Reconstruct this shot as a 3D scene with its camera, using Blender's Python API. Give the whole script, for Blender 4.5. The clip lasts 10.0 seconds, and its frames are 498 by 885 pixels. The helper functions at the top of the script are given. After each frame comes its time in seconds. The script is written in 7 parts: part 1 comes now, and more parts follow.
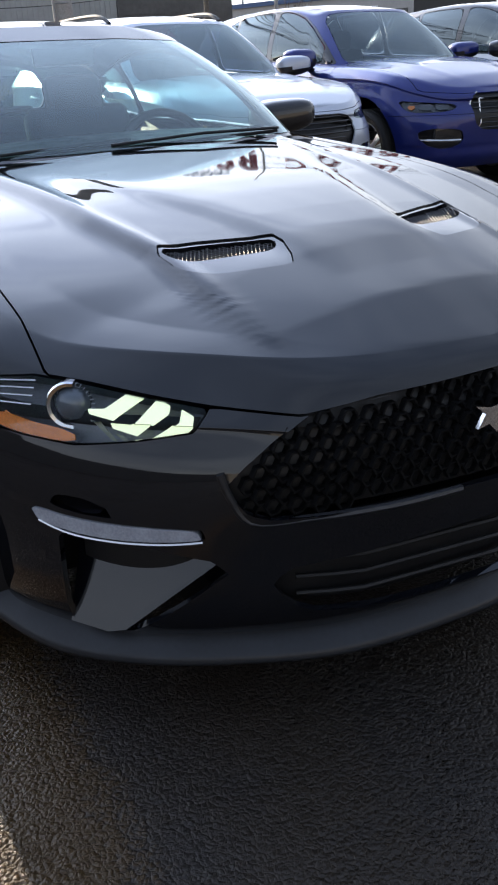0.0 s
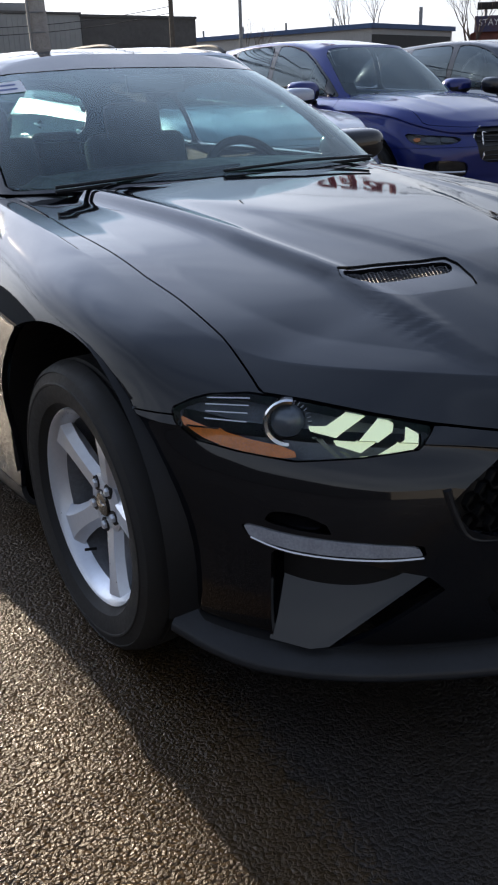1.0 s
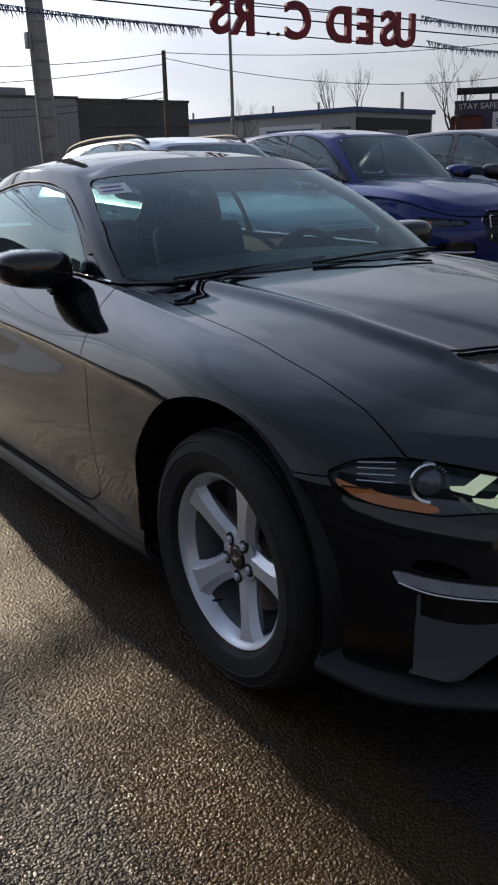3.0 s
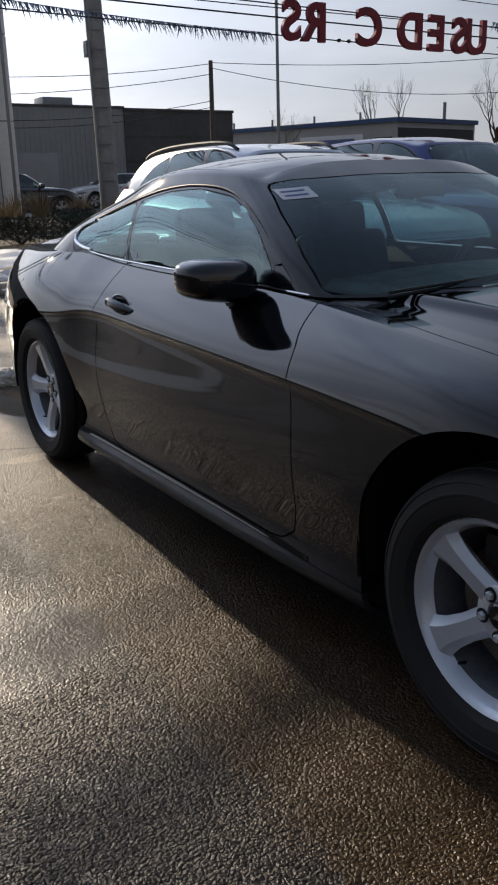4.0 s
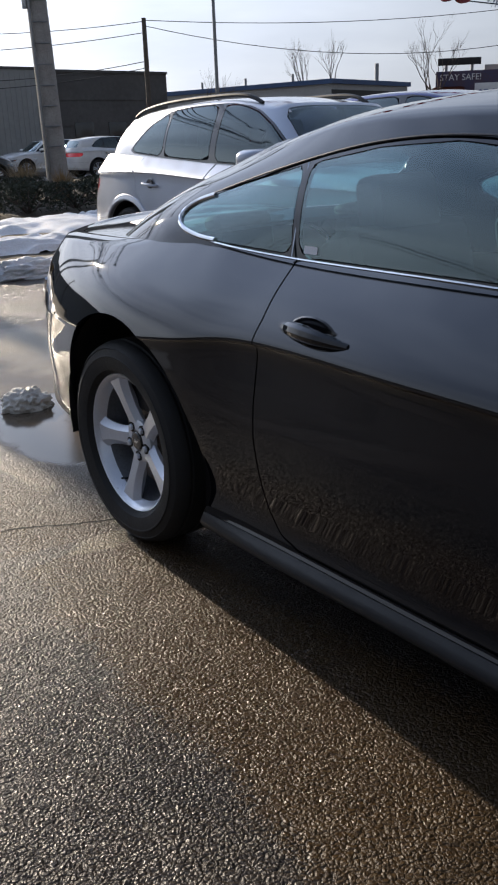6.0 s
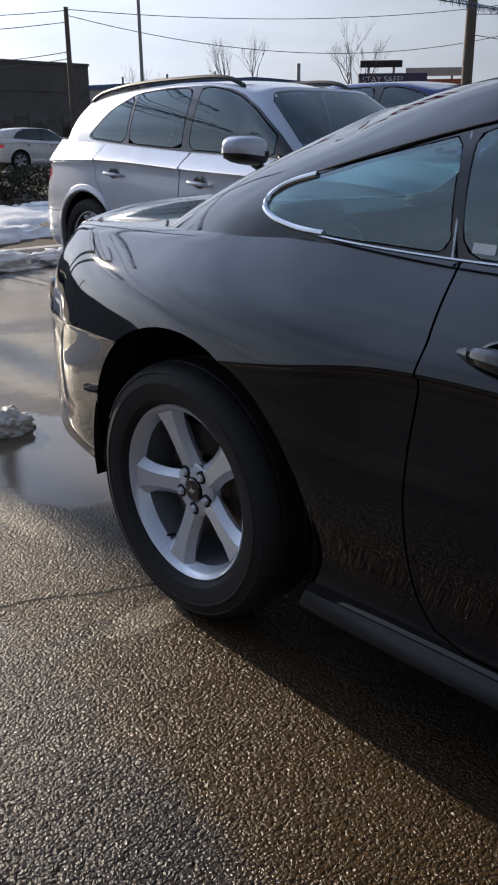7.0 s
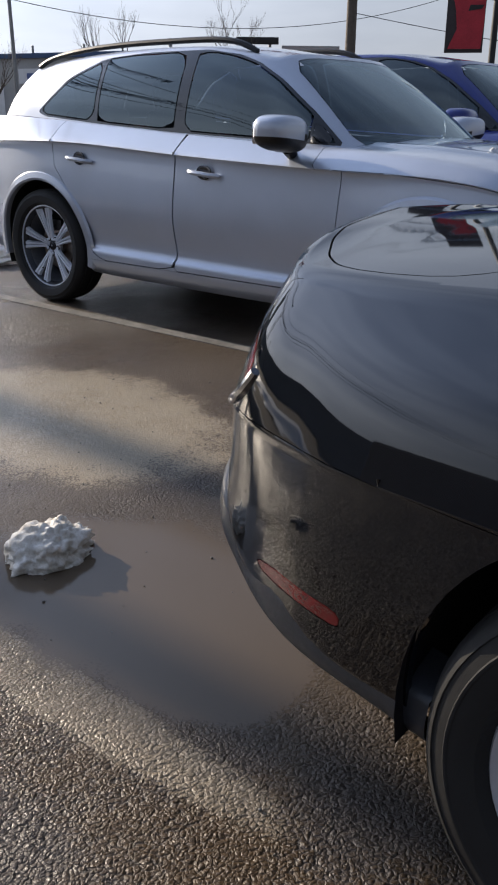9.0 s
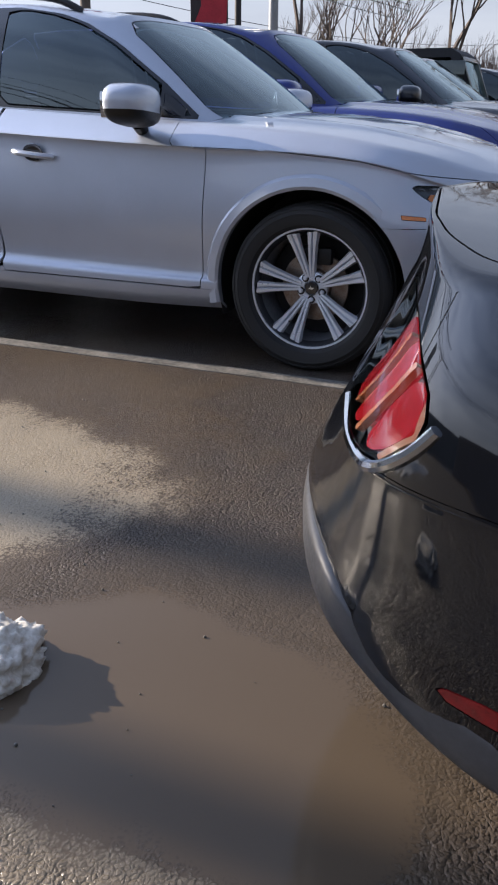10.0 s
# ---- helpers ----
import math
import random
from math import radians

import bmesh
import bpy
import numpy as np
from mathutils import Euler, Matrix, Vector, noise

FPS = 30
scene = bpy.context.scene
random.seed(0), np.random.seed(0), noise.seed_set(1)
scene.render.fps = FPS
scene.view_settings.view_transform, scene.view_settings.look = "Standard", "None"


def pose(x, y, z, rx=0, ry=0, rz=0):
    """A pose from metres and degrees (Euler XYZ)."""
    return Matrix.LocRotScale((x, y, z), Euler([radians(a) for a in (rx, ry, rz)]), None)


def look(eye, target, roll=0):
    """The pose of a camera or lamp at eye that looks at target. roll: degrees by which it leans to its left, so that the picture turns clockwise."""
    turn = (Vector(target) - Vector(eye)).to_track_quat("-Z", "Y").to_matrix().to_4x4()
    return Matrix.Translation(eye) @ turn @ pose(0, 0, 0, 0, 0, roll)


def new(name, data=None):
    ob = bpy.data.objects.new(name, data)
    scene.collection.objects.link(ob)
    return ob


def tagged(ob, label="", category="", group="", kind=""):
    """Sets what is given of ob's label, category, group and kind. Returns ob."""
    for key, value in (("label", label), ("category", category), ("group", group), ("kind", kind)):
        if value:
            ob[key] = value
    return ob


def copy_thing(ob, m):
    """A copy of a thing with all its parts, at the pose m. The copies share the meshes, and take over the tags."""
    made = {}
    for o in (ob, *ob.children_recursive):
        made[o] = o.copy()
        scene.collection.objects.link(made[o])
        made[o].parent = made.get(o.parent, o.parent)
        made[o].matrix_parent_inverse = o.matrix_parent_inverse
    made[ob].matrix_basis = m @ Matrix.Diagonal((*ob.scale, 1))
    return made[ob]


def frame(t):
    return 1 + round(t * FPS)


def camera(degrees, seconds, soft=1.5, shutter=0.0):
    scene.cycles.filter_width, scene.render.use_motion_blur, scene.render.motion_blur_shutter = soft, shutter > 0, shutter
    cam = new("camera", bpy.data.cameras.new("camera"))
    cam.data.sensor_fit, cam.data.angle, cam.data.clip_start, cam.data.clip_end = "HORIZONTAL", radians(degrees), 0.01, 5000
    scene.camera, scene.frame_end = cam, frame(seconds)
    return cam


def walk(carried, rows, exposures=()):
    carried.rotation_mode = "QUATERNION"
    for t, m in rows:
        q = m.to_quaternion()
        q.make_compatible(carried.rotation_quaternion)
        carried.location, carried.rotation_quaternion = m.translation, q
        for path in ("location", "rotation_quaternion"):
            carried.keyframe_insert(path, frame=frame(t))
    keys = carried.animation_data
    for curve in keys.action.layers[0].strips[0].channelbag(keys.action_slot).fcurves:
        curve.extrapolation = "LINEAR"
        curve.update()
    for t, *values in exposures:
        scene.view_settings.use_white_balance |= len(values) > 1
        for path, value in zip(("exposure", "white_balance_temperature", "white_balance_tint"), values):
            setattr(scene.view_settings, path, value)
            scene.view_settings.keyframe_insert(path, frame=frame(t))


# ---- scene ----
cam = camera(32.4, 10.0, soft=2.1)
PATH = [
    (0, (-1.138, -1.923, 1.199), (-0.214, -0.348, 0.383), -2.8),
    (0.5, (-1.36, -1.855, 1.2), (-0.388, -0.299, 0.404), -1.6),
    (1, (-1.537, -1.693, 1.206), (-0.514, -0.152, 0.445), -1.7),
    (1.5, (-1.643, -1.651, 1.215), (-0.563, -0.109, 0.54), -1.0),
    (2, (-1.752, -1.736, 1.237), (-0.635, -0.206, 0.597), -0.9),
    (2.2, (-1.804, -1.77, 1.242), (-0.672, -0.24, 0.628), -1.5),
    (3.3, (-2.037, -1.607, 1.302), (-0.966, -0.032, 0.694), -1.5),
    (3.5, (-2.113, -1.487, 1.291), (-1.026, 0.084, 0.698), -1.1),
    (4, (-2.216, -1.173, 1.281), (-1.188, 0.439, 0.692), -1.3),
    (4.5, (-2.193, -0.756, 1.269), (-1.303, 0.932, 0.674), -1.8),
    (5, (-2.214, -0.366, 1.26), (-1.142, 1.21, 0.656), -1.1),
    (5.5, (-2.215, -0.03, 1.257), (-1.079, 1.496, 0.638), -1.7),
    (5.7, (-2.191, 0.121, 1.266), (-1.078, 1.65, 0.616), -2.0),
    (6.8, (-2.158, 0.971, 1.209), (-0.888, 2.366, 0.547), -0.9),
    (7, (-2.138, 1.116, 1.195), (-0.858, 2.5, 0.526), -0.4),
    (7.5, (-2.095, 1.52, 1.223), (-0.887, 2.959, 0.538), -0.3),
    (8, (-2.049, 1.939, 1.204), (-0.708, 3.253, 0.514), 1.0),
    (8.5, (-1.951, 2.275, 1.176), (-0.521, 3.484, 0.475), -0.1),
    (9, (-1.895, 2.605, 1.203), (-0.433, 3.768, 0.491), 0.5),
    (9.5, (-1.907, 2.971, 1.237), (-0.272, 3.857, 0.499), 1.9),
    (10, (-1.743, 3.345, 1.16), (-0.023, 4.04, 0.412), 0.5),
]
walk(cam, [(t, look(eye, target, roll)) for t, eye, target, roll in PATH],
     [(0, 1.65, 6550, 10), (1, 1.0, 6550, 10), (1.6, .35, 6600, 10), (2, .22, 6600, 10), (3.5, .2, 6600, 10), (4.2, -.1, 6500, 10), (5.0, -.5, 6450, 10), (5.5, .35, 6350, 10), (7.5, .4, 6250, 10),
      (8, .38, 6250, 10), (9, .55, 6200, 11), (9.5, .5, 6100, 12), (10, 1.0, 6100, 13)])

# ---- light ----
SUN_AZ, SUN_EL = 2.0, 20.0          # degrees from +y towards +x, and above the horizon
world = bpy.data.worlds.new("sky")
scene.world = world
world.use_nodes = True
wn, wl = world.node_tree.nodes, world.node_tree.links
wn.clear()
w_out, w_bg = wn.new("ShaderNodeOutputWorld"), wn.new("ShaderNodeBackground")
w_sky = wn.new("ShaderNodeTexSky")
w_sky.sky_type, w_sky.sun_disc = "NISHITA", False
w_sky.sun_elevation, w_sky.sun_rotation = radians(SUN_EL), radians(SUN_AZ)
w_sky.air_density, w_sky.dust_density, w_sky.ozone_density = 1.3, 1.5, 2.0
w_co, w_map = wn.new("ShaderNodeTexCoord"), wn.new("ShaderNodeMapping")
w_map.inputs["Scale"].default_value = (1.2, 1.2, 5.0)
w_noise, w_ramp, w_mix = wn.new("ShaderNodeTexNoise"), wn.new("ShaderNodeValToRGB"), wn.new("ShaderNodeMix")
w_noise.inputs["Scale"].default_value, w_noise.inputs["Detail"].default_value = 2.2, 6.0
w_ramp.color_ramp.elements[0].position, w_ramp.color_ramp.elements[0].color = 0.30, (4.7, 5.0, 5.6, 1)
w_ramp.color_ramp.elements[1].position, w_ramp.color_ramp.elements[1].color = 0.72, (7.3, 7.5, 7.8, 1)
w_mix.data_type, w_mix.blend_type = "RGBA", "MIX"
w_sep, w_fac = wn.new("ShaderNodeSeparateXYZ"), wn.new("ShaderNodeMapRange")
for _k, _v in (("From Min", 0.02), ("From Max", 0.75), ("To Min", 0.94), ("To Max", 0.88)):
    w_fac.inputs[_k].default_value = _v
wl.new(w_co.outputs["Generated"], w_sep.inputs["Vector"])
wl.new(w_sep.outputs["Z"], w_fac.inputs["Value"])
wl.new(w_fac.outputs["Result"], w_mix.inputs["Factor"])
wl.new(w_co.outputs["Generated"], w_map.inputs["Vector"])
wl.new(w_map.outputs["Vector"], w_noise.inputs["Vector"])
wl.new(w_noise.outputs["Fac"], w_ramp.inputs["Fac"])
wl.new(w_sky.outputs["Color"], w_mix.inputs["A"])
# thin cloud glows round the low sun, and thins to a dimmer, bluer sky overhead and away from it
w_dot, w_pow, w_glow, w_tint, w_mul, w_mul2 = (wn.new(k) for k in ("ShaderNodeVectorMath", "ShaderNodeMath", "ShaderNodeMath", "ShaderNodeMix", "ShaderNodeMix", "ShaderNodeVectorMath"))
w_dot.operation, w_pow.operation, w_glow.operation = "DOT_PRODUCT", "POWER", "MULTIPLY_ADD"
w_dot.inputs[1].default_value = (math.sin(radians(SUN_AZ)) * math.cos(radians(SUN_EL)), math.cos(radians(SUN_AZ)) * math.cos(radians(SUN_EL)), math.sin(radians(SUN_EL)))
w_pow.use_clamp = True
w_pow.inputs[1].default_value = 4.5
w_glow.inputs[1].default_value = 2.1
w_high, w_far, w_base = wn.new("ShaderNodeMapRange"), wn.new("ShaderNodeMapRange"), wn.new("ShaderNodeMath")
w_high.interpolation_type, w_base.operation = "SMOOTHSTEP", "MULTIPLY"
for _k, _v in (("From Min", 0.16), ("From Max", 0.62), ("To Min", 0.60), ("To Max", 0.32)):
    w_high.inputs[_k].default_value = _v
for _k, _v in (("From Min", -1.0), ("From Max", 0.2), ("To Min", 0.72), ("To Max", 1.0)):
    w_far.inputs[_k].default_value = _v
wl.new(w_sep.outputs["Z"], w_high.inputs["Value"])
wl.new(w_dot.outputs["Value"], w_far.inputs["Value"])
wl.new(w_high.outputs["Result"], w_base.inputs[0])
wl.new(w_far.outputs["Result"], w_base.inputs[1])
wl.new(w_base.outputs[0], w_glow.inputs[2])
w_tint.data_type = w_mul.data_type = "RGBA"
w_tint.inputs["A"].default_value, w_tint.inputs["B"].default_value = (1.0, 1.0, 1.0, 1), (0.95, 1.16, 1.62, 1)
w_mul.blend_type = "MULTIPLY"
w_mul.inputs["Factor"].default_value = 1.0
w_mul2.operation = "SCALE"
wl.new(w_co.outputs["Generated"], w_dot.inputs[0])
wl.new(w_dot.outputs["Value"], w_pow.inputs[0])
wl.new(w_pow.outputs[0], w_glow.inputs[0])
wl.new(w_sep.outputs["Z"], w_tint.inputs["Factor"])
wl.new(w_ramp.outputs["Color"], w_mul.inputs["A"])
wl.new(w_tint.outputs["Result"], w_mul.inputs["B"])
wl.new(w_mul.outputs["Result"], w_mul2.inputs[0])
wl.new(w_glow.outputs[0], w_mul2.inputs["Scale"])
wl.new(w_mul2.outputs[0], w_mix.inputs["B"])
wl.new(w_mix.outputs["Result"], w_bg.inputs["Color"])
wl.new(w_bg.outputs["Background"], w_out.inputs["Surface"])
w_bg.inputs["Strength"].default_value = 0.085

sun = new("sun", bpy.data.lights.new("sun", "SUN"))
sun.data.energy, sun.data.angle, sun.data.color = 5.0, radians(0.55), (1.0, 0.84, 0.64)
_az, _el = radians(SUN_AZ), radians(SUN_EL)
sun.matrix_world = look((math.sin(_az) * math.cos(_el) * 50, math.cos(_az) * math.cos(_el) * 50, math.sin(_el) * 50), (0, 0, 0))

# ---- materials ----
def material(name, color, rough=0.5, metal=0.0, coat=0.0, coat_rough=0.03, vary=0.0, scale=8.0, bump=0.0, bump_scale=60.0,
             rough_vary=0.0, transmission=0.0, ior=1.45, emit=None, emit_strength=0.0, second=None, per_object=0.0, spec=0.5):
    """Principled material with colour variation at two scales, roughness variation and fine relief, in object space."""
    m = bpy.data.materials.new(name)
    m.use_nodes = True
    n, l = m.node_tree.nodes, m.node_tree.links
    b = n["Principled BSDF"]
    b.inputs["Base Color"].default_value = (*color, 1)
    b.inputs["Roughness"].default_value, b.inputs["Metallic"].default_value = rough, metal
    b.inputs["Coat Weight"].default_value, b.inputs["Coat Roughness"].default_value = coat, coat_rough
    b.inputs["Transmission Weight"].default_value, b.inputs["IOR"].default_value = transmission, ior
    b.inputs["Specular IOR Level"].default_value = spec
    if emit:
        b.inputs["Emission Color"].default_value, b.inputs["Emission Strength"].default_value = (*emit, 1), emit_strength
    if vary or rough_vary or bump:
        geo = n.new("ShaderNodeNewGeometry")
    if vary or rough_vary:
        big, fine, add = n.new("ShaderNodeTexNoise"), n.new("ShaderNodeTexNoise"), n.new("ShaderNodeMath")
        big.inputs["Scale"].default_value, big.inputs["Detail"].default_value = scale, 5
        fine.inputs["Scale"].default_value, fine.inputs["Detail"].default_value = scale * 9, 3
        add.operation = "ADD"
        l.new(geo.outputs["Position"], big.inputs["Vector"])
        l.new(geo.outputs["Position"], fine.inputs["Vector"])
        l.new(big.outputs["Fac"], add.inputs[0])
        l.new(fine.outputs["Fac"], add.inputs[1])
        fac = n.new("ShaderNodeMapRange")
        fac.inputs["From Min"].default_value, fac.inputs["From Max"].default_value = 0.7, 1.3
        l.new(add.outputs[0], fac.inputs["Value"])
    if vary:
        mix = n.new("ShaderNodeMix")
        mix.data_type = "RGBA"
        other = second or tuple(c * (1 - vary) for c in color)
        mix.inputs["A"].default_value, mix.inputs["B"].default_value = (*color, 1), (*other, 1)
        l.new(fac.outputs["Result"], mix.inputs["Factor"])
        out = mix.outputs["Result"]
        if per_object:
            info, hsv, rng = n.new("ShaderNodeObjectInfo"), n.new("ShaderNodeHueSaturation"), n.new("ShaderNodeMapRange")
            rng.inputs["To Min"].default_value, rng.inputs["To Max"].default_value = 1 - per_object, 1 + per_object
            l.new(info.outputs["Random"], rng.inputs["Value"])
            l.new(rng.outputs["Result"], hsv.inputs["Value"])
            l.new(out, hsv.inputs["Color"])
            out = hsv.outputs["Color"]
        l.new(out, b.inputs["Base Color"])
    if rough_vary:
        r = n.new("ShaderNodeMapRange")
        r.inputs["To Min"].default_value, r.inputs["To Max"].default_value = max(0.0, rough - rough_vary), min(1.0, rough + rough_vary)
        l.new(fac.outputs["Result"], r.inputs["Value"])
        l.new(r.outputs["Result"], b.inputs["Roughness"])
    if bump:
        tex, bp = n.new("ShaderNodeTexNoise"), n.new("ShaderNodeBump")
        tex.inputs["Scale"].default_value, tex.inputs["Detail"].default_value = bump_scale, 4
        bp.inputs["Strength"].default_value, bp.inputs["Distance"].default_value = bump, 0.4 / bump_scale
        l.new(geo.outputs["Position"], tex.inputs["Vector"])
        l.new(tex.outputs["Fac"], bp.inputs["Height"])
        l.new(bp.outputs["Normal"], b.inputs["Normal"])
    return m


def car_paint(name, color, flake, metal=0.0, rough=0.3, dust=0.25):
    """Clear-coated paint with metallic flake and a thin film of road dust that dulls the coat in patches."""
    m = material(name, color, rough, metal, coat=1.0, coat_rough=0.02, spec=0.25 if metal else 0.0)
    n, l = m.node_tree.nodes, m.node_tree.links
    b = n["Principled BSDF"]
    geo, film, fl, mix, mix2 = (n.new(k) for k in ("ShaderNodeNewGeometry", "ShaderNodeTexNoise", "ShaderNodeTexVoronoi", "ShaderNodeMix", "ShaderNodeMix"))
    film.inputs["Scale"].default_value, film.inputs["Detail"].default_value = 3.0, 8
    fl.inputs["Scale"].default_value = 900
    mix.data_type = mix2.data_type = "RGBA"
    l.new(geo.outputs["Position"], film.inputs["Vector"])
    l.new(geo.outputs["Position"], fl.inputs["Vector"])
    mix.inputs["A"].default_value, mix.inputs["B"].default_value = (*color, 1), (*flake, 1)
    l.new(fl.outputs["Color"], mix.inputs["Factor"])
    rng = n.new("ShaderNodeMapRange")
    rng.inputs["From Min"].default_value, rng.inputs["From Max"].default_value = 0.35, 0.75
    rng.inputs["To Min"].default_value, rng.inputs["To Max"].default_value = 0.0, dust
    l.new(film.outputs["Fac"], rng.inputs["Value"])
    mix2.inputs["B"].default_value = (0.16, 0.15, 0.14, 1)
    l.new(mix.outputs["Result"], mix2.inputs["A"])
    l.new(rng.outputs["Result"], mix2.inputs["Factor"])
    l.new(mix2.outputs["Result"], b.inputs["Base Color"])
    cr = n.new("ShaderNodeMapRange")
    cr.inputs["To Min"].default_value, cr.inputs["To Max"].default_value = 0.01, 0.075
    l.new(film.outputs["Fac"], cr.inputs["Value"])
    l.new(cr.outputs["Result"], b.inputs["Coat Roughness"])
    return m


def glass(name, tint, ior=2.0, rough=0.0, sheen=(0.84, 0.97, 1.0)):
    """Thin automotive glass: a tinted see-through sheet with a mirror-like skin."""
    m = bpy.data.materials.new(name)
    m.use_nodes = True
    n, l = m.node_tree.nodes, m.node_tree.links
    n.clear()
    out, mix, tr, gl, lw, pw, ma = (n.new(k) for k in ("ShaderNodeOutputMaterial", "ShaderNodeMixShader", "ShaderNodeBsdfTransparent", "ShaderNodeBsdfGlossy", "ShaderNodeLayerWeight", "ShaderNodeMath", "ShaderNodeMath"))
    tr.inputs["Color"].default_value = (*tint, 1)
    gl.inputs["Roughness"].default_value, gl.inputs["Color"].default_value = rough, (*sheen, 1)
    # the sheet's gloss is the same from within and without
    head_on = ((ior - 1) / (ior + 1)) ** 2
    lw.inputs["Blend"].default_value = 0.5
    pw.operation, ma.operation = "POWER", "MULTIPLY_ADD"
    pw.inputs[1].default_value = 4.5
    ma.inputs[1].default_value, ma.inputs[2].default_value = 1 - head_on, head_on
    l.new(lw.outputs["Facing"], pw.inputs[0])
    l.new(pw.outputs[0], ma.inputs[0])
    l.new(ma.outputs[0], mix.inputs["Fac"])
    l.new(tr.outputs["BSDF"], mix.inputs[1])
    l.new(gl.outputs["BSDF"], mix.inputs[2])
    l.new(mix.outputs["Shader"], out.inputs["Surface"])
    return m


BLACK_PAINT = car_paint("black paint", (0.0025, 0.003, 0.0045), (0.005, 0.006, 0.009), dust=0.012)
BLACK_PAINT.node_tree.nodes["Principled BSDF"].inputs["Coat IOR"].default_value = 1.64
SILVER_PAINT = car_paint("silver paint", (0.42, 0.455, 0.53), (0.52, 0.56, 0.64), metal=0.45, rough=0.38, dust=0.12)
BLUE_PAINT = car_paint("blue paint", (0.008, 0.014, 0.115), (0.012, 0.028, 0.22), metal=0.3, rough=0.32, dust=0.06)
DARK_PAINT = car_paint("dark grey paint", (0.012, 0.016, 0.022), (0.03, 0.035, 0.045), metal=0.3, dust=0.15)
NAVY_PAINT = car_paint("navy paint", (0.010, 0.016, 0.035), (0.03, 0.04, 0.07), metal=0.3, dust=0.12)
OLIVE_PAINT = car_paint("olive grey paint", (0.10, 0.11, 0.095), (0.14, 0.15, 0.13), dust=0.3)
WHITE_PAINT = car_paint("white paint", (0.72, 0.73, 0.74), (0.80, 0.80, 0.80), dust=0.2)
GLASS = glass("tinted glass", (0.42, 0.64, 0.64), 2.2, sheen=(0.80, 0.97, 1.0))
SCREEN_GLASS = glass("windscreen glass", (0.54, 0.70, 0.68), 1.6)
SUV_SCREEN = glass("dark windscreen glass", (0.34, 0.42, 0.46), 1.95)
DARK_GLASS = glass("privacy glass", (0.10, 0.12, 0.135))
LAMP_GLASS = glass("lamp glass", (0.92, 0.94, 0.95), 1.32)
RED_GLASS = material("red lens", (0.45, 0.010, 0.018), 0.12, coat=1.0, emit=(1.0, 0.03, 0.04), emit_strength=0.12, vary=0.4, scale=20)
LIP_PLASTIC = material("satin grey plastic", (0.050, 0.052, 0.058), 0.38, vary=0.25, scale=12, rough_vary=0.08)
CHIN_PLASTIC = material("satin black plastic", (0.022, 0.024, 0.028), 0.36, vary=0.25, scale=12, rough_vary=0.08)
MESH = material("vent mesh", (0.022, 0.022, 0.025), 0.5, vary=0.3, scale=40)
DARK_RED = material("dark red reflector", (0.20, 0.006, 0.010), 0.25, coat=0.6, vary=0.5, scale=60)
PLASTIC = material("black plastic", (0.011, 0.011, 0.012), 0.45, vary=0.3, scale=14, rough_vary=0.12, bump=0.06, bump_scale=300)
GLOSS_BLACK = material("gloss black plastic", (0.008, 0.008, 0.010), 0.12, coat=0.8, rough_vary=0.05, vary=0.2, scale=9)
RUBBER = material("tyre rubber", (0.012, 0.012, 0.013), 0.72, vary=0.45, scale=10, rough_vary=0.15, bump=0.12, bump_scale=160, second=(0.026, 0.025, 0.023))
SEAL = material("rubber seal", (0.012, 0.012, 0.013), 0.6, vary=0.3, scale=30)
ALLOY = material("silver alloy", (0.74, 0.78, 0.85), 0.32, metal=0.45, coat=0.6, vary=0.08, scale=9, rough_vary=0.05)
DARK_ALLOY = material("dark alloy", (0.06, 0.062, 0.068), 0.35, metal=0.7, vary=0.3, scale=12)
# alloy darkened to carry the shade inside the rim
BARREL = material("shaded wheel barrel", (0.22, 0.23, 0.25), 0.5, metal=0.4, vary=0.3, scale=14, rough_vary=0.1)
CHROME = material("chrome", (0.80, 0.81, 0.83), 0.10, metal=1.0, rough_vary=0.05, vary=0.1, scale=20)
STEEL = material("brake steel", (0.32, 0.31, 0.30), 0.40, metal=1.0, vary=0.4, scale=30, rough_vary=0.1, second=(0.22, 0.14, 0.09))
AMBER = material("amber lens", (0.85, 0.26, 0.05), 0.25, coat=0.8, vary=0.35, scale=30)
DRL = material("daytime light bar", (0.70, 0.78, 0.56), 0.30, coat=0.5, emit=(0.80, 0.95, 0.62), emit_strength=0.28, vary=0.12, scale=40)
LAMP_BED = material("lamp reflector", (0.13, 0.14, 0.16), 0.35, metal=0.25, vary=0.4, scale=40, rough_vary=0.1)
CLEAR_LENS = material("frosted lamp strip", (0.40, 0.42, 0.47), 0.22, coat=1.0, vary=0.35, scale=25)
CLOTH = material("dark seat cloth", (0.035, 0.037, 0.042), 0.8, vary=0.35, scale=25, bump=0.2, bump_scale=400)
PAPER = material("white sticker paper", (0.72, 0.73, 0.76), 0.55, vary=0.08, scale=30)
INK = material("blue print", (0.12, 0.16, 0.34), 0.6, vary=0.2, scale=60)

# ---- building kit ----
def part(name, bm, mat, parent=None, label="", smooth=True):
    """Links a bmesh as one mesh object, under parent where one is given."""
    me = bpy.data.meshes.new(name)
    bm.to_mesh(me)
    bm.free()
    for m in mat if isinstance(mat, (list, tuple)) else [mat]:
        me.materials.append(m)
    if smooth:
        me.shade_smooth()
        me.set_sharp_from_angle(angle=radians(32))
    ob = new(name, me)
    ob.parent = parent
    if label:
        ob["label"] = label
    return ob


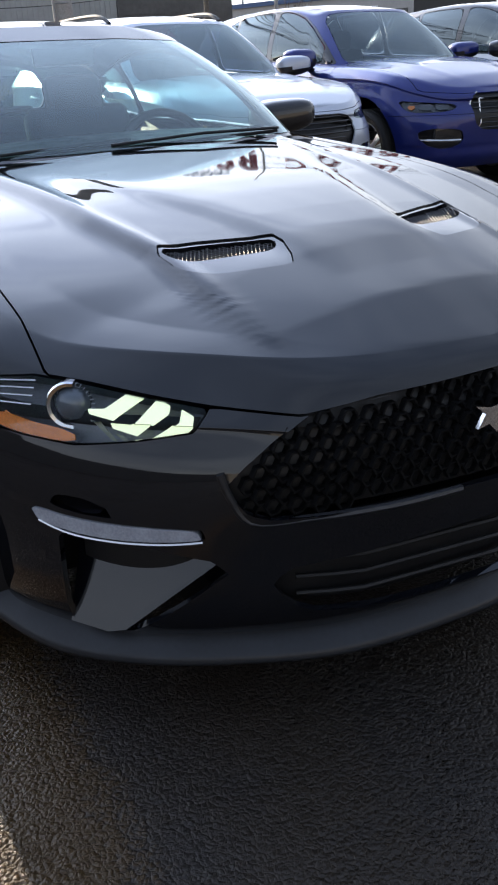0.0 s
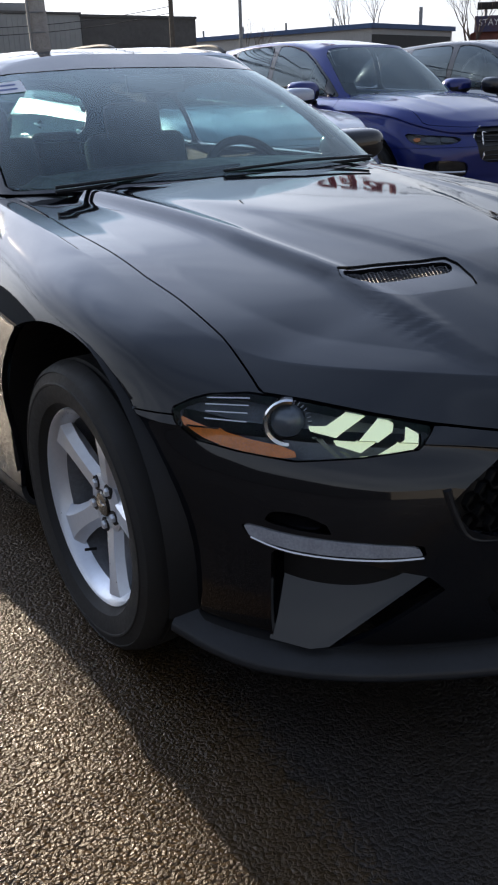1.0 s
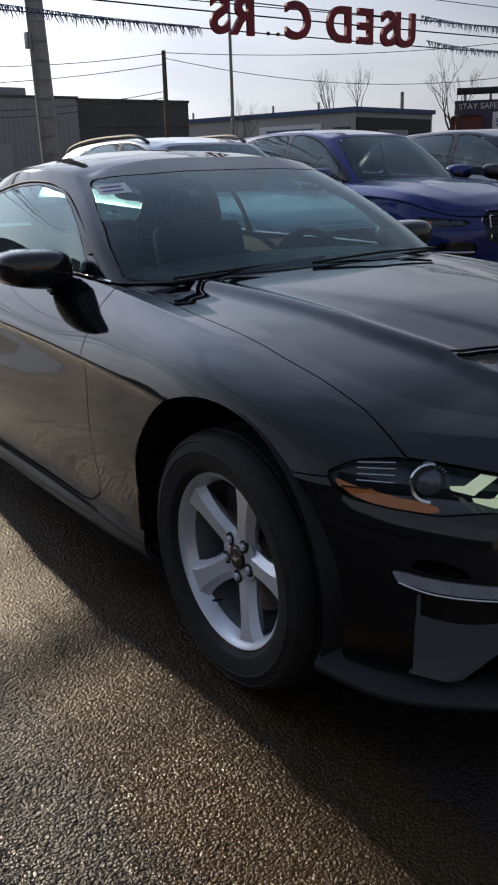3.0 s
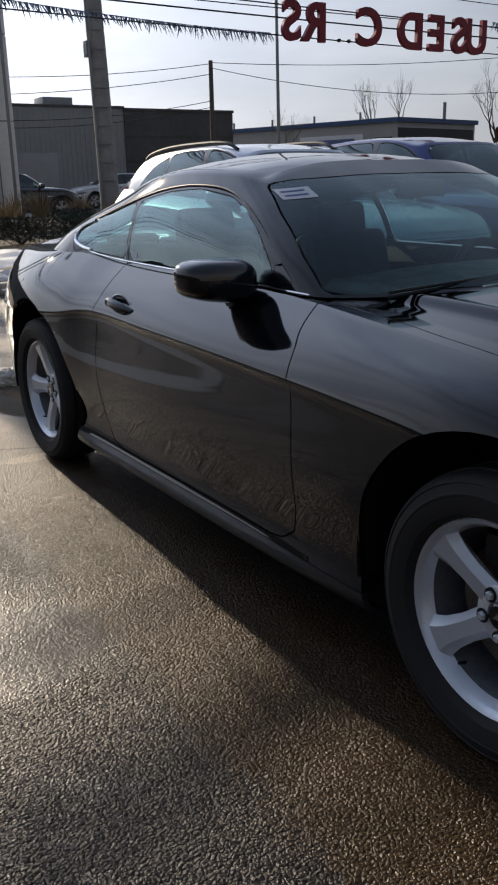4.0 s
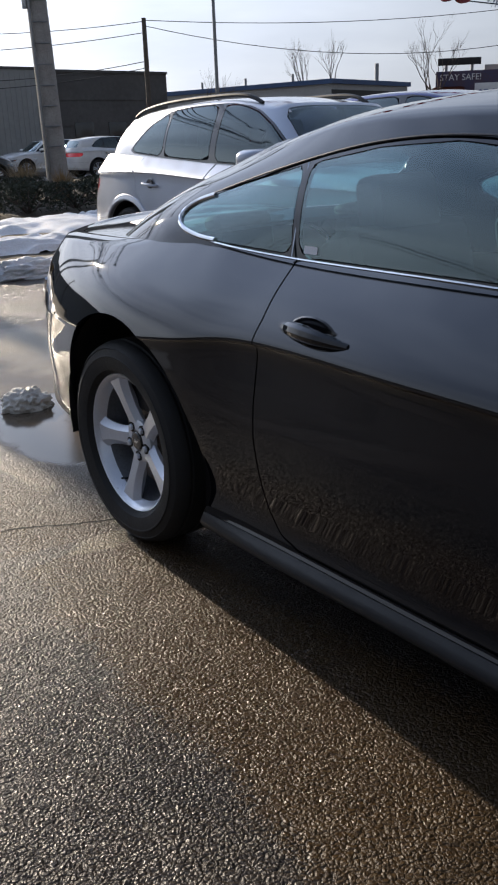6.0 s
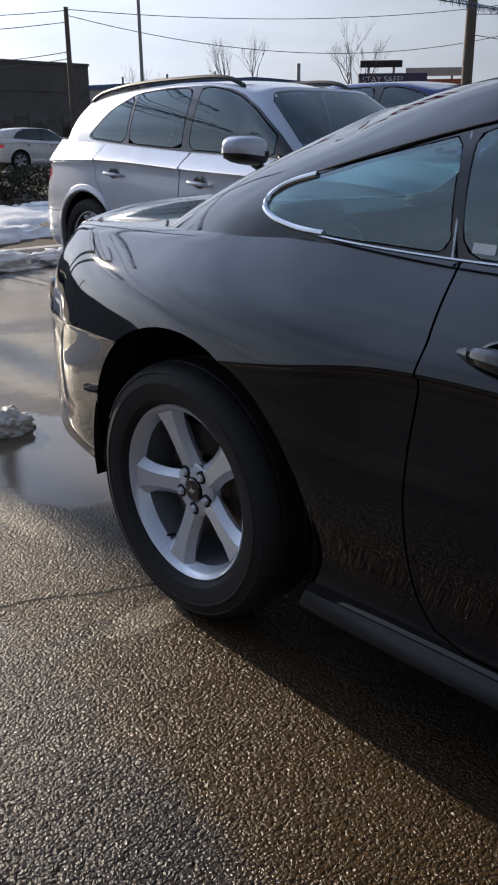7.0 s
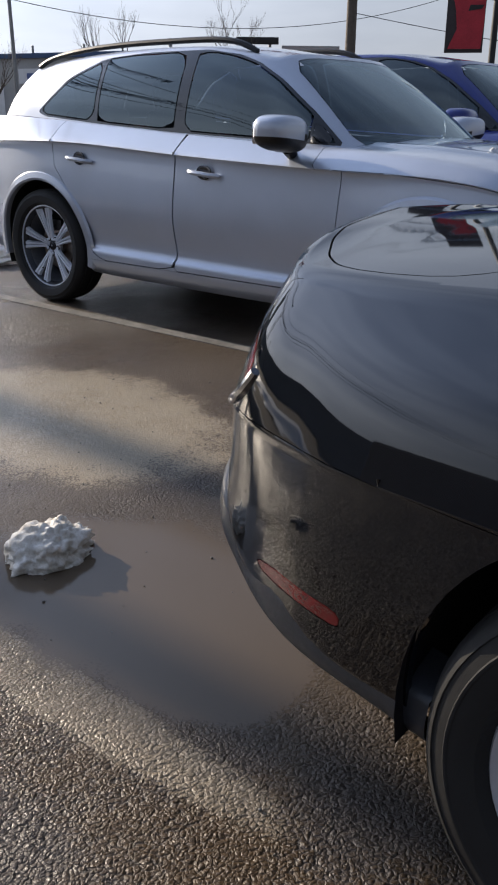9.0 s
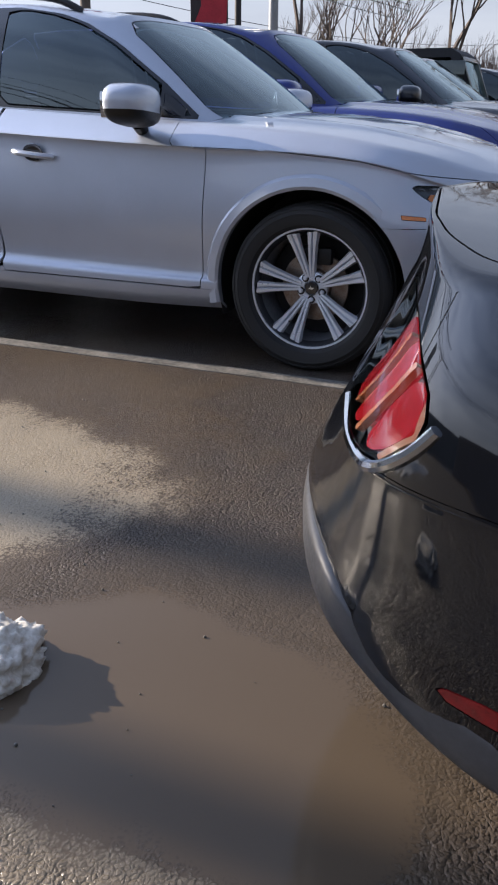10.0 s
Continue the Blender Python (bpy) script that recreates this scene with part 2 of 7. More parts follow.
def thing(name, label, category, group="", kind="", at=None):
    ob = tagged(new(name), label, category, group, kind)
    ob.empty_display_size = 0.1
    if at is not None:
        ob.matrix_world = at
    return ob


def add_box(bm, lo, hi, bevel=0.0, m=None, segments=2):
    r = bmesh.ops.create_cube(bm, size=1)
    vs = r["verts"]
    for v in vs:
        v.co = Vector([lo[i] + (v.co[i] + 0.5) * (hi[i] - lo[i]) for i in range(3)])
    if bevel:
        es = list({e for v in vs for e in v.link_edges})
        r = bmesh.ops.bevel(bm, geom=es, offset=bevel, segments=segments, affect="EDGES", profile=0.6)
        vs = list({v for f in r["faces"] for v in f.verts} | {v for v in vs if v.is_valid})
    if m is not None:
        bmesh.ops.transform(bm, matrix=m, verts=vs)
    return vs


def add_lathe(bm, profile, segments=32, m=None, close=False):
    """Turns a profile of (radius, height) round z."""
    rings = []
    for r, h in profile:
        rings.append([bm.verts.new((r * math.cos(2 * math.pi * k / segments), r * math.sin(2 * math.pi * k / segments), h)) for k in range(segments)])
    pairs = list(zip(rings, rings[1:])) + ([(rings[-1], rings[0])] if close else [])
    for a, b in pairs:
        for k in range(segments):
            bm.faces.new((a[k], a[(k + 1) % segments], b[(k + 1) % segments], b[k]))
    if not close:
        for ring, flip in ((rings[0], True), (rings[-1], False)):
            if profile[0 if flip else -1][0] > 1e-4:
                bm.faces.new(ring[::-1] if flip else ring)
    vs = [v for ring in rings for v in ring]
    if m is not None:
        bmesh.ops.transform(bm, matrix=m, verts=vs)
    return vs


def add_tube(bm, points, radius, segments=8, cap=True):
    """A tube along a polyline; radius is one number or one for each point."""
    pts = [Vector(p) for p in points]
    rings = []
    up = Vector((0, 0, 1))
    for i, p in enumerate(pts):
        d = (pts[min(i + 1, len(pts) - 1)] - pts[max(i - 1, 0)]).normalized()
        side = d.cross(up)
        if side.length < 0.05:
            side = d.cross(Vector((1, 0, 0)))
        side.normalize()
        top = side.cross(d)
        r = radius[i] if isinstance(radius, (list, tuple)) else radius
        rings.append([bm.verts.new(p + r * (math.cos(2 * math.pi * k / segments) * side + math.sin(2 * math.pi * k / segments) * top)) for k in range(segments)])
    for a, b in zip(rings, rings[1:]):
        for k in range(segments):
            bm.faces.new((a[k], a[(k + 1) % segments], b[(k + 1) % segments], b[k]))
    if cap and len(rings) > 1:
        bm.faces.new(rings[0][::-1])
        bm.faces.new(rings[-1])
    return rings


def add_prism(bm, outline, depth, m=None):
    """A flat outline in x, y, with thickness depth along z."""
    a = [bm.verts.new((x, y, 0)) for x, y in outline]
    b = [bm.verts.new((x, y, depth)) for x, y in outline]
    bm.faces.new(a[::-1])
    bm.faces.new(b)
    for i in range(len(a)):
        j = (i + 1) % len(a)
        bm.faces.new((a[i], a[j], b[j], b[i]))
    if m is not None:
        bmesh.ops.transform(bm, matrix=m, verts=a + b)
    return a + b


def spline(points, n):
    """n points along a smooth curve through the given ones, spaced by chord length."""
    p = np.array(points, float)
    d = np.sqrt(np.linalg.norm(np.diff(p, axis=0), axis=1) + 1e-9)
    t = np.r_[0, np.cumsum(d)]
    return spline_at(p, t, np.linspace(0, t[-1], n))


def spline_at(p, t, u):
    g = np.zeros_like(p)
    h = np.diff(t)[:, None]
    s = np.diff(p, axis=0) / h
    g[1:-1] = (s[:-1] * h[1:] + s[1:] * h[:-1]) / (h[1:] + h[:-1])
    g[0], g[-1] = s[0] * 1.5 - g[1] * 0.5, s[-1] * 1.5 - g[-2] * 0.5
    k = np.clip(np.searchsorted(t, u, side="right") - 1, 0, len(t) - 2)
    hh = (t[k + 1] - t[k])
    w = ((u - t[k]) / hh)[:, None]
    hh = hh[:, None]
    return ((2 * w**3 - 3 * w**2 + 1) * p[k] + (w**3 - 2 * w**2 + w) * hh * g[k] + (-2 * w**3 + 3 * w**2) * p[k + 1] + (w**3 - w**2) * hh * g[k + 1])


def loft(rows, per_column, per_row):
    """A smooth grid through feature lines: rows of the same number of points; the columns are split evenly."""
    rows = np.array(rows, float)
    nr, nc, _ = rows.shape
    u = np.linspace(0, nc - 1, (nc - 1) * per_column + 1)
    # one spacing for all rows, from the middle row's chords
    d = np.sqrt(np.linalg.norm(np.diff(rows.mean(axis=0), axis=0), axis=1) + 1e-6)
    t = np.r_[0, np.cumsum(d)]
    uu = np.interp(u, np.arange(nc), t)
    along = np.array([spline_at(r, t, uu) for r in rows])
    v = np.linspace(0, nr - 1, (nr - 1) * per_row + 1)
    grid = np.array([spline_at(along[:, i], np.arange(nr, dtype=float), v) for i in range(along.shape[1])])
    return grid                                    # [column, row, xyz]


class Skin:
    """A surface to be cut into panels: points, normals, faces."""

    def __init__(self, v, f, n=None):
        self.v, self.f = np.array(v, float).reshape(-1, 3), f
        self.n = np.array(n, float).reshape(-1, 3) if n is not None else self.normals()

    def normals(self):
        n = np.zeros_like(self.v)
        for f in self.f:
            a, b, c = self.v[f[0]], self.v[f[1]], self.v[f[2]]
            k = np.cross(b - a, c - a) + (np.cross(c - a, self.v[f[3]] - a) if len(f) > 3 else 0)
            for i in f:
                n[i] += k
        return n / np.maximum(np.linalg.norm(n, axis=1, keepdims=True), 1e-12)

    def moved(self, by):
        return Skin(self.v + self.n * by, list(self.f), self.n.copy())

    def shifted(self, by):
        return Skin(self.v + np.array(by), list(self.f), self.n.copy())

    def refined(self, test, times=1):
        """Splits the faces whose middle passes the test into four; the shape stays as it is."""
        sk = self
        for _ in range(times):
            v, n, made, fs = list(sk.v), list(sk.n), {}, []

            def mid(*ids):
                k = tuple(sorted(ids))
                if k not in made:
                    made[k] = len(v)
                    v.append(sum(sk.v[i] for i in ids) / len(ids))
                    q = sum(sk.n[i] for i in ids)
                    n.append(q / max(np.linalg.norm(q), 1e-9))
                return made[k]

            for f in sk.f:
                c = sum(sk.v[i] for i in f) / len(f)
                if not test(c[0], c[1], c[2]):
                    fs.append(f)
                    continue
                o = mid(*f)
                for a, b, d in zip(f, f[1:] + f[:1], f[-1:] + f[:-1]):
                    fs.append((a, mid(a, b), o, mid(d, a)))
            sk = Skin(np.array(v), fs, np.array(n))
        return sk

    def mirrored(self):
        s = np.array([-1.0, 1, 1])
        return Skin(self.v * s, [f[::-1] for f in self.f], self.n * s)

    def joined(self, other):
        k = len(self.v)
        return Skin(np.r_[self.v, other.v], self.f + [tuple(i + k for i in f) for f in other.f], np.r_[self.n, other.n])

    def welded(self, tol=1e-4):
        key = {}
        to = []
        keep = []
        for i, p in enumerate(np.round(self.v / tol).astype(int)):
            k = tuple(p)
            if k not in key:
                key[k] = len(keep)
                keep.append(i)
            to.append(key[k])
        fs = []
        for f in self.f:
            g = []
            for i in f:
                if to[i] not in g:
                    g.append(to[i])
            if len(g) > 2:
                fs.append(tuple(g))
        return Skin(self.v[keep], fs)

    def cut(self, field, gap=0.0):
        """The part where field(x, y, z) is over gap."""
        q = field(self.v[:, 0], self.v[:, 1], self.v[:, 2]) - gap
        v, n, made, old = list(self.v), list(self.n), {}, len(self.v)
        fs = []
        for f in self.f:
            s = [q[i] > 0 for i in f]
            if all(s):
                fs.append(f)
                continue
            if not any(s):
                continue
            g = []
            for i, j in zip(f, f[1:] + f[:1]):
                if q[i] > 0:
                    g.append(i)
                if (q[i] > 0) != (q[j] > 0):
                    k = (min(i, j), max(i, j))
                    if k not in made:
                        a, b = k
                        w = q[a] / (q[a] - q[b])
                        made[k] = len(v)
                        v.append(self.v[a] + w * (self.v[b] - self.v[a]))
                        m = self.n[a] + w * (self.n[b] - self.n[a])
                        n.append(m / max(np.linalg.norm(m), 1e-9))
                    g.append(made[k])
            if len(g) > 2:
                fs.append(tuple(g))
        used = sorted({i for f in fs for i in f})
        at = {o: k for k, o in enumerate(used)}
        return Skin(np.array(v)[used] if used else np.zeros((0, 3)), [tuple(at[i] for i in f) for f in fs], np.array(n)[used] if used else np.zeros((0, 3)))

    def split(self, field, gap=0.0):
        return self.cut(field, gap), self.cut(lambda x, y, z: -field(x, y, z), gap)

    def object(self, name, mat, parent=None, depth=0.0, label="", lip=0.0):
        """A mesh object; depth folds the open edges inwards, as a pressed panel's flange."""
        v, n, fs = list(self.v), list(self.n), list(self.f)
        if depth:
            count = {}
            for f in fs:
                for i, j in zip(f, f[1:] + f[:1]):
                    count[(min(i, j), max(i, j))] = count.get((min(i, j), max(i, j)), 0) + 1
            top, low = {}, {}
            for f in list(fs):
                for i, j in zip(f, f[1:] + f[:1]):
                    if count[(min(i, j), max(i, j))] == 1:
                        e = self.v[j] - self.v[i]
                        side = np.cross(e, self.n[i])
                        side = side / max(np.linalg.norm(side), 1e-9)
                        for k in (i, j):
                            if k not in top:
                                top[k] = len(v)
                                v.append(self.v[k])
                                n.append(side)
                                low[k] = len(v)
                                v.append(self.v[k] - self.n[k] * depth - side * lip)
                                n.append(side)
                        fs.append((top[j], top[i], low[i], low[j]))
        me = bpy.data.meshes.new(name)
        me.from_pydata([tuple(p) for p in v], [], fs)
        me.materials.append(mat)
        me.shade_smooth()
        me.normals_split_custom_set_from_vertices([tuple(k) for k in n])
        ob = new(name, me)
        ob.parent = parent
        if label:
            ob["label"] = label
        return ob


def grid_skin(grid, flip=False):
    a, b, _ = grid.shape
    idx = np.arange(a * b).reshape(a, b)
    fs = []
    for i in range(a - 1):
        for j in range(b - 1):
            f = (int(idx[i, j]), int(idx[i + 1, j]), int(idx[i + 1, j + 1]), int(idx[i, j + 1]))
            fs.append(f[::-1] if flip else f)
    return Skin(grid.reshape(-1, 3), fs)


def smooth_loop(points, times=2, r=.06):
    """Rounds the corners of a closed outline: each is cut back by r at most, then by less."""
    p = np.array(points, float)
    for _ in range(times):
        q = np.roll(p, -1, axis=0)
        k = np.minimum(.25, r / np.maximum(np.linalg.norm(q - p, axis=1, keepdims=True), 1e-9))
        p = np.stack([p + (q - p) * k, q - (q - p) * k], 1).reshape(-1, 2)
        r *= .4
    return p


def inside(points, u, v):
    """Signed distance to a closed outline: over nought within it."""
    p = np.asarray(points, float)
    q = np.roll(p, -1, axis=0)
    best = np.full(np.shape(u), 1e9)
    odd = np.zeros(np.shape(u), bool)
    for (ax, ay), (bx, by) in zip(p, q):
        ex, ey = bx - ax, by - ay
        w = np.clip(((u - ax) * ex + (v - ay) * ey) / (ex * ex + ey * ey + 1e-12), 0, 1)
        best = np.minimum(best, np.hypot(u - ax - w * ex, v - ay - w * ey))
        if ay != by:
            odd ^= ((ay > v) != (by > v)) & (u < (bx - ax) * (v - ay) / (by - ay) + ax)
    return np.where(odd, best, -best)


# ---- the black coupe: feature lines, (half width, along, height), from the nose round the side to the tail ----
C_BOTTOM = [(0, -.87, .20), (.30, -.83, .20), (.49, -.74, .20), (.64, -.635, .20), (.75, -.505, .20), (.82, -.36, .21), (.83, 0, .19), (.83, .40, .17), (.83, .87, .165),
            (.83, 1.5, .165), (.83, 2.07, .165), (.83, 2.36, .17), (.83, 2.72, .2), (.84, 3.08, .285), (.765, 3.38, .30), (.66, 3.61, .37), (.36, 3.74, .38), (0, 3.77, .38)]
C_SILL = [(0, -.935, .27), (.30, -.885, .27), (.52, -.79, .27), (.67, -.68, .27), (.79, -.53, .28), (.855, -.37, .28), (.87, 0, .25), (.900, .40, .215), (.908, .87, .205),
          (.909, 1.5, .205), (.909, 2.07, .205), (.900, 2.36, .21), (.87, 2.72, .25), (.87, 3.08, .325), (.815, 3.38, .345), (.68, 3.62, .42), (.37, 3.755, .43), (0, 3.785, .43)]
C_LOW = [(0, -.95, .40), (.30, -.895, .40), (.53, -.79, .40), (.68, -.675, .40), (.80, -.52, .40), (.87, -.36, .40), (.895, 0, .38), (.89, .40, .33), (.878, .87, .30),
         (.876, 1.5, .30), (.876, 2.07, .30), (.885, 2.36, .33), (.905, 2.72, .38), (.885, 3.08, .42), (.825, 3.38, .43), (.69, 3.62, .48), (.38, 3.765, .49), (0, 3.795, .49)]
C_MID = [(0, -.955, .53), (.30, -.90, .53), (.515, -.79, .545), (.67, -.66, .55), (.80, -.50, .55), (.88, -.35, .55), (.92, 0, .55), (.92, .40, .54), (.905, .87, .53),
         (.903, 1.5, .53), (.905, 2.07, .54), (.93, 2.36, .55), (.94, 2.72, .56), (.905, 3.08, .56), (.843, 3.36, .56), (.70, 3.60, .56), (.40, 3.77, .56), (0, 3.80, .56)]
C_CREASE = [(0, -.945, .62), (.30, -.885, .625), (.50, -.755, .64), (.665, -.61, .645), (.79, -.465, .65), (.875, -.335, .66), (.93, 0, .73), (.925, .40, .755), (.91, .87, .77),
            (.905, 1.5, .785), (.907, 2.07, .795), (.94, 2.36, .76), (.955, 2.72, .73), (.91, 3.08, .72), (.838, 3.35, .71), (.715, 3.58, .71), (.41, 3.70, .70), (0, 3.755, .70)]
C_UPPER = [(0, -.91, .69), (.30, -.845, .695), (.49, -.70, .695), (.675, -.53, .70), (.78, -.40, .725), (.85, -.27, .765), (.885, .03, .83), (.868, .42, .855), (.838, .88, .865),
           (.832, 1.5, .872), (.835, 2.07, .88), (.885, 2.38, .86), (.90, 2.74, .86), (.86, 3.08, .85), (.785, 3.37, .845), (.695, 3.535, .85), (.40, 3.62, .86), (0, 3.685, .87)]
C_EDGE = [(0, -.87, .725), (.30, -.805, .73), (.48, -.66, .735), (.66, -.46, .745), (.73, -.33, .78), (.765, -.2, .815), (.775, .06, .875), (.765, .44, .915), (.735, .88, .945),
          (.725, 1.5, .962), (.715, 2.07, .970), (.735, 2.40, .985), (.755, 2.76, .98), (.735, 3.08, .965), (.695, 3.37, .955), (.63, 3.505, .953), (.38, 3.595, .985), (0, 3.655, 1.0)]
C_HOOD_LINE = [(-.87, .725), (-.7, .79), (-.5, .84), (-.3, .872), (0, .915), (.4, .955), (.8, .985), (1.2, .99)]
C_DECK_LINE = [(2.6, 1.0), (2.9, 1.0), (3.1, 1.005), (3.4, .99), (3.56, .99), (3.655, 1.0)]
C_UNDER = [(w + (m[0] - w) * .16 - np.interp(y, [.0, .45, 1.5, 2.07, 2.30, 2.42], [0, .010, .017, .016, .008, 0]) * min(1, w), y + (m[1] - y) * .16, z + (m[2] - z) * .16) for (w, y, z), m in zip(C_CREASE, C_MID)]
# glasshouse: foot and roof rail, from the windscreen's middle round to the rear glass
G_FOOT = [(0, .52, .962), (.35, .55, .962), (.58, .64, .956), (.70, .82, .948), (.715, 1.2, .953), (.72, 1.6, .96), (.715, 2.07, .968), (.735, 2.40, .983), (.750, 2.76, .978),
          (.66, 3.02, .975), (.38, 3.10, .99), (0, 3.12, .995)]
G_RAIL = [(0, 1.30, 1.335), (.30, 1.305, 1.33), (.46, 1.32, 1.305), (.53, 1.345, 1.28), (.55, 1.45, 1.30), (.555, 1.7, 1.315), (.545, 2.06, 1.30), (.525, 2.35, 1.245), (.50, 2.52, 1.205),
          (.45, 2.56, 1.215), (.30, 2.60, 1.26), (0, 2.61, 1.285)]
G_ROOF_LINE = [(1.30, 1.335), (1.5, 1.362), (1.85, 1.378), (2.2, 1.358), (2.45, 1.32), (2.61, 1.285)]


def side_skin(rows, per_column=5, per_row=5):
    """Right-hand half of a car's flank, nose and tail."""
    g = loft([[(-w, y, z) for w, y, z in r] for r in rows], per_column, per_row)
    return g, grid_skin(g, flip=True)


def cap_skin(edge, line, extra=None, n=14):
    """The surface from an edge in to the car's middle, crowned up to the given middle line."""
    line = np.array(line)
    mid = np.interp
    rows = []
    for x, y, z in edge:
        t = np.linspace(0, 1, n)
        px = x * (1 - t)
        q = np.abs(1 - t)
        zc = mid(y, line[:, 0], line[:, 1])
        pz = z + (zc - z) * (1 - q**2.2)
        if extra is not None:
            pz = pz + extra(px, np.full(n, y)) * np.clip((1 - q) * 6, 0, 1)
        rows.append(np.stack([px, np.full(n, y), pz], 1))
    return np.array(rows)


def hood_relief(x, y):
    """Two long ridges that fall off towards the wings, and dips where the vents sit."""
    w = np.abs(x)
    ridge = np.interp(y, [-.75, -.32, -.08, .22, .7], [.385, .405, .448, .48, .55])
    fade = np.clip((y + .8) / .35, 0, 1)
    step = 1 / (1 + np.exp((w - ridge) / .010))
    crown = np.exp(-((w - ridge + .012) / .024) ** 2) * .009
    inner = np.interp(y, [-.60, -.42, -.2, .05, .30, .5], [.150, .165, .215, .290, .385, .45])
    rise = np.clip((.36 - y) / .5, 0, 1) * np.clip((y + .62) / .2, 0, 1)
    bulge = rise * .013 / (1 + np.exp((w - inner) / .013))
    return fade * (step * .016 + crown - .010 + bulge)


coupe = thing("sports_coupe", "black two-door sports coupe with silver five-spoke wheels on wet asphalt", "car")
c_grid, c_side = side_skin([C_BOTTOM, C_SILL, C_LOW, C_MID, C_UNDER, C_CREASE, C_UPPER, C_EDGE], 8, 5)
c_edge = c_grid[:, -1]
c_front = c_edge[c_edge[:, 1] < 1.02]
c_front = c_front[np.argsort(c_front[:, 1])]
c_hood = grid_skin(cap_skin(c_front, C_HOOD_LINE, hood_relief, 72), flip=True)
c_rear = c_edge[c_edge[:, 1] > 2.7]
c_deck = grid_skin(cap_skin(c_rear, C_DECK_LINE, None, 16), flip=True)
g_rows = []
for t, bulge in ((0, 0), (.33, .022), (.67, .022), (1, 0)):
    g_rows.append([(-(f[0] + (r[0] - f[0]) * t + (bulge if f[0] > .3 else 0)), f[1] + (r[1] - f[1]) * t, f[2] + (r[2] - f[2]) * t + bulge * .6) for f, r in zip(G_FOOT, G_RAIL)])
g_grid = loft(g_rows, 8, 6)
c_house = grid_skin(g_grid, flip=True)
c_roof = grid_skin(cap_skin(g_grid[:, -1], G_ROOF_LINE, None, 14), flip=True)

# ---- the coupe's panels ----
def corner_u(x, y):
    return .69 * np.abs(x) + .72 * y


def arch(yc, zc, r):
    return lambda x, y, z: np.hypot(y - yc, z - zc) - r


def shape(points, u, v, where, times=2):
    """A field that is over nought inside an outline drawn in the plane (u, v), where the test holds."""
    loop = smooth_loop(points, times) if times else points
    return lambda x, y, z: np.where(where(x, y, z), inside(loop, u(x, y, z), v(x, y, z)), -1.0)


W_ = lambda x, y, z: np.abs(x)
Y_ = lambda x, y, z: y
Z_ = lambda x, y, z: z
U_ = lambda x, y, z: corner_u(x, y)
front_ = lambda x, y, z: y < -.15
any_ = lambda x, y, z: y > -9

HEADLAMP = [(.300, .673), (.262, .690), (.230, .699), (.158, .703), (.056, .692), (-.065, .675), (-.171, .662), (-.149, .627), (-.051, .612), (.066, .601), (.170, .610), (.251, .622), (.291, .650)]
TURN_AMBER = [(.286, .664), (.253, .653), (.171, .634), (.068, .622), (.062, .604), (.149, .608), (.224, .620), (.272, .643)]
FOG_STRIP = [(.163, .481), (.154, .460), (.084, .443), (-.004, .437), (-.098, .438), (-.173, .443), (-.180, .460), (-.109, .464), (-.007, .467), (.081, .472), (.134, .481)]
FOG_POCKET = [(.126, .497), (.104, .511), (.05, .510), (.0, .492), (-.022, .478), (.04, .479), (.10, .487)]
GRILLE = [(-.2, .68), (.127, .678), (.238, .671), (.334, .659), (.392, .646), (.523, .545), (.515, .524), (.486, .476), (.39, .476), (.256, .482), (-.2, .484)]
INTAKE = [(-.2, .41), (.20, .40), (.34, .385), (.47, .37), (.43, .285), (.30, .262), (-.2, .262)]
CHEVRONS = [[(0.046, 0.659), (0.015, 0.660), (-0.035, 0.691), (-0.060, 0.681), (-0.012, 0.650), (-0.005, 0.644), (0.042, 0.652)],
            [(0.000, 0.637), (-0.040, 0.636), (-0.077, 0.676), (-0.101, 0.666), (-0.101, 0.655), (-0.056, 0.625), (-0.049, 0.620), (-0.005, 0.630)],
            [(-0.044, 0.614), (-0.076, 0.617), (-0.122, 0.643), (-0.122, 0.662), (-0.145, 0.652), (-0.146, 0.633), (-0.104, 0.601), (-0.054, 0.607)]]
# dim reflections of the light bars, drawn as coloured pieces below them
CHEVRON_REFLECTIONS = [[(0.039, 0.644), (0.023, 0.642), (-0.017, 0.610), (-0.005, 0.612)],
                [(-0.009, 0.623), (-0.025, 0.620), (-0.050, 0.602), (-0.039, 0.604)],
                [(-0.059, 0.601), (-0.094, 0.597), (-0.094, 0.590), (-0.076, 0.591)]]
VENT = [(.404, -.312), (.345, -.320), (.195, -.378), (.155, -.408), (.186, -.520), (.22, -.526), (.366, -.474), (.396, -.430)]
VENT_MESH = [(.396, -.326), (.345, -.334), (.200, -.388), (.170, -.414), (.182, -.446), (.215, -.450), (.360, -.405), (.388, -.380)]
TAIL_LAMP = [(.33, .905), (.58, .895), (.66, .874), (.726, .832), (.744, .797), (.750, .765), (.737, .730), (.705, .708), (.33, .695)]
REFLECTOR = [(3.462, .440), (3.45, .448), (3.40, .454), (3.26, .452), (3.236, .446), (3.236, .424), (3.25, .420), (3.30, .420), (3.40, .424), (3.445, .428)]
DOOR = [(.80, 1.02), (.745, .90), (.68, .82), (.655, .60), (.67, .33), (.72, .262), (1.94, .262), (2.01, .35), (2.025, .60), (2.005, .82), (2.03, .90), (2.075, 1.02)]
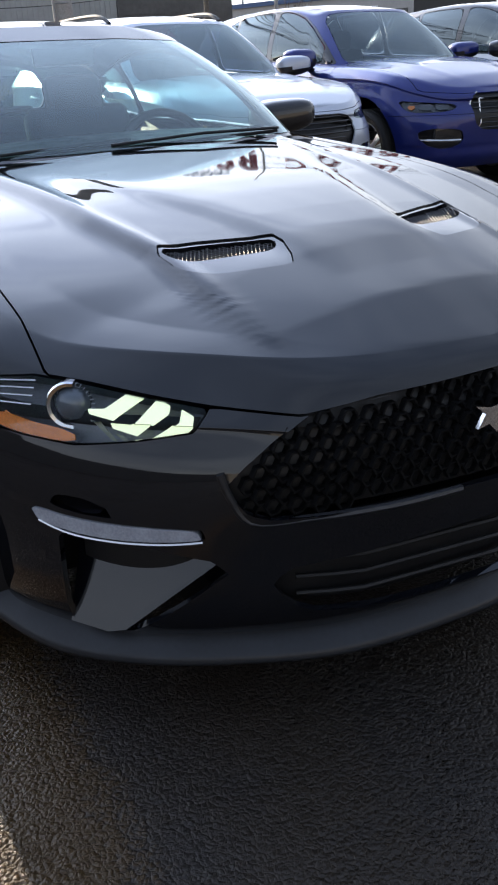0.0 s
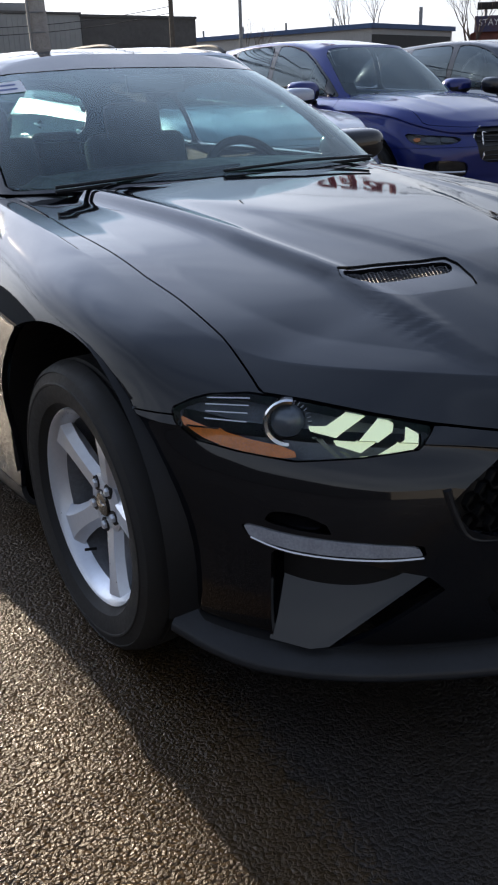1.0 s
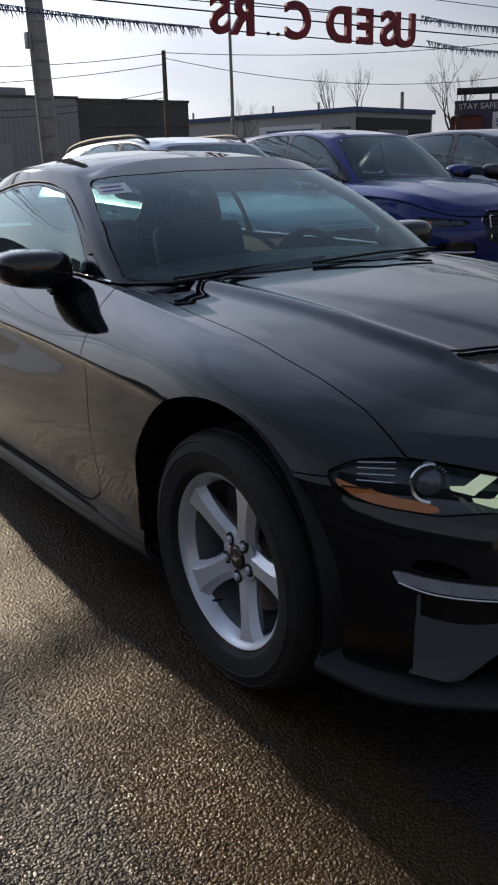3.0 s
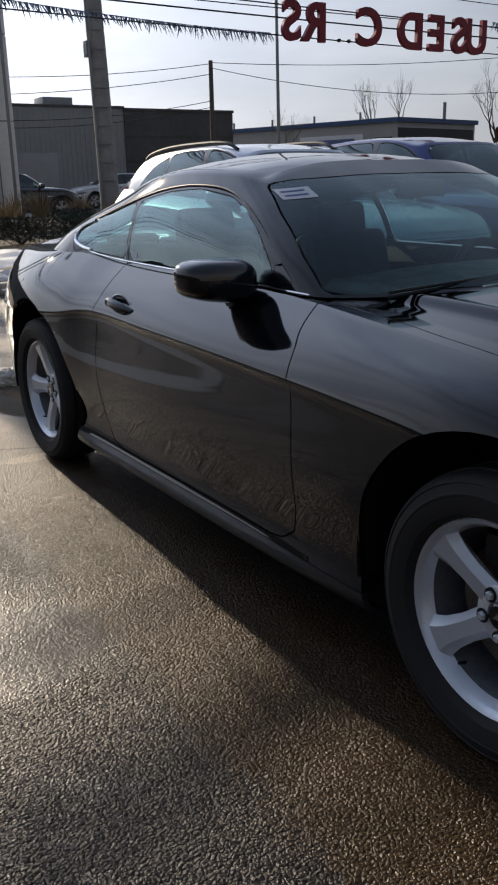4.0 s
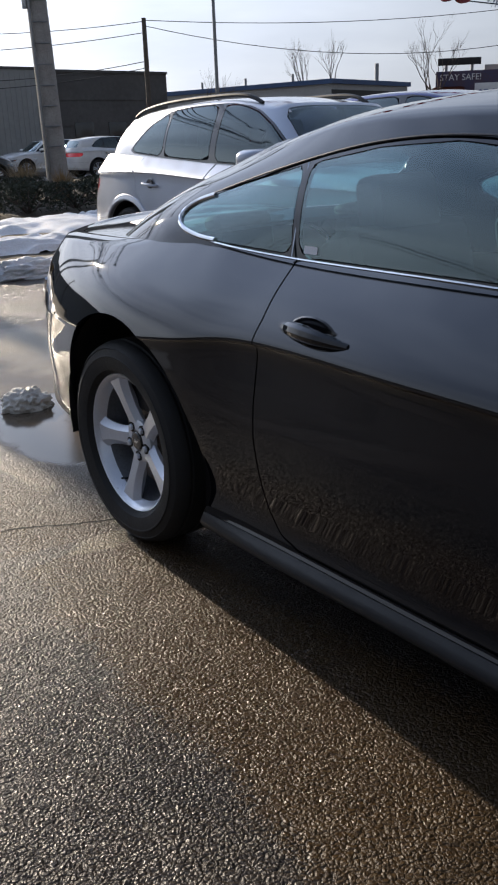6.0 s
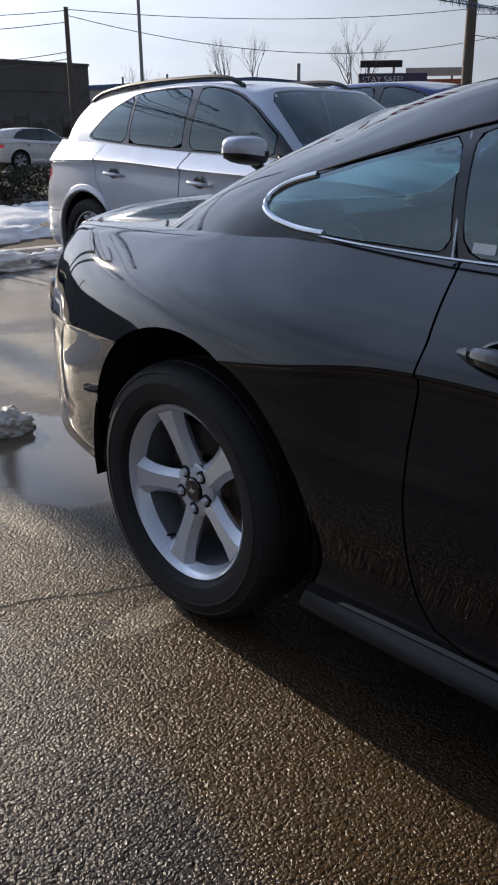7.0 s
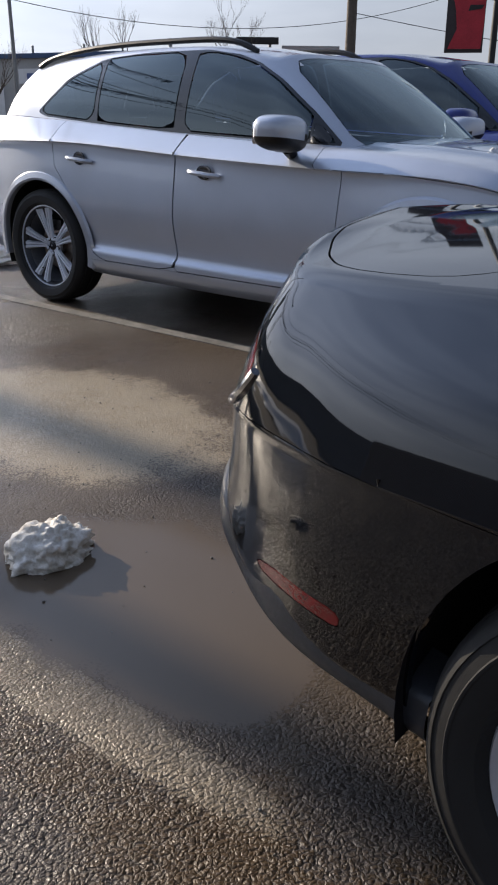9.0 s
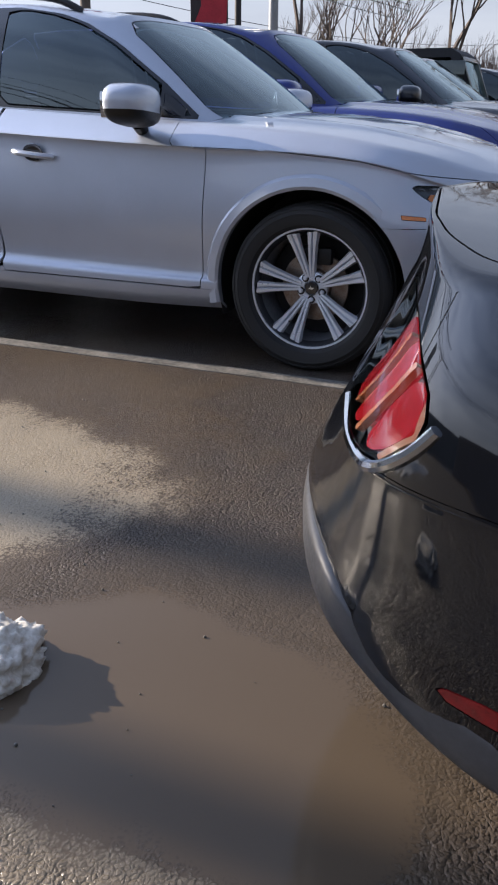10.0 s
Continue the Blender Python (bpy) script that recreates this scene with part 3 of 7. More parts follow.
DOOR_WINDOW = [(2.055, .978), (1.46, .974), (1.06, .966), (1.025, .975), (1.06, 1.03), (1.17, 1.115), (1.29, 1.18), (1.41, 1.223), (1.63, 1.249), (1.86, 1.240), (2.098, 1.204)]
QUARTER_WINDOW = [(2.082, .982), (2.36, .994), (2.49, 1.006), (2.555, 1.022), (2.592, 1.044), (2.598, 1.062), (2.588, 1.082), (2.555, 1.098), (2.36, 1.152), (2.126, 1.200)]
MIRROR_SAIL = [(1.02, .972), (.90, .966), (1.045, 1.055)]
SCREEN = [(-.3, .972), (.48, .970), (.640, .962), (.686, .956), (.660, 1.056), (.606, 1.173), (.553, 1.250), (.535, 1.264), (.476, 1.274), (.218, 1.286), (-.3, 1.288)]
REAR_GLASS = [(-.3, 1.005), (.48, 1.0), (.56, 1.015), (.445, 1.185), (.28, 1.240), (-.3, 1.256)]
HOOD_LIP = [(-.70, .684), (-.45, .672), (-.327, .650), (-.171, .664), (-.065, .677), (.056, .694), (.158, .705), (.23, .712), (.30, .722), (.6, .80)]
HOOD_SIDE = [(-2, .74), (-.5, .712), (-.36, .703), (-.19, .706), (-.08, .716), (.3, .715), (.62, .69), (.8, .68)]
LID = [(-.3, 3.10), (.50, 3.09), (.645, 3.17), (.652, 3.34), (.60, 3.462), (.38, 3.59), (-.3, 3.70)]

c_all = c_side.joined(c_hood).joined(c_deck).welded().refined(lambda x, y, z: y < -.2 and z > .40 and z < .80, 1)
c_all = c_all.cut(arch(-.03, .36, .412)).cut(arch(2.68, .36, .42))
hood_f = lambda x, y, z: np.minimum(np.interp(y, *np.array(HOOD_SIDE).T) - np.abs(x),
                                    np.where(y < -.25, z - np.interp(corner_u(x, y), *np.array(HOOD_LIP).T), np.minimum(.56 + .35 * np.clip(np.abs(x) - .2, 0, 1) - y, 1)))
lid_f = shape(LID, W_, Y_, lambda x, y, z: (y > 3.0) & (z > .90), 1)

hood, rest = c_all.split(hood_f, .002)
hood = hood.refined(lambda x, y, z: y < -.25 and y > -.6 and abs(x) < .45, 1)
lid, rest = rest.split(lid_f, .002)
lamp, rest = rest.split(shape(HEADLAMP, U_, Z_, front_, 0), .0015)
mouth, rest = rest.split(shape(GRILLE, W_, Z_, lambda x, y, z: y < -.6, 1), .001)
strip, rest = rest.split(shape(FOG_STRIP, U_, Z_, front_, 1), .001)
pocket, rest = rest.split(shape(FOG_POCKET, U_, Z_, front_), .001)
scoop, rest = rest.split(shape([(.104, .438), (-.066, .425), (-.173, .400), (-.215, .386), (-.212, .378), (.010, .212), (.045, .206), (.106, .226)], U_, Z_, front_, 0), .001)
intake, rest = rest.split(shape(INTAKE, W_, Z_, lambda x, y, z: y < -.6, 1), .001)
tail, rest = rest.split(shape(TAIL_LAMP, W_, Z_, lambda x, y, z: y > 3.4, 1), .002)
rest = rest.refined(lambda x, y, z: y > 3.0 and z < .72, 2)
refl, rest = rest.split(shape(REFLECTOR, Y_, Z_, lambda x, y, z: (y > 3.0) & (np.abs(x) > .6), 0), .001)
door, rest = rest.split(shape(DOOR, Y_, Z_, lambda x, y, z: np.abs(x) > .6, 1), .0025)
cowl, rest = rest.split(lambda x, y, z: np.where((z > .9) & (y > .4) & (y < 1.1), .705 - np.abs(x), -1.0), .001)
under_deck, rest = rest.split(lambda x, y, z: np.where((z > .93) & (y > 2.6) & (y < 3.2), .69 - np.abs(x), -1.0), .0)
bumper, rest = rest.split(lambda x, y, z: np.where(y < -.2, np.minimum(.662 - z, -.22 - y), -1.0), .0015)
tail_bumper, rest = rest.split(lambda x, y, z: np.where(y > 2.9, .705 - z, -1.0), .0007)
diffuser, tail_bumper = tail_bumper.split(lambda x, y, z: np.interp(y, [2.9, 3.15, 3.38, 3.62, 3.8], [.29, .305, .335, .425, .44]) - z, .0005)
sill, rest = rest.split(lambda x, y, z: np.where((y > .3) & (y < 2.4), .246 - z, -1.0), .001)
wing, quarter = rest.split(lambda x, y, z: 1.4 - y)

house = c_house.joined(c_roof).welded()
side_only = lambda x, y, z: (np.abs(x) > .45) & (y > .8) & (y < 2.75)
door_glass, house = house.split(shape(DOOR_WINDOW, Y_, Z_, side_only, 0), .0015)
quarter_glass, house = house.split(shape(QUARTER_WINDOW, Y_, Z_, side_only, 0), .0015)
sail, house = house.split(shape(MIRROR_SAIL, Y_, Z_, side_only, 1), .001)
screen, house = house.split(shape(SCREEN, W_, Z_, lambda x, y, z: y < 1.36, 0), .0015)
rear_glass, house = house.split(shape(REAR_GLASS, W_, Z_, lambda x, y, z: y > 2.5, 1), .0015)


def both(sk):
    """A half panel and its mirror image, joined over the middle."""
    return sk.joined(sk.mirrored()).welded(2e-4)


def whole(name, sk, mat, label="", depth=.014, parent=coupe):
    return both(sk).object(name, mat, parent, depth, label)


def pair(name, sk, mat, label="", depth=.014, parent=coupe):
    return [s.object(name, mat, parent, depth, label) for s in (sk, sk.mirrored())]


# hood with its two vents
vent_f = shape(VENT, W_, Y_, any_, 1)
vent, hood = hood.split(vent_f, .001)
whole("hood", hood, BLACK_PAINT, "black hood with two ridges and vents")
mesh_f = shape(VENT_MESH, W_, Y_, any_, 1)
for s in (vent, vent.mirrored()):
    frame_s = s.cut(lambda x, y, z: -mesh_f(x, y, z))
    v_ob = frame_s.moved(-.004).object("hood_vent", GLOSS_BLACK, coupe, .02, "black hood vent with mesh insert")
    s.cut(mesh_f).moved(-.020).object("backing", SEAL, v_ob, 0)
    # honeycomb wires
    bm = bmesh.new()
    sg = -1 if s.v[:, 0].mean() < 0 else 1
    loop = smooth_loop(VENT_MESH, 1)
    for k in range(-14, 40):
        for slope in (1, -1):
            pts = []
            for q in np.linspace(-.10, .12, 23):
                w0, y0 = .17 + k * .0095 + slope * q * .55, -.386 + q
                if inside(loop, np.array([w0]), np.array([y0]))[0] > .002:
                    i = int(np.argmin((np.abs(s.v[:, 0]) - w0) ** 2 + (s.v[:, 1] - y0) ** 2))
                    pts.append((sg * w0, y0, s.v[i, 2] - .010))
            if len(pts) > 1:
                add_tube(bm, [pts[0], pts[-1]], .0014, 4, False)
    part("mesh_insert", bm, MESH, v_ob)

whole("front_bumper", bumper, BLACK_PAINT, "black front bumper cover")
pair("front_wing", wing, BLACK_PAINT)
doors = pair("door", door, BLACK_PAINT)
pair("rear_quarter", quarter, BLACK_PAINT)
pair("sill", sill, CHIN_PLASTIC)
whole("boot_lid", lid, BLACK_PAINT, "black boot lid with wet sky sheen")
whole("rear_bumper", tail_bumper, BLACK_PAINT)
whole("bumper_underside", diffuser, PLASTIC)
R_LIP = [(.868, 3.06, .292), (.856, 3.15, .300), (.818, 3.38, .328), (.735, 3.54, .366), (.655, 3.655, .425), (.35, 3.785, .45), (0, 3.82, .45)]
rl = []
for out, dz in ((-.09, .105), (-.006, .080), (.007, .062), (.010, .010), (-.02, -.012), (-.07, -.012)):
    rl.append([(-(w + out * min(1, w / .5) * .8), y + out * (0.2 + .8 * (1 - w)), z + dz) for w, y, z in R_LIP])
whole("rear_lip", grid_skin(loft(rl, 5, 2), flip=False), LIP_PLASTIC, "satin grey plastic lower lip", 0)
whole("cowl", cowl, PLASTIC)
whole("rear_shelf", under_deck, BLACK_PAINT)
whole("roof", house, BLACK_PAINT)
pair("mirror_sail", sail, GLOSS_BLACK)
pair("door_window", door_glass, GLASS, depth=0)
pair("quarter_window", quarter_glass, GLASS, depth=0)
whole("windscreen", screen, SCREEN_GLASS, depth=0)
whole("rear_window", rear_glass, GLASS, depth=0)
pair("reflector", refl, DARK_RED, "red side reflector", .01)

GRILLE_MESH = material("matt black grille mesh", (0.004, 0.004, 0.0045), 0.65, vary=0.3, scale=40, spec=0.2)
# grille: dark panel set back, honeycomb bars, lower lip
gr = whole("grille", mouth.shifted((0, .035, 0)), PLASTIC, "black honeycomb grille", 0)
bm = bmesh.new()
for row in range(9):
    zz = .492 + row * .021
    for k in range(-14, 15):
        xx = k * .037 + (row % 2) * .0185
        if inside(GRILLE, np.array([abs(xx)]), np.array([zz]))[0] < .012:
            continue
        yy = np.interp(abs(xx), [0, .30, .515], [-.955, -.90, -.79]) + .02 + max(0, zz - .56) * .3
        add_lathe(bm, [(.0185, 0), (.0185, .012), (.0145, .012), (.0145, 0)], 6, pose(xx, yy, zz, 90, 0, 0), close=True)
part("honeycomb", bm, GRILLE_MESH, gr, smooth=False)
lip_w = [(.528, .565), (.518, .524), (.490, .472), (.39, .470), (.256, .476), (.12, .478)]
for sg in (-1, 1):
    pts = [(sg * w, np.interp(w, [0, .30, .515, .6], [-.955, -.90, -.79, -.72]) - .002, z) for w, z in lip_w]
    bm = bmesh.new()
    add_tube(bm, spline(pts, 24), .0075, 8)
    part("grille_lip", bm, DARK_ALLOY, gr)
bm = bmesh.new()
badge_shape = [(-.085, .012), (-.075, .03), (-.062, .034), (-.045, .028), (.0, .026), (.05, .024), (.085, .034), (.06, .014), (.075, -.01), (.05, -.006), (.03, -.026), (.02, -.006), (-.02, -.004), (-.05, -.024), (-.04, .0), (-.06, .006)]
add_prism(bm, [(-x, z) for x, z in badge_shape][::-1], .008, pose(-.06, -.972, .622, 90, 0, 0))
part("front_badge", bm, CHROME, gr, "chrome badge shape")

# lower intake, corner pockets and splitter
lo = whole("lower_intake", intake.shifted((0, .05, 0)), PLASTIC, "", 0)
for k in range(3):
    bm = bmesh.new()
    zz = .295 + k * .036
    add_tube(bm, [(x, np.interp(abs(x), [0, .30, .46], [-.935, -.885, -.80]) + .02, zz) for x in np.linspace(-.40, .40, 15)], .005, 6)
    part("intake_bar", bm, SEAL, lo)
pair("duct_floor", scoop.moved(-.075), SEAL, "", 0)
pocket = pocket.refined(lambda x, y, z: True, 1)
pz = pocket.v[:, 2]
pocket = Skin(pocket.v - pocket.n * (.004 + .05 * (pz - pz.min()) / np.ptp(pz))[:, None], pocket.f)
pair("fog_pocket", pocket, GLOSS_BLACK, "small black dished panel above the lamp strip", 0)
for s in pair("marker_strip", strip.moved(.003), CLEAR_LENS, "long clear lamp strip with bright rim", .02):
    bm = bmesh.new()
    sg = -1 if np.mean([v.co.x for v in s.data.vertices]) < 0 else 1
    rim = [(u - .0, z - .003) for u, z in FOG_STRIP[1:6]]
    pts = []
    for u, z in rim:
        i = int(np.argmin((corner_u(strip.v[:, 0], strip.v[:, 1]) - u) ** 2 + (strip.v[:, 2] - z) ** 2))
        pts.append((-sg * strip.v[i, 0] if sg > 0 else strip.v[i, 0], strip.v[i, 1] - .004, z))
    add_tube(bm, spline(pts, 16), .003, 6)
    part("strip_rim", bm, CHROME, s)
for sg in (-1, 1):
    bm = bmesh.new()
    pts = [(0.685, -0.506, .415), (0.586, -0.618, .405), (.480, -.745, .385), (0.678, -0.650, .232), (.705, -.626, .225), (.754, -.566, .236)]
    vs = [bm.verts.new((sg * w, y, z)) for w, y, z in pts]
    f = bm.faces.new(vs if sg > 0 else vs[::-1])
    ex = bmesh.ops.extrude_face_region(bm, geom=[f])
    bmesh.ops.translate(bm, verts=[v for v in ex["geom"] if isinstance(v, bmesh.types.BMVert)], vec=(-sg * .03, .03, 0))
    bmesh.ops.recalc_face_normals(bm, faces=bm.faces)
    part("duct_panel", bm, BLACK_PAINT, coupe, "flat black air duct panel", smooth=False)
lip_rows = []
front6 = np.array(C_BOTTOM[:6])
for out, zz in ((.0, .214), (.034, .184), (.044, .170), (.036, .156), (-.05, .150)):
    r = []
    for w, y, z in front6:
        d = np.array([w, y + .15])
        d = d / np.linalg.norm(d)
        r.append((-(w + d[0] * out), y + d[1] * out, zz + (.03 if y > -.4 else 0)))
    lip_rows.append(r)
splitter = grid_skin(loft(lip_rows[::-1], 5, 3), flip=True)
whole("front_splitter", splitter, CHIN_PLASTIC, "satin grey chin splitter", 0)

# headlamps
lamp = lamp.refined(lambda x, y, z: True, 2)
DRL_REFLECTION = material("painted light bar reflection", (0.20, 0.22, 0.15), 0.25, coat=0.8, vary=0.4, scale=60)
PROJECTOR = material("smoked projector glass", (0.13, 0.15, 0.18), 0.12, coat=1.0, metal=0.3, vary=0.25, scale=40)
for s in (lamp, lamp.mirrored()):
    sg = -1 if s.v[:, 0].mean() < 0 else 1
    ob = s.moved(.001).object("headlamp", LAMP_GLASS, coupe, .004, "clear headlamp with amber corner and light bars")
    s.moved(-.035).object("lamp_bed", LAMP_BED, ob, -.034)
    s.cut(shape(TURN_AMBER, U_, Z_, any_, 1)).moved(-.005).object("amber_reflector", AMBER, ob, .003)
    for c in CHEVRONS:
        s.cut(shape(c, U_, Z_, any_, 0)).moved(-.005).object("light_bar", DRL, ob, .002)
    # the bars' reflections are painted in as dimmer pieces
    for c in CHEVRON_REFLECTIONS:
        s.cut(shape(c, U_, Z_, any_, 0)).moved(-.005).object("light_bar_foot", DRL_REFLECTION, ob, .002)
    i = int(np.argmin((corner_u(s.v[:, 0], s.v[:, 1]) - .081) ** 2 + (s.v[:, 2] - .656) ** 2))
    c, nn = Vector(s.v[i]), Vector((sg * .58, -.80, .05)).normalized()
    mtx = Matrix.Translation(c - nn * .02) @ nn.to_track_quat("Z", "Y").to_matrix().to_4x4()
    # bright crescent on the outer side, dome lens, fine scale round the inner side
    bm = bmesh.new()
    sect = [(.045, -.022), (.045, .0), (.042, .004), (.036, .002), (.034, -.008), (.034, -.022)]
    arcs = []
    for a in np.radians(np.linspace(78, 272, 30)):
        ca, sa = (math.cos(a), math.sin(a)) if sg < 0 else (-math.cos(a), math.sin(a))
        arcs.append([bm.verts.new(mtx @ Vector((r_ * ca, r_ * sa, h_))) for r_, h_ in sect])
    for p_, q_ in zip(arcs, arcs[1:]):
        for i_ in range(len(sect)):
            j_ = (i_ + 1) % len(sect)
            bm.faces.new((p_[i_], p_[j_], q_[j_], q_[i_]))
    bm.faces.new(arcs[0])
    bm.faces.new(arcs[-1][::-1])
    bmesh.ops.recalc_face_normals(bm, faces=bm.faces)
    part("projector_bezel", bm, CHROME, ob)
    bm = bmesh.new()
    add_lathe(bm, [(.0001, .010), (.010, .009), (.020, .005), (.028, -.002), (.033, -.012), (.033, -.028), (.0001, -.028)], 36, mtx)
    part("projector_lens", bm, PROJECTOR, ob)
    bm = bmesh.new()
    for k in range(17):
        a = radians(-112 + k * 11.5)
        a = a if sg < 0 else math.pi - a
        add_box(bm, (.036, -.0009, -.008), (.043, .0009, -.004), 0, mtx @ pose(0, 0, 0, 0, 0, math.degrees(a)))
    part("tick_ring", bm, CLEAR_LENS, ob, smooth=False)
    bm = bmesh.new()
    for k in range(4):
        j = [int(np.argmin((corner_u(s.v[:, 0], s.v[:, 1]) - u) ** 2 + (s.v[:, 2] - z) ** 2)) for u, z in ((.235, .690 - k * .011), (.155, .692 - k * .012))]
        add_tube(bm, [Vector(s.v[q]) - nn * .012 for q in j], .0022, 6)
    part("fin", bm, CHROME, ob)

# tail lamps
TAIL_BARS = [[(.395, .712), (.462, .712), (.545, .79), (.598, .868), (.552, .884), (.49, .82)],
             [(.515, .712), (.585, .712), (.652, .80), (.676, .850), (.637, .872), (.595, .80)],
             [(.645, .712), (.702, .722), (.737, .768), (.729, .812), (.706, .838), (.682, .795)]]
# ribbed edges of the bars, with the sun's glint put into their colour
TAIL_TICKS = [[(.464, .712), (.480, .712), (.560, .79), (.608, .862), (.599, .866), (.547, .79)],
              [(.587, .712), (.602, .712), (.664, .80), (.685, .842), (.677, .848), (.654, .80)],
              [(.703, .720), (.712, .716), (.745, .766), (.737, .808), (.730, .812), (.738, .768)]]
GLINT_LENS = material("ribbed lens with painted orange glint", (.72, .17, .06), .2, coat=1.0, vary=.6, scale=90, second=(.85, .42, .22), bump=.3, bump_scale=120)
for s in (tail, tail.mirrored()):
    ob = s.moved(.001).object("tail_lamp", LAMP_GLASS, coupe, .004, "red three-bar tail lamp in dark housing")
    s.moved(-.03).object("lamp_bed", LAMP_BED, ob, -.029)
    t2 = s.refined(lambda x, y, z: abs(x) > .5, 1)
    for bar, tick in zip(TAIL_BARS, TAIL_TICKS):
        t2.cut(shape(bar, W_, Z_, any_, 1)).moved(-.006).object("red_bar", RED_GLASS, ob, .022)
        t2.refined(lambda x, y, z: abs(x) > .4, 2).cut(shape(tick, W_, Z_, any_, 0)).moved(-.004).object("bright_edge", GLINT_LENS, ob, .012)
for sg in (-1, 1):
    bm = bmesh.new()
    add_tube(bm, spline([(sg * .40, 3.705, .690), (sg * .60, 3.645, .692), (sg * .715, 3.585, .706), (sg * .748, 3.535, .742), (sg * .757, 3.498, .785)], 20), [.009] * 20, 8)
    part("tail_trim", bm, CHROME, coupe, "bright trim below the tail lamps")

# dark well behind each wheel, floor, and cabin
for yc, zc, r in ((-.03, .36, .418), (2.68, .36, .426)):
    for sg in (-1, 1):
        bm = bmesh.new()
        a0 = [radians(a) for a in range(-10, 200, 7)]
        outer = [bm.verts.new((sg * .90, yc + r * math.cos(a), zc + r * math.sin(a))) for a in a0]
        inner = [bm.verts.new((sg * .52, yc + r * math.cos(a), zc + r * math.sin(a))) for a in a0]
        for i in range(len(a0) - 1):
            bm.faces.new((outer[i], outer[i + 1], inner[i + 1], inner[i]))
        bm.faces.new(inner)
        part("wheel_well", bm, SEAL, coupe)
bm = bmesh.new()
add_box(bm, (-.52, -.70, .18), (.52, 3.55, .30), .02)
add_box(bm, (-.86, .46, .19), (.86, 2.22, .32), .02)
add_box(bm, (-.50, 3.0, .3), (.50, 3.5, .75), .05)
add_box(bm, (-.50, -.62, .3), (.50, .40, .60), .05)
part("underbody", bm, SEAL, coupe)
bm = bmesh.new()
add_box(bm, (-.70, .62, .60), (.70, 1.02, .945), .05, segments=3)
add_box(bm, (-.30, .78, .90), (.02, 1.0, .985), .03)
part("dashboard", bm, PLASTIC, coupe)
for x in (-.36, .36):
    for y, h in ((1.62, 1.0), (2.42, .86)):
        if y > 2:
            x2 = x * .85
        else:
            x2 = x
        bm = bmesh.new()
        add_box(bm, (x2 - .25, y - .28, .38), (x2 + .25, y + .25, .56), .06, segments=3)
        add_box(bm, (-.24, -.07, 0), (.24, .07, h - .40), .06, pose(x2, y + .26, .46, -16, 0, 0), 3)
        add_box(bm, (-.13, -.05, 0), (.13, .05, .20), .045, pose(x2, y + .40, h - .03, -10, 0, 0), 3)
        part("seat", bm, CLOTH, coupe)
bm = bmesh.new()
m = pose(.36, 1.10, .86, 65, 0, 0)
add_lathe(bm, [(.19 + .016 * math.cos(a), .016 * math.sin(a)) for a in np.linspace(0, 2 * math.pi, 10, endpoint=False)], 32, m, close=True)
add_box(bm, (-.17, -.02, -.01), (.17, .02, .01), .006, m)
add_box(bm, (-.06, -.06, -.02), (.06, .06, .02), .015, m)
part("steering_wheel", bm, PLASTIC, coupe)
bm = bmesh.new()
add_box(bm, (-.11, -.012, -.03), (.11, .012, .03), .01, pose(0, 1.14, 1.235, -15, 0, 0))
part("rear_view_mirror", bm, PLASTIC, coupe)

# stickers on the glass
def sticker(sk, pts, u, v, where, parent, name="sticker", mat=PAPER, off=.002, label="white paper sticker with blue print"):
    q = sk.refined(lambda x, y, z: where(np.array([x]), np.array([y]), np.array([z]))[0], 3).cut(shape(pts, u, v, where, 0))
    return q.moved(off).object(name, mat, parent, 0, label) if len(q.f) else None


st_w = lambda x, y, z: (x < -.38) & (z > 1.15)
X_ = lambda x, y, z: x
c_st = sticker(screen, [(-.553, 1.243), (-.468, 1.251), (-.478, 1.219), (-.567, 1.211)], X_, Z_, st_w, coupe)
for k in range(2):
    z0 = 1.236 - k * .012
    sticker(screen, [(-.549 - k * .004, z0), (-.490 - k * .004, z0 + .006), (-.491 - k * .004, z0 + .001), (-.550 - k * .004, z0 - .005)], X_, Z_, st_w, c_st, "print_bar", INK, .0028, "")
sticker(door_glass, [(2.035, .988), (1.985, .987), (1.985, 1.006), (2.035, 1.007)], Y_, Z_, lambda x, y, z: (y > 1.9) & (z < 1.06) & (x < 0), coupe)

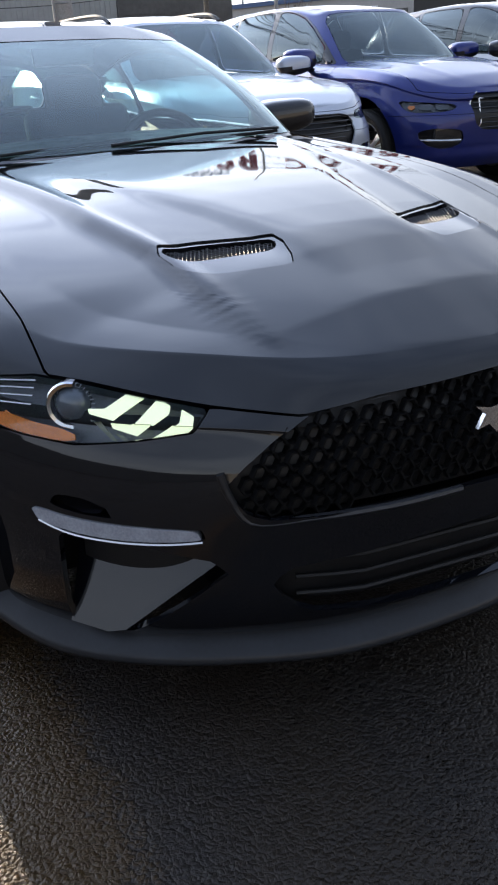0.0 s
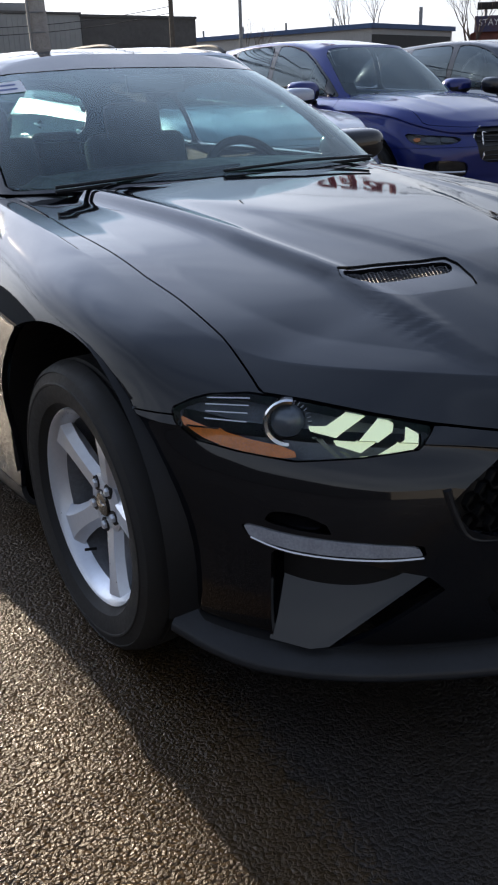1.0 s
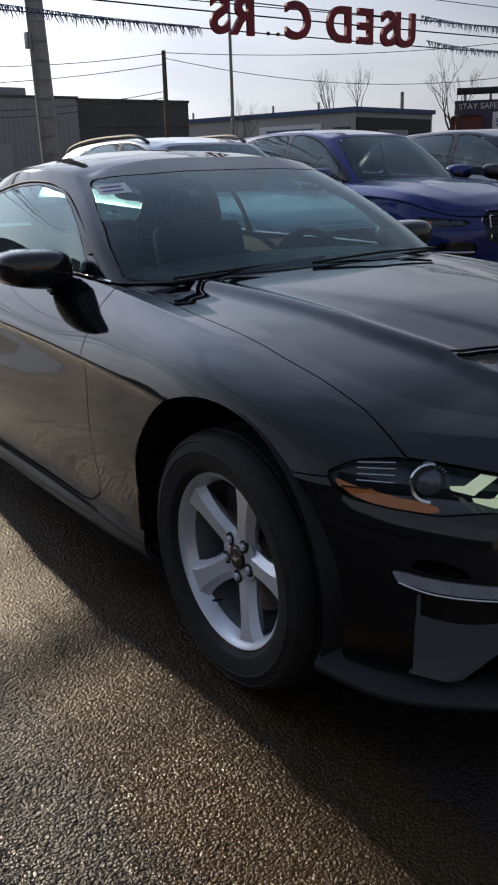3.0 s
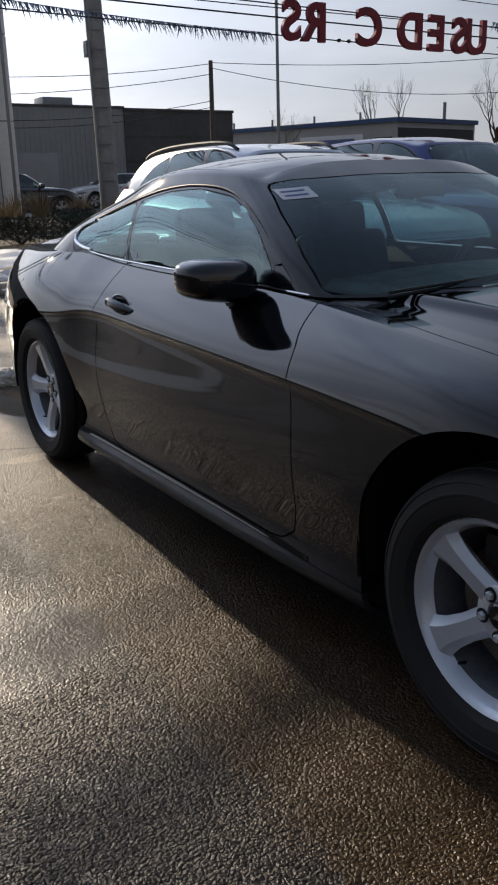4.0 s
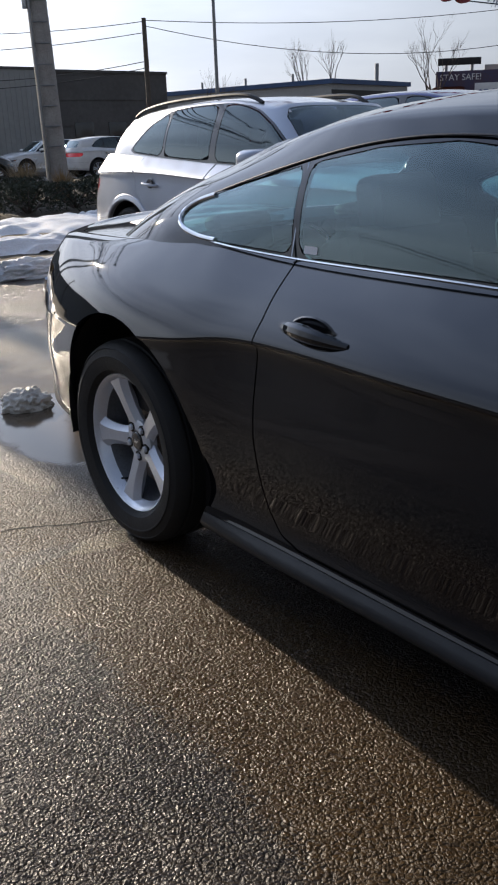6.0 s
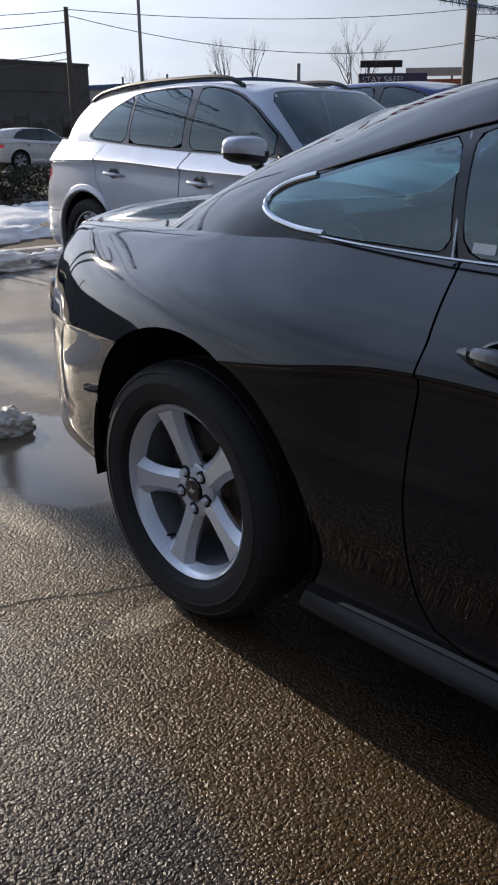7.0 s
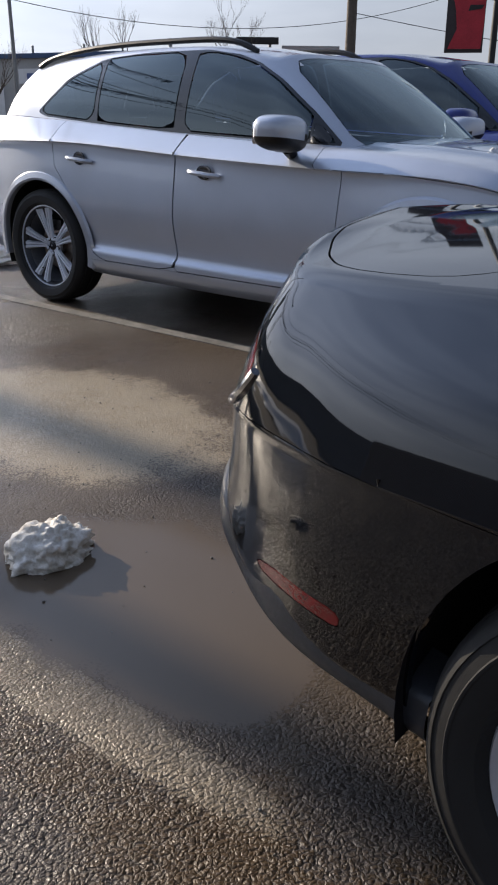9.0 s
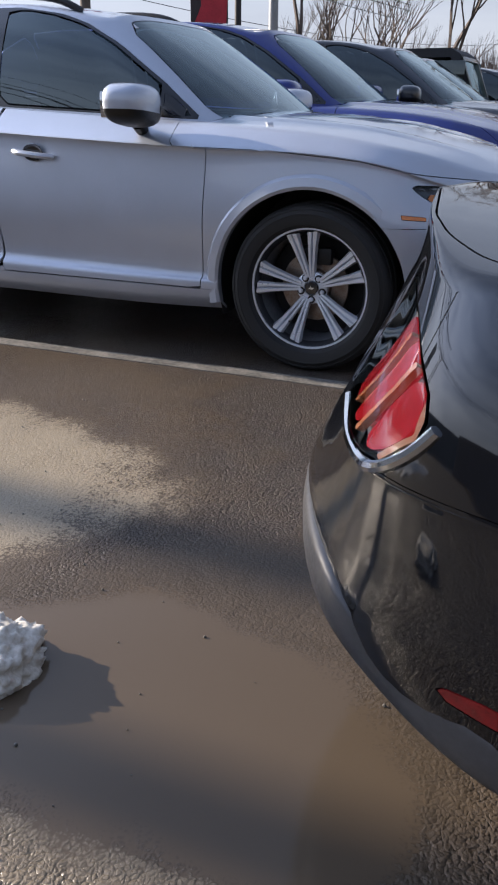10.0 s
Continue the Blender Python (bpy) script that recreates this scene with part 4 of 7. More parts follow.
# ---- wheels ----
def wheel(parent, at, spokes, tyre_r=.340, rim_r=.236, half=.118, cap=.056, main=ALLOY, label="silver five-spoke alloy wheel", lugs=5, two_tone=None):
    """A wheel with its tyre; local z points outwards along the axle."""
    k = rim_r
    bm = bmesh.new()
    add_lathe(bm, [(k, .088), (k - .005, .094), (k - .012, .090), (k - .020, .078), (k - .028, .058), (k - .030, .054), (k - .010, .054)], 56, None, close=True)
    w = part("wheel", bm, two_tone or main, parent, label)
    w.matrix_local = at
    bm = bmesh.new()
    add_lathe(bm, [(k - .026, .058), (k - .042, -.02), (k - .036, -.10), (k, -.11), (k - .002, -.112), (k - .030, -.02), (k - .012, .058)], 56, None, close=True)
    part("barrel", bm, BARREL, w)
    bm = bmesh.new()
    add_lathe(bm, [(k - .04, -.085), (k - .04, -.080), (.0001, -.080), (.0001, -.085)], 40)
    part("dust_shield", bm, SEAL, w)
    if two_tone:
        bm = bmesh.new()
        add_lathe(bm, [(k + .001, .084), (k - .001, .0955), (k - .011, .0955), (k - .013, .086)], 56, None, close=True)
        part("rim_lip", bm, main, w)
    bm = bmesh.new()
    t, h = tyre_r, half
    add_lathe(bm, [(k - .004, h - .030), (k + .006, h - .020), (k + .012, h - .008), (k + .035, h - .001), (k + .052, h), (k + .054, h + .0015), (k + .058, h + .0015), (k + .060, h - .001),
                   (t - .024, h - .008), (t - .022, h - .006), (t - .010, h - .016), (t - .003, h - .034),
                   (t, h * .62), (t - .007, h * .60), (t - .007, h * .53), (t + .001, h * .51), (t + .001, h * .10), (t - .007, h * .08),
                   (t - .007, -h * .08), (t + .001, -h * .10), (t + .001, -h * .51), (t - .007, -h * .53), (t - .007, -h * .6), (t, -h * .62),
                   (t - .004, -h + .03), (t - .03, -h + .006), (k + .04, -h), (k, -h + .02)], 72, None, close=True)
    part("tyre", bm, RUBBER, w)
    for ang, prof in spokes:
        bm = bmesh.new()
        secs = []
        for r, off, hw, zf, th in prof:
            ws = [-hw, -hw * .5, hw * .5, hw, hw * .8, -hw * .8]
            zs = [zf - .018, zf, zf, zf - .018, zf - th, zf - th]
            secs.append([bm.verts.new((r, off + a, b)) for a, b in zip(ws, zs)])
        for a, b in zip(secs, secs[1:]):
            for i in range(6):
                j = (i + 1) % 6
                bm.faces.new((a[i], b[i], b[j], a[j]))
        bm.faces.new(secs[0])
        bm.faces.new(secs[-1][::-1])
        bmesh.ops.transform(bm, matrix=pose(0, 0, 0, 0, 0, ang), verts=bm.verts)
        part("spoke", bm, main, w)
    bm = bmesh.new()
    add_lathe(bm, [(.070, cap - .035), (.072, cap - .008), (.062, cap - .003), (.036, cap - .001), (.033, cap - .010), (.0001, cap - .010)], 36)
    part("hub", bm, main, w)
    bm = bmesh.new()
    add_lathe(bm, [(.031, cap - .012), (.031, cap + .001), (.027, cap + .004), (.0001, cap + .005)], 28)
    c = part("centre_cap", bm, GLOSS_BLACK, w)
    bm = bmesh.new()
    add_prism(bm, [(-.016, -.004), (-.004, .007), (.006, .004), (.016, .006), (.006, -.002), (.004, -.010), (-.002, -.003)], .002, pose(0, 0, cap + .0045, 0, 0, 90))
    part("cap_badge", bm, CHROME, c)
    for i in range(lugs):
        a = 2 * math.pi * (i + .5) / lugs
        bm = bmesh.new()
        add_lathe(bm, [(.0175, cap - .02), (.0175, cap - .0005), (.0001, cap + .0005)], 20, pose(.052 * math.cos(a), .052 * math.sin(a), 0))
        part("lug_pocket", bm, SEAL, w)
        bm = bmesh.new()
        add_lathe(bm, [(.0115, cap - .02), (.0115, cap + .004), (.008, cap + .008), (.0001, cap + .008)], 6, pose(.052 * math.cos(a), .052 * math.sin(a), 0))
        part("lug_nut", bm, ALLOY, w)
    bm = bmesh.new()
    add_lathe(bm, [(.155, -.02), (.155, .0), (.08, .0), (.075, .02), (.0001, .02)], 40)
    part("brake_disc", bm, STEEL, w)
    bm = bmesh.new()
    add_box(bm, (.10, -.08, -.03), (.175, .08, .03), .012)
    part("brake_caliper", bm, PLASTIC, w)
    bm = bmesh.new()
    add_tube(bm, [(-.165, .10, .045), (-.155, .093, .075)], .004, 6)
    part("valve", bm, SEAL, w)
    return w


def five_spokes(turn):
    return [(turn + 72 * k, [(.035, 0, .044, .050, .03), (.070, 0, .037, .055, .032), (.12, 0, .035, .064, .036), (.165, 0, .040, .071, .036), (.195, 0, .050, .076, .03), (.214, 0, .064, .078, .02)]) for k in range(5)]


RIGHT, LEFT = Matrix.Rotation(radians(-90), 4, "Y"), Matrix.Rotation(radians(90), 4, "Y")
for sg, turn_m in ((-1, RIGHT), (1, LEFT)):
    for y, w, a in ((-.035, .786, 54), (2.72, .796, 22)):
        wheel(coupe, Matrix.Translation((sg * w, y, .338)) @ turn_m, five_spokes(a))

# ---- mirrors, handles, wipers, trim, stickers ----
def door_mirror(parent, x, y, z, sg, size=(.20, .115, .13), shell=BLACK_PAINT, arm=True, lower=None, power=.62):
    """A door mirror: rounded shell, glass and foot; sg is the side it stands out to."""
    bm = bmesh.new()
    bmesh.ops.create_uvsphere(bm, u_segments=28, v_segments=18, radius=1)
    for v in bm.verts:
        p = v.co
        p.x, p.y, p.z = (math.copysign(abs(c) ** power, c) for c in p)
        taper = 1 - .22 * (p.x * sg + 1) / 2
        v.co = Vector((p.x * size[0] / 2, p.y * size[1] / 2 * (1 if p.y < 0 else .55), p.z * size[2] / 2 * taper + .012 * p.x * sg))
        if p.y < 0:
            v.co.y *= 1 - .25 * abs(p.z)
    bmesh.ops.transform(bm, matrix=pose(x + sg * size[0] / 2, y, z, 0, 0, -sg * 6), verts=bm.verts)
    if lower:
        low = bm.copy()
        for b, keep in ((bm, 1), (low, -1)):
            bmesh.ops.delete(b, geom=[f for f in b.faces if keep * (f.calc_center_median().z - z + .018) < 0], context="FACES")
    m = part("door_mirror", bm, shell, parent)
    if lower:
        part("mirror_base", low, lower, m, "black lower half")
    bm = bmesh.new()
    add_box(bm, (-size[0] * .34, 0, -size[2] * .28), (size[0] * .34, .006, size[2] * .28), .02, pose(x + sg * size[0] / 2, y + size[1] * .235, z, 0, 0, -sg * 6))
    part("mirror_glass", bm, CHROME, m)
    if arm:
        bm = bmesh.new()
        add_tube(bm, [(x - sg * .09, y + .03, z - size[2] * .62), (x + sg * .0, y + .02, z - size[2] * .58), (x + sg * .06, y + .01, z - size[2] * .38)], [.022, .028, .035], 10)
        part("mirror_foot", bm, PLASTIC, m)
    return m


for sg in (-1, 1):
    door_mirror(coupe, sg * .735, 1.125, .985, sg, (.265, .20, .150), GLOSS_BLACK)
for d, sg in zip(doors, (-1, 1)):
    bm = bmesh.new()
    n_h = 15
    pts = spline([(sg * .864, 1.945, .838), (sg * .890, 1.88, .843), (sg * .896, 1.80, .838), (sg * .876, 1.70, .824)], n_h)
    add_tube(bm, pts, [.008 + .012 * math.sin(math.pi * i / (n_h - 1)) for i in range(n_h)], 10)
    part("door_handle", bm, BLACK_PAINT, d)
    bm = bmesh.new()
    add_lathe(bm, [(.05, 0), (.046, .003), (.02, -.006), (.0001, -.008)], 28, Matrix.Translation((sg * .8655, 1.83, .833)) @ (RIGHT if sg < 0 else LEFT) @ Matrix.Diagonal((.85, 1.65, 1, 1)))
    part("handle_cup", bm, GLOSS_BLACK, d)
    bm = bmesh.new()
    add_tube(bm, [(sg * (.868 + .004 * math.cos(a)), 1.83 + .085 * math.cos(a), .832 + .043 * math.sin(a)) for a in np.linspace(math.pi, 2 * math.pi, 16)], .003, 6)
    part("handle_rim", bm, CHROME, d)
for sg in (-1, 1):
    bm = bmesh.new()
    add_tube(bm, spline([(sg * .712, .84, .953), (sg * .728, 1.1, .960), (sg * .738, 1.5, .970), (sg * .728, 2.06, .975), (sg * .733, 2.30, .986), (sg * .733, 2.42, .996)], 30), .0035, 6)
    part("belt_trim", bm, CHROME, coupe, "thin bright strip under the side windows")
    bm = bmesh.new()
    add_tube(bm, [(sg * .722, 2.07, .974), (sg * .672, 2.095, 1.10), (sg * .618, 2.115, 1.205)], .0030, 6)
    part("pillar_trim", bm, CHROME, coupe)
    bm = bmesh.new()
    add_tube(bm, spline([(sg * .690, 1.0, 1.02), (sg * .655, 1.17, 1.135), (sg * .612, 1.41, 1.238), (sg * .602, 1.64, 1.262), (sg * .604, 1.9, 1.250), (sg * .620, 2.2, 1.197), (sg * .645, 2.45, 1.135), (sg * .662, 2.585, 1.096)], 40), .0032, 6)
    part("drip_rail", bm, DARK_ALLOY, coupe, "thin dark metal strip over the side windows")
for q in (quarter_glass, quarter_glass.mirrored()):
    pts = []
    for y, z in ((2.40, .997), (2.49, 1.006), (2.555, 1.022), (2.592, 1.044), (2.596, 1.062), (2.588, 1.080), (2.555, 1.097), (2.48, 1.118)):
        i = int(np.argmin((q.v[:, 1] - y) ** 2 + (q.v[:, 2] - z) ** 2))
        pts.append(Vector(q.v[i]) + Vector(q.n[i]) * .002)
    bm = bmesh.new()
    add_tube(bm, spline([tuple(p) for p in pts], 30), .0075, 8)
    part("quarter_trim", bm, CHROME, coupe, "bright edge round the quarter window")
bm = bmesh.new()
for a, b in (((-.62, .60, .975), (-.02, .60, .995)), ((-.10, .56, .985), (.50, .58, .990))):
    add_tube(bm, [a, ((a[0] + b[0]) / 2, a[1] - .01, a[2] + .012), b], .005, 6)
    add_tube(bm, [(a[0], a[1], a[2] - .012), (b[0], b[1] + .01, b[2] - .010)], .006, 6)
part("wiper", bm, PLASTIC, coupe)

# ---- sport-utility cars: one set of feature lines, stretched and dressed for each ----
S_BOTTOM = [(0, -.80, .24), (.35, -.78, .24), (.62, -.70, .24), (.78, -.56, .25), (.86, -.42, .26), (.86, 0, .26), (.86, .45, .24), (.86, .78, .23), (.86, 1.6, .23), (.86, 2.35, .24), (.86, 2.82, .27), (.85, 3.25, .30), (.76, 3.62, .33), (.40, 3.76, .34), (0, 3.78, .34)]
S_SILL = [(0, -.87, .32), (.35, -.85, .32), (.64, -.76, .32), (.81, -.59, .33), (.90, -.42, .34), (.91, 0, .33), (.915, .45, .30), (.915, .78, .29), (.915, 1.6, .29), (.915, 2.35, .30), (.91, 2.82, .34), (.89, 3.25, .38), (.80, 3.64, .42), (.42, 3.80, .43), (0, 3.82, .43)]
S_BLADE = [(0, -.89, .46), (.35, -.87, .46), (.65, -.78, .46), (.83, -.60, .46), (.91, -.42, .46), (.92, 0, .45), (.905, .45, .42), (.898, .78, .42), (.897, 1.6, .435), (.902, 2.35, .45), (.92, 2.82, .46), (.90, 3.25, .50), (.80, 3.64, .54), (.42, 3.80, .55), (0, 3.82, .55)]
S_FLANK = [(0, -.90, .64), (.35, -.88, .64), (.65, -.77, .64), (.84, -.57, .65), (.925, -.40, .66), (.945, 0, .68), (.935, .45, .66), (.93, .78, .65), (.93, 1.6, .66), (.935, 2.35, .68), (.945, 2.82, .70), (.90, 3.25, .74), (.80, 3.62, .76), (.42, 3.79, .78), (0, 3.81, .78)]
S_SHOULDER = [(0, -.87, .78), (.35, -.84, .78), (.63, -.71, .79), (.81, -.50, .85), (.89, -.33, .905), (.915, 0, .948), (.925, .45, .957), (.925, .78, .968), (.915, 1.6, 1.0), (.92, 2.35, 1.042), (.93, 2.82, 1.052), (.88, 3.25, 1.045), (.78, 3.58, 1.03), (.42, 3.74, 1.02), (0, 3.77, 1.02)]
S_STEP = [((a[0] + b[0]) / 2 + np.interp(a[1], [.2, .5, 2.3, 2.55], [0, .022, .022, 0]), (a[1] + b[1]) / 2, (a[2] + b[2]) / 2 + .012) for a, b in zip(S_SILL, S_BLADE)]
S_UNDER = [(w - (.016 if y > .4 else .004) * min(1, w), y + (.02 if w < .5 else 0) * (1 if y < 0 else -1), z - .036) for w, y, z in S_SHOULDER]
S_BELT = [(0, -.80, .84), (.35, -.77, .85), (.60, -.66, .87), (.75, -.46, .935), (.82, -.28, .975), (.835, .04, 1.018), (.825, .46, 1.043), (.80, .80, 1.060), (.79, 1.6, 1.098), (.785, 2.35, 1.143), (.78, 2.82, 1.172), (.75, 3.25, 1.19), (.68, 3.52, 1.19), (.40, 3.66, 1.18), (0, 3.68, 1.18)]
S_HOOD_LINE = [(-.80, .86), (-.6, .950), (-.37, 1.0), (-.19, 1.04), (.1, 1.075), (.5, 1.10), (.9, 1.10)]
S_FOOT = [(0, .40, 1.090), (.40, .44, 1.088), (.66, .51, 1.070), (.765, .58, 1.052), (.775, .95, 1.067), (.78, 1.6, 1.098), (.775, 2.4, 1.146), (.755, 3.0, 1.182), (.71, 3.35, 1.195), (.58, 3.56, 1.185), (.30, 3.64, 1.17), (0, 3.65, 1.17)]
S_RAIL = [(0, 1.10, 1.530), (.35, 1.105, 1.527), (.50, 1.12, 1.515), (.575, 1.18, 1.502), (.60, 1.4, 1.545), (.605, 1.75, 1.573), (.595, 2.4, 1.565), (.575, 2.9, 1.53), (.55, 3.15, 1.495), (.50, 3.28, 1.49), (.28, 3.34, 1.505), (0, 3.35, 1.51)]
S_ROOF_LINE = [(1.10, 1.53), (1.6, 1.598), (2.2, 1.615), (2.8, 1.59), (3.35, 1.51)]
S_FRONT_DOOR = [(.505, 1.10), (.487, .95), (.492, .79), (.515, .338), (1.616, .338), (1.620, .60), (1.615, 1.14)]
S_REAR_DOOR = [(1.62, 1.14), (1.625, .60), (1.621, .338), (2.33, .338), (2.375, .50), (2.45, .67), (2.57, .80), (2.66, .90), (2.69, 1.20)]
S_WIN_FRONT = [(.785, 1.083), (1.662, 1.120), (1.662, 1.540), (1.53, 1.535), (1.40, 1.513), (1.246, 1.470), (1.06, 1.380), (.785, 1.205)]
S_WIN_REAR = [(1.745, 1.126), (2.40, 1.164), (2.42, 1.525), (2.2, 1.540), (1.745, 1.545)]
S_WIN_QUARTER = [(2.44, 1.167), (2.93, 1.205), (2.975, 1.225), (2.72, 1.420), (2.455, 1.516)]
S_SAIL = [(.612, 1.076), (.765, 1.082), (.765, 1.187)]
S_SCREEN = [(-.3, 1.075), (.55, 1.070), (.70, 1.062), (.645, 1.25), (.545, 1.48), (.35, 1.505), (-.3, 1.512)]
S_TAILGATE_GLASS = [(-.3, 1.16), (.48, 1.16), (.56, 1.18), (.46, 1.44), (-.3, 1.47)]


def split_spokes(turn, rim):
    """Ten slim spokes in five pairs that part towards the rim."""
    k = rim / .27
    out = []
    for i in range(5):
        for sgn in (-1, 1):
            for lean, w in ((.010, .0075), (.030, .0085)):
                out.append((turn + 72 * i, [(.050 * k, sgn * lean * .5, w * 1.2, .055, .02), (.12 * k, sgn * (lean * .9 + .004), w * 1.2, .066, .02), (.19 * k, sgn * (lean * 1.2 + .012), w * 1.5, .076, .02), (.246 * k, sgn * (lean * 1.35 + .022), w * 2.4, .082, .02)]))
    return out


def suv(label, at, paint, stretch=(1, 1, 1), lamp_pts=None, rails=True, wheel_mat=ALLOY, arch_trim=None, rear_mat=DARK_GLASS, grille="plain", spokes=None, group="", clam=False):
    sx, sy, sz = stretch
    car = thing("suv", label, "car", group)
    sc = lambda rows: [(w * sx, y * sy, z * sz) for w, y, z in rows]
    s2 = lambda pts: [(y * sy, z * sz) for y, z in pts]
    sw = lambda pts: [(w * sx, z * sz) for w, z in pts]
    g, side = side_skin([sc(r) for r in (S_BOTTOM, S_SILL, S_STEP, S_BLADE, S_FLANK, S_UNDER, S_SHOULDER, S_BELT)], 5, 5)
    edge = g[:, -1]
    fr = edge[edge[:, 1] < .92 * sy]
    line = [(y * sy, z * sz) for y, z in S_HOOD_LINE]
    ridge = lambda x, y: .010 * np.exp(-((np.abs(x) - np.interp(y, [-.6, .6], [.42, .60])) / .035) ** 2) * np.clip((y + .7) / .3, 0, 1)
    cap = grid_skin(cap_skin(fr, line, ridge, 18), flip=True)
    body = side.joined(cap).welded()
    zc, r = .372 * sz, .432 * sz
    body = body.cut(arch(0, zc, r)).cut(arch(2.82 * sy, zc, r))
    hf = lambda x, y, z: np.minimum(np.interp(y, [-1, -.5 * sy, 0, .7 * sy], [.78 * sx, .77 * sx, .80 * sx, .765 * sx]) - np.abs(x), np.where(y < -.3 * sy, z - (.812 + .05 * np.clip((y + .8) / .4, 0, 1)) * sz, .52 * sy + .25 * np.clip(np.abs(x) - .3, 0, 1) - y))
    if clam:
        top = hf
        hf = lambda x, y, z: np.where(np.abs(x) > .62, np.minimum(z - np.interp(y, [-.9, -.45, -.2, .2, .7], [.81, .868, .918, .950, .957]), .665 - y), top(x, y, z))
    hood_s, rest = body.split(hf, .002)
    cowl_s, rest = rest.split(lambda x, y, z: np.where((z > 1.0 * sz) & (y < 1.0 * sy) & (y > .3 * sy), .772 * sx - np.abs(x), -1.0), .001)
    lamp_s = None
    if lamp_pts:
        rest = rest.refined(lambda x, y, z: y < -.1 and z > .55 * sz and z < .92 * sz, 1)
        lamp_s, rest = rest.split(shape(lamp_pts, U_, Z_, front_, 1), .0015)
    ap = {"plain": [(-.3, .80), (.42, .79), (.52, .70), (.42, .50), (-.3, .48)], "tall": [(-.3, .83), (.34, .825), (.43, .78), (.42, .58), (.34, .53), (-.3, .52)]}[grille]
    mouth_s, rest = rest.split(shape(sw(ap), W_, Z_, lambda x, y, z: y < -.6 * sy, 1), .001)
    duct_s, rest = rest.split(shape(sw([(.50, .55), (.80, .56), (.83, .50), (.74, .40), (.52, .41)]), W_, Z_, lambda x, y, z: y < -.45 * sy, 1), .001)
    mk_s = None
    if clam:
        rest = rest.refined(lambda x, y, z: -.56 < y < -.36 and .66 < z < .74, 2)
        mk_s, rest = rest.split(shape([(-.392, .714), (-.398, .696), (-.492, .690), (-.488, .706)], Y_, Z_, lambda x, y, z: np.abs(x) > .6, 0), .001)
    fd, rest = rest.split(shape(s2(S_FRONT_DOOR), Y_, Z_, lambda x, y, z: np.abs(x) > .6, 0), .0025)
    rd, rest = rest.split(shape(s2(S_REAR_DOOR), Y_, Z_, lambda x, y, z: np.abs(x) > .6, 0), .0025)
    sill_s, rest = rest.split(lambda x, y, z: np.where((y > .35 * sy) & (y < 2.5 * sy), .335 * sz - z, -1.0), .001)
    bump_s, rest = rest.split(lambda x, y, z: np.where(y < -.2 * sy, .66 * sz - z, -1.0), .0015)
    rb_s, rest = rest.split(lambda x, y, z: np.where(y > 3.1 * sy, .62 * sz - z, -1.0), .0015)
    tl_s, rest = rest.split(shape([(3.42 * sy, .98 * sz), (3.9 * sy, .98 * sz), (3.9 * sy, .83 * sz), (3.52 * sy, .84 * sz)], Y_, Z_, any_, 1), .0015)
    wing_s, quart_s = rest.split(lambda x, y, z: 1.4 * sy - y)
    gr = []
    for t, b in ((0, 0), (.33, .022), (.67, .022), (1, 0)):
        gr.append([(-(f[0] + (q[0] - f[0]) * t + (b if f[0] > .35 else 0)), f[1] + (q[1] - f[1]) * t, f[2] + (q[2] - f[2]) * t + b * .5) for f, q in zip(sc(S_FOOT), sc(S_RAIL))])
    gg = loft(gr, 6, 6)
    house_s = grid_skin(gg, flip=True).joined(grid_skin(cap_skin(gg[:, -1], [(y * sy, z * sz) for y, z in S_ROOF_LINE], None, 12), flip=True)).welded()
    so = lambda x, y, z: (np.abs(x) > .45) & (y > .5) & (y < 3.4 * sy)
    w1, house_s = house_s.split(shape(s2(S_WIN_FRONT), Y_, Z_, so, 0), .004)
    w2, house_s = house_s.split(shape(s2(S_WIN_REAR), Y_, Z_, so, 0), .004)
    w3, house_s = house_s.split(shape(s2(S_WIN_QUARTER), Y_, Z_, so, 0), .004)
    sl, house_s = house_s.split(shape(s2(S_SAIL), Y_, Z_, so, 0), .001)
    ws, house_s = house_s.split(shape(sw(S_SCREEN), W_, Z_, lambda x, y, z: y < 1.2 * sy, 1), .002)
    tg, house_s = house_s.split(shape(sw(S_TAILGATE_GLASS), W_, Z_, lambda x, y, z: y > 3.2 * sy, 1), .002)
    # black frame round the side glass
    ring_f = shape(s2([(.572, 1.063), (1.7, 1.108), (2.40, 1.151), (2.98, 1.195), (3.00, 1.222), (2.75, 1.425), (2.46, 1.530), (2.1, 1.553), (1.6, 1.553), (1.36, 1.519), (1.22, 1.475), (1.03, 1.382), (.78, 1.222)]), Y_, Z_, so, 0)
    ring_s, house_s = house_s.split(ring_f, .0005)
    W = lambda n, s, m, lab="", d=.012: both(s).object(n, m, car, d, lab)
    P = lambda n, s, m, lab="", d=.012: [q.object(n, m, car, d, lab) for q in (s, s.mirrored())]
    W("hood", hood_s, paint)
    W("cowl", cowl_s, PLASTIC, d=0)
    W("front_bumper", bump_s, paint)
    W("rear_bumper", rb_s, paint)
    P("front_wing", wing_s, paint)
    fds = P("front_door", fd, paint)
    rds = P("rear_door", rd, paint)
    P("rear_quarter", quart_s, paint)
    P("sill", sill_s, paint)
    W("roof", house_s, paint)
    P("window_frame", ring_s, GLOSS_BLACK, d=.004)
    P("front_window", w1, DARK_GLASS, d=0)
    P("rear_window", w2, rear_mat, d=0)
    P("quarter_window", w3, rear_mat, d=0)
    P("mirror_sail", sl, GLOSS_BLACK)
    W("windscreen", ws, SUV_SCREEN, d=0)
    W("tailgate_window", tg, rear_mat, d=0)
